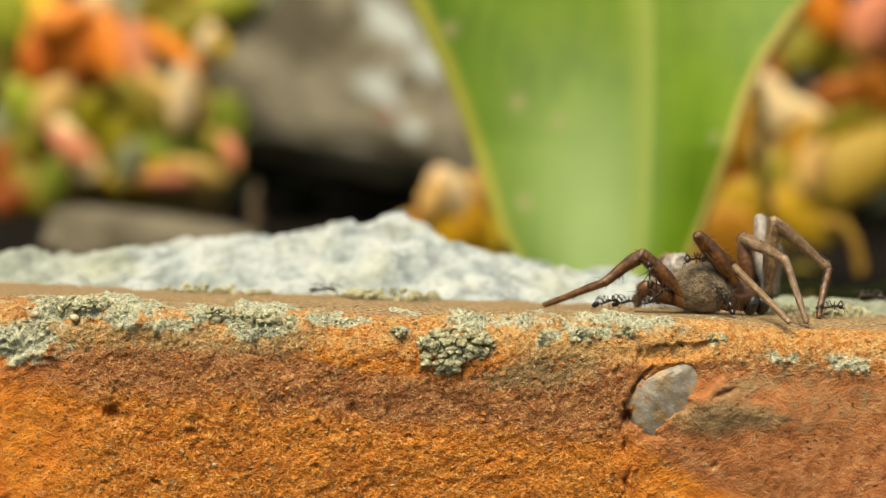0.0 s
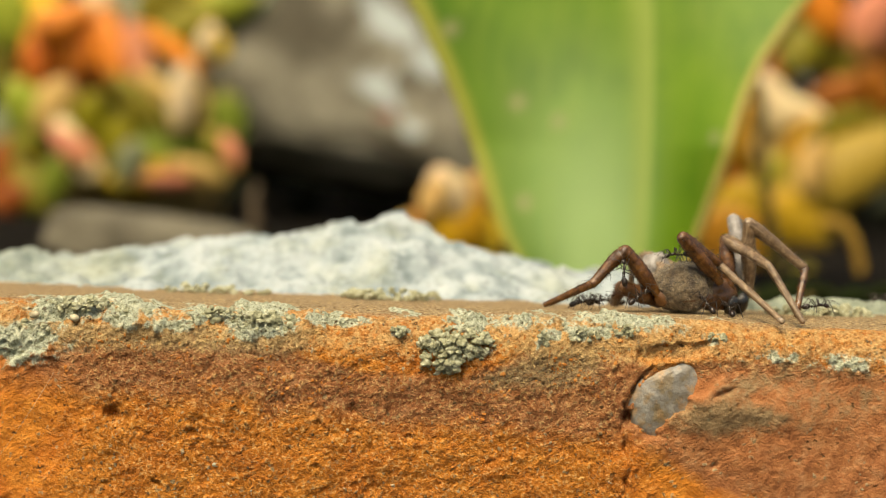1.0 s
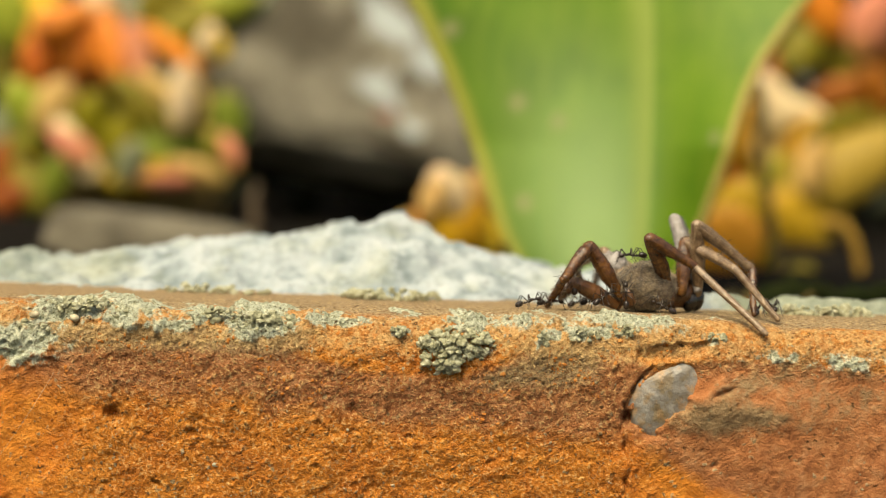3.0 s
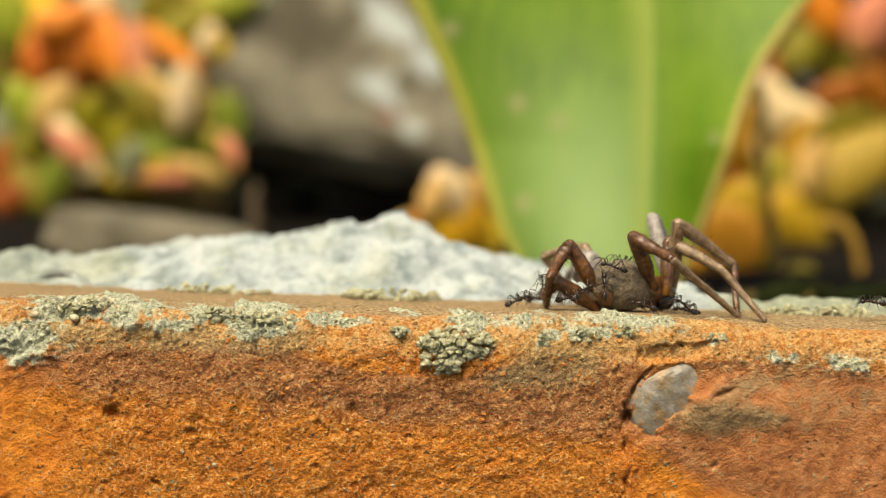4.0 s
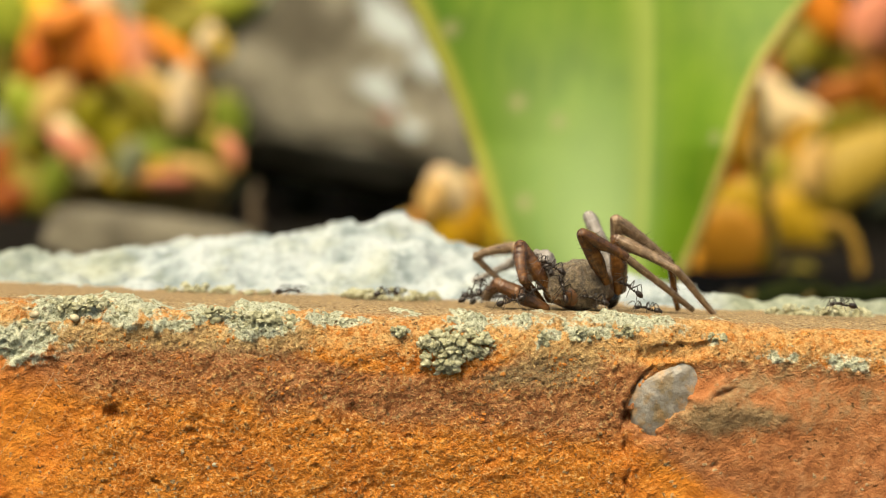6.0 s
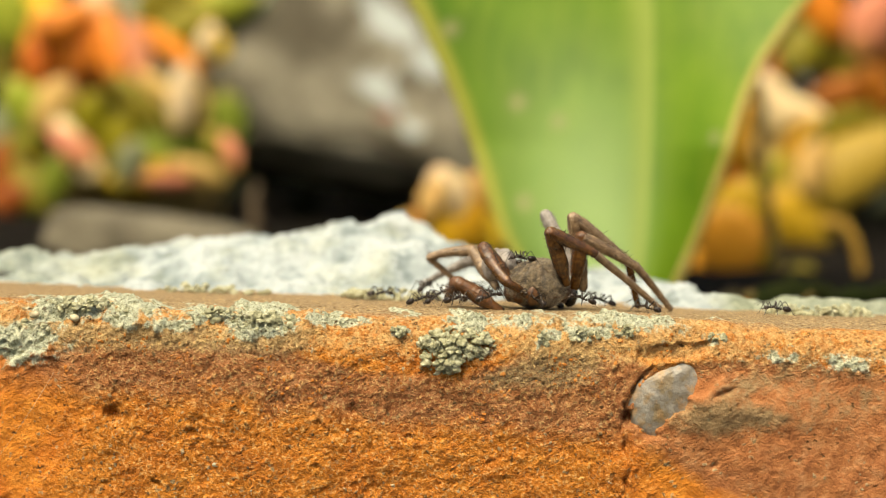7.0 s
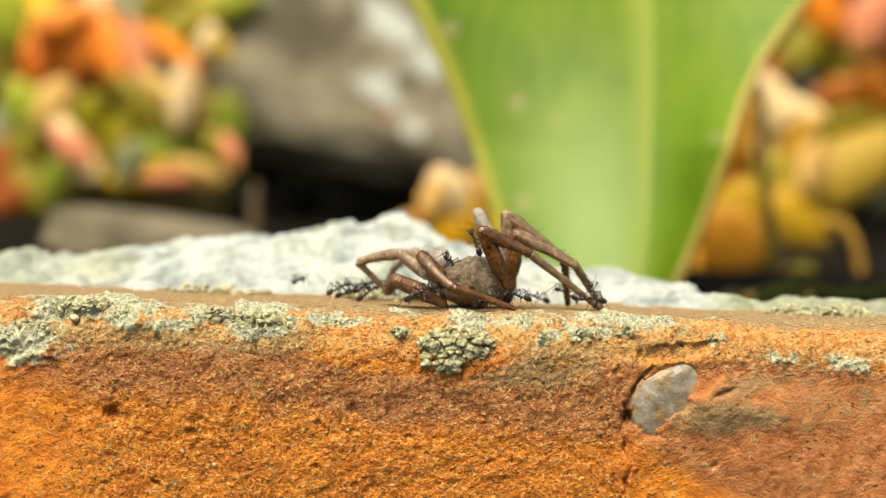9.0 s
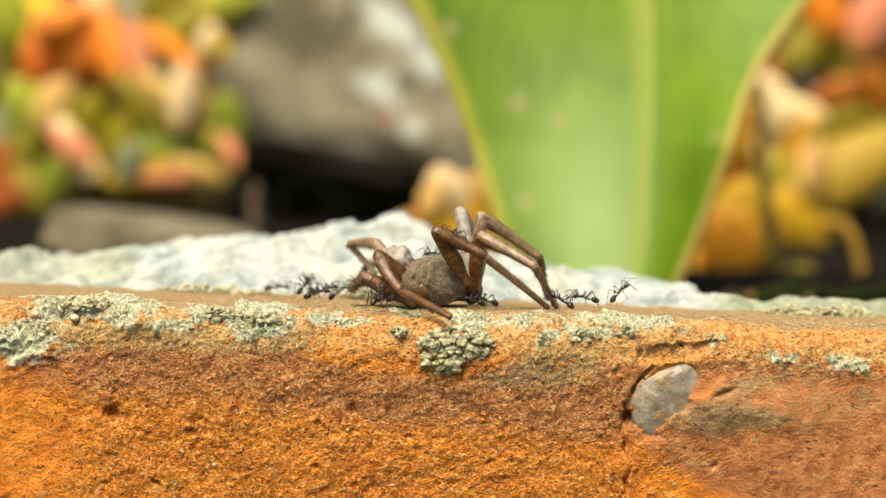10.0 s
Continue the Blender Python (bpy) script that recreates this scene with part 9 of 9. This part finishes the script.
    walk(ANTS[7], [
        (0, at(54.90, 20.00, 1.88, 0.0, -0.0, -175.0)), (0.5, at(56.15, 20.00, 1.48, 0.0, -0.0, -175.0)), (1, at(56.43, 20.00, 1.49, 0.0, -0.0, -175.0)), (1.25, at(54.50, 17.00, 1.40, 0.0, -0.0, -110.0)), (1.5, at(51.20, 12.00, 1.30, 0.0, -5.0, -50.0)),
        (2, at(47.78, 5.00, 1.14, 0.0, -14.0, 12.0)), (2.5, at(45.08, 9.00, 1.30, 0.0, -15.0, 14.0)), (2.9, at(40.60, 10.00, 1.00, 0.0, -5.0, 70.0)), (3.3, at(36.20, 10.50, 0.90, 0.0, -0.0, 130.0)), (4, at(28.66, 9.00, 0.83, 0.0, -30.0, 180.0)),
        (5, at(24.65, 8.69, 4.24, 0.0, -70.0, 120.0)), (5.5, at(23.78, 8.83, 4.41, 0.0, -80.0, 95.0)), (6.3, at(21.00, 8.00, 1.57, 0.0, -10.0, 180.0)), (7, at(19.82, 14.98, 0.66, 0.0, -10.0, 180.0)),
        (7.5, at(17.74, 15.02, 0.66, 0.0, -10.0, 180.0)), (8, at(16.26, 12.93, 0.66, 0.0, -10.0, 180.0)), (8.5, at(14.36, 16.21, 0.59, 0.0, -10.0, 180.0)), (9, at(12.09, 19.53, 0.39, 0.0, -10.0, 180.0)),
        (9.5, at(8.28, 11.65, 0.66, 0.0, -10.0, 180.0)), (10, at(5.18, 10.54, 0.66, 0.0, -10.0, 180.0)),
    ])
    walk(ANTS[8], [
        (0, at(57.38, 9.00, 2.08, 0.0, -0.0, 180.0)), (2.6, at(57.38, 9.00, 2.08, 0.0, -0.0, 180.0)), (3.7, at(51.10, 9.00, 2.01, 0.0, -0.0, 180.0)), (4.2, at(51.17, 9.00, 1.95, 0.0, -0.0, 180.0)),
        (4.6, at(50.36, 9.00, 1.99, 0.0, -0.0, 180.0)), (5, at(51.10, 9.00, 2.01, 0.0, -0.0, 180.0)), (5.4, at(50.96, 9.00, 2.01, 0.0, -0.0, 180.0)), (5.7, at(50.17, 9.00, 1.85, 0.0, -0.0, 180.0)),
        (6.8, at(40.11, 9.00, 0.99, 0.0, -0.0, 180.0)), (7, at(39.78, 9.00, 0.92, 0.0, -0.0, 180.0)), (7.2, at(36.77, 9.00, 0.76, 0.0, -0.0, 180.0)), (7.4, at(31.55, 9.00, 0.93, 0.0, -0.0, 180.0)),
        (7.6, at(25.32, 9.00, 1.13, 0.0, -0.0, 180.0)), (8, at(20.64, 9.00, 0.98, 0.0, -0.0, 180.0)), (8.5, at(17.30, 9.00, 1.08, 0.0, -0.0, 180.0)), (9, at(17.96, 9.00, 1.24, 0.0, -0.0, 180.0)),
        (9.5, at(20.30, 9.04, 1.45, 0.0, -5.0, 150.0)), (10, at(21.79, 12.24, 2.06, 0.0, -35.0, 30.0)),
    ])
    walk(ANTS[9], [
        (0, at(30.47, 9.00, 6.54, 0.0, 15.0, 180.0)), (0.5, at(29.60, 9.00, 6.65, 0.0, 15.0, 180.0)), (1, at(27.91, 9.01, 6.91, 0.0, 10.0, -175.0)), (1.5, at(26.17, 9.01, 7.13, 0.0, 10.0, -175.0)),
        (2, at(25.02, 9.01, 7.22, 0.0, 5.0, -170.0)), (2.5, at(23.76, 9.01, 7.18, 0.0, 10.0, -175.0)), (4, at(19.99, 7.53, 5.29, 0.0, -10.0, 170.0)), (5.5, at(14.73, 7.65, 5.10, 0.0, -30.0, 160.0)),
        (7, at(9.47, 8.50, 5.95, 0.0, -0.0, -160.0)), (7.5, at(8.38, 8.50, 6.78, 0.0, -0.0, 175.0)), (8, at(6.57, 8.49, 6.61, 0.0, -10.0, -175.0)), (8.5, at(5.74, 8.50, 7.47, 0.0, -35.0, 180.0)),
        (9, at(3.13, 8.25, 7.95, 0.0, -60.0, 160.0)), (9.5, at(1.00, 8.33, 7.82, 0.0, -50.0, 150.0)), (10, at(1.10, 6.05, 8.50, 0.0, -20.0, 170.0)),
    ])
    walk(ANTS[10], [
        (0, at(24.22, 8.79, 4.94, 0.0, -70.0, 100.0)), (0.5, at(22.63, 8.79, 4.89, 0.0, -70.0, 100.0)), (1, at(21.23, 8.79, 5.12, 0.0, -70.0, 100.0)), (1.5, at(19.91, 8.79, 4.81, 0.0, -70.0, 100.0)),
        (2, at(18.24, 8.79, 5.09, 0.0, -70.0, 100.0)), (2.5, at(17.07, 8.79, 4.45, 0.0, -70.0, 100.0)), (4, at(12.13, 12.55, 2.84, 0.0, -40.0, 90.0)), (5.5, at(8.05, 12.55, 2.37, 0.0, -40.0, 90.0)),
        (7, at(-2.05, 18.13, 1.47, 0.0, -10.0, 60.0)), (7.5, at(-3.89, 18.13, 1.13, 0.0, -10.0, 60.0)), (8, at(-5.67, 18.55, 1.48, 0.0, -40.0, 90.0)), (8.5, at(-7.11, 18.55, 2.00, 0.0, -40.0, 90.0)),
        (9, at(-9.68, 18.15, 1.26, 0.0, -20.0, 30.0)), (9.5, at(-11.53, 18.15, 1.21, 0.0, -20.0, 30.0)), (10, at(-16.87, 19.40, 1.32, 0.0, -30.0, 110.0)),
    ])
    walk(ANTS[11], [
        (0, at(32.60, 12.00, 6.09, 0.0, -0.0, 150.0)), (1, at(29.89, 12.00, 5.73, 0.0, -0.0, 150.0)), (2, at(27.37, 12.00, 5.51, 0.0, -0.0, 150.0)), (2.5, at(26.35, 12.00, 5.62, 0.0, -0.0, 150.0)),
        (4, at(22.18, 12.01, 5.63, 0.0, -5.0, 170.0)), (5.5, at(14.02, 9.27, 4.81, 0.0, -40.0, 150.0)), (7, at(8.08, 11.00, 5.52, 0.0, -10.0, 180.0)), (7.5, at(6.34, 9.15, 5.02, 0.0, -30.0, 160.0)),
        (8, at(4.88, 9.15, 4.57, 0.0, -30.0, 160.0)), (8.5, at(3.27, 9.15, 4.65, 0.0, -30.0, 160.0)), (9, at(0.85, 9.15, 5.11, 0.0, -30.0, 160.0)), (9.5, at(1.25, 12.00, 5.92, 0.0, -0.0, 180.0)),
        (10, at(-0.53, 12.00, 5.86, 0.0, -0.0, 180.0)),
    ])
    walk(ANTS[12], [
        (0, at(-65.19, 26.00, 0.44, 0.0, -0.0, 0.0)), (3.85, at(-65.19, 26.00, 0.44, 0.0, -0.0, 0.0)), (4, at(-50.50, 24.00, 0.88, 0.0, -0.0, 0.0)), (4.2, at(-36.48, 13.66, 0.65, 0.0, -0.0, 0.0)),
        (4.4, at(-33.02, 13.29, 0.65, 0.0, -0.0, 0.0)), (4.5, at(-27.69, 12.79, 0.65, 0.0, -0.0, 0.0)), (4.8, at(-7.94, 14.48, 0.65, 0.0, -0.0, 0.0)), (5, at(1.82, 13.16, 0.66, 0.0, -8.0, 0.0)),
        (5.5, at(3.83, 16.00, 0.60, 0.0, -0.0, 0.0)), (7, at(4.85, 18.00, 1.11, 0.0, -0.0, 0.0)), (8, at(1.72, 18.00, 1.22, 0.0, -0.0, 0.0)), (9, at(-2.40, 18.00, 1.09, 0.0, -0.0, 0.0)),
        (10, at(-6.38, 18.00, 1.11, 0.0, -0.0, 0.0)),
    ])
    walk(ANTS[13], [
        (0, at(-66.69, 26.00, 0.24, 0.0, -0.0, 0.0)), (4.7, at(-66.69, 26.00, 0.24, 0.0, -0.0, 0.0)), (4.8, at(-56.91, 25.00, 0.47, 0.0, -0.0, 0.0)), (5, at(-45.02, 25.00, 0.77, 0.0, -0.0, 0.0)),
        (5.2, at(-34.48, 23.00, 0.80, 0.0, -0.0, 0.0)), (5.4, at(-19.67, 22.00, 0.75, 0.0, -0.0, 0.0)), (5.5, at(-12.47, 18.80, 0.42, 0.0, -0.0, 0.0)), (5.7, at(-5.43, 19.77, 0.36, 0.0, -0.0, 0.0)),
        (6.3, at(-9.71, 18.10, 0.46, 0.0, -0.0, 20.0)), (6.8, at(-11.29, 17.48, 0.50, 0.0, -0.0, 0.0)), (7, at(-7.83, 18.83, 0.42, 0.0, -0.0, 0.0)), (7.2, at(-7.61, 18.91, 0.42, 0.0, -0.0, 0.0)),
        (7.4, at(-9.30, 17.38, 0.51, 0.0, -0.0, 0.0)), (7.6, at(-8.75, 17.59, 0.49, 0.0, -0.0, 0.0)), (7.8, at(-10.08, 15.35, 0.63, 0.0, -0.0, 0.0)), (8, at(-9.14, 14.86, 0.65, 0.0, -0.0, 0.0)),
        (8.5, at(-11.17, 14.09, 0.65, 0.0, -0.0, 0.0)), (9, at(-10.42, 17.00, 0.93, 0.0, -10.0, 0.0)), (9.5, at(-12.25, 17.00, 0.87, 0.0, -10.0, 0.0)), (10, at(-14.44, 17.00, 0.87, 0.0, -10.0, 0.0)),
    ])
    walk(ANTS[14], [
        (0, at(-68.18, 26.00, 0.19, 0.0, -0.0, 0.0)), (5.25, at(-68.18, 26.00, 0.19, 0.0, -0.0, 0.0)), (5.4, at(-55.79, 25.00, 0.50, 0.0, -0.0, 0.0)), (5.5, at(-48.44, 25.00, 0.66, 0.0, -0.0, 0.0)),
        (5.7, at(-34.39, 22.00, 0.28, 0.0, -0.0, 0.0)), (6.2, at(-12.88, 17.74, 0.49, 0.0, -0.0, 0.0)), (6.8, at(1.44, 18.03, 1.22, 0.0, -10.0, 10.0)), (7.5, at(4.40, 18.07, 1.32, 0.0, -10.0, 30.0)),
        (8, at(4.12, 18.10, 1.48, 0.0, -20.0, 20.0)), (9, at(0.19, 18.27, 1.56, 0.0, -30.0, 40.0)), (10, at(-3.50, 18.27, 1.59, 0.0, -30.0, 40.0)),
    ])
    walk(ANTS[15], [
        (0, at(-69.68, 26.00, 0.75, 0.0, -0.0, 0.0)), (6.8, at(-69.68, 26.00, 0.37, 0.0, -0.0, 0.0)), (7.05, at(-53.98, 26.00, 0.79, 0.0, -0.0, 0.0)), (7.2, at(-44.51, 25.00, 1.01, 0.0, -5.0, 0.0)),
        (7.4, at(-32.20, 23.00, 0.72, 0.0, -0.0, 0.0)), (7.5, at(-23.98, 23.00, 0.83, 0.0, -0.0, 0.0)), (7.6, at(-16.28, 21.00, 0.64, 0.0, -0.0, 0.0)), (7.8, at(-11.02, 16.71, 0.55, 0.0, -0.0, 0.0)),
        (8.2, at(-10.42, 15.22, 0.64, 0.0, -0.0, 0.0)), (9, at(-12.69, 17.10, 1.03, 0.0, -20.0, 20.0)), (10, at(-16.99, 17.37, 1.32, 0.0, -30.0, 60.0)),
    ])
    walk(ANTS[16], [
        (0, at(-71.17, 26.00, 0.10, 0.0, -0.0, 0.0)), (7.6, at(-71.17, 26.00, 0.10, 0.0, -0.0, 0.0)), (8, at(-44.58, 25.00, 0.78, 0.0, -0.0, 0.0)), (8.2, at(-42.34, 25.00, 0.48, 0.0, -0.0, 0.0)),
        (8.4, at(-36.26, 25.00, 1.04, 0.0, -0.0, 0.0)), (8.6, at(-27.20, 25.00, 1.33, 0.0, -0.0, 0.0)), (8.8, at(-20.07, 25.00, 1.33, 0.0, -0.0, 0.0)), (9, at(-18.88, 25.00, 1.22, 0.0, -0.0, 70.0)),
        (9.2, at(-22.58, 25.00, 0.80, 0.0, -0.0, 165.0)), (9.4, at(-27.64, 25.00, 0.94, 0.0, -0.0, 175.0)), (9.6, at(-30.38, 25.25, 0.76, 0.0, -20.0, 120.0)), (9.8, at(-28.06, 23.11, 0.42, 0.0, -10.0, 50.0)),
        (10, at(-21.27, 22.00, 0.48, 0.0, -0.0, 0.0)),
    ])
    walk(ANTS[17], [
        (0, at(-15.47, 22.40, 0.34, 0.0, -0.0, 0.0)), (0.2, at(-7.61, 18.91, 0.42, 0.0, -0.0, 0.0)), (0.5, at(4.81, 15.93, 0.59, 0.0, -0.0, 0.0)), (0.9, at(16.41, 12.93, 0.65, 0.0, -0.0, 0.0)),
        (1.5, at(19.08, 12.34, 0.65, 0.0, -0.0, 0.0)), (2.5, at(14.75, 10.08, 0.65, 0.0, -0.0, 0.0)), (4, at(10.69, 14.83, 0.65, 0.0, -0.0, 0.0)), (4.5, at(8.65, 15.70, 0.61, 0.0, -0.0, 0.0)),
        (5.5, at(7.31, 16.86, 0.54, 0.0, -0.0, 0.0)), (7, at(3.88, 12.36, 0.65, 0.0, -0.0, 0.0)), (7.5, at(2.30, 11.79, 0.65, 0.0, -0.0, 0.0)), (8, at(1.11, 7.03, 1.15, 0.0, -10.0, 10.0)),
        (8.5, at(0.18, 7.03, 1.52, 0.0, -10.0, 10.0)), (9, at(-1.16, 7.03, 2.01, 0.0, -10.0, 10.0)), (9.5, at(-2.92, 7.03, 1.42, 0.0, -10.0, 10.0)), (10, at(-4.82, 7.03, 1.10, 0.0, -10.0, 10.0)),
    ])
    walk(ANTS[18], [
        (0, at(33.24, 13.00, 0.82, 0.0, -0.0, 180.0)), (1, at(30.84, 13.00, 0.74, 0.0, -0.0, 180.0)), (2, at(28.09, 13.00, 0.66, 0.0, -0.0, 180.0)), (2.5, at(27.61, 13.00, 0.64, 0.0, -0.0, 180.0)),
        (4, at(23.29, 13.00, 0.50, 0.0, -0.0, 180.0)), (4.5, at(22.60, 13.00, 0.48, 0.0, -0.0, 180.0)), (5.5, at(20.20, 13.00, 0.41, 0.0, -0.0, 180.0)), (7, at(13.33, 13.00, 0.19, 0.0, -0.0, 180.0)),
        (7.5, at(15.13, 14.00, 0.57, 0.0, -0.0, 180.0)), (8, at(16.31, 15.00, 1.38, 0.0, -10.0, 180.0)), (8.5, at(16.46, 15.00, 1.10, 0.0, -10.0, 180.0)), (9, at(15.20, 15.05, 1.39, 0.0, -20.0, 170.0)),
        (9.5, at(13.61, 14.00, 0.59, 0.0, -0.0, 180.0)), (10, at(17.13, 10.01, 1.33, 0.0, -5.0, 175.0)),
    ])
    ant_steps()


motions()
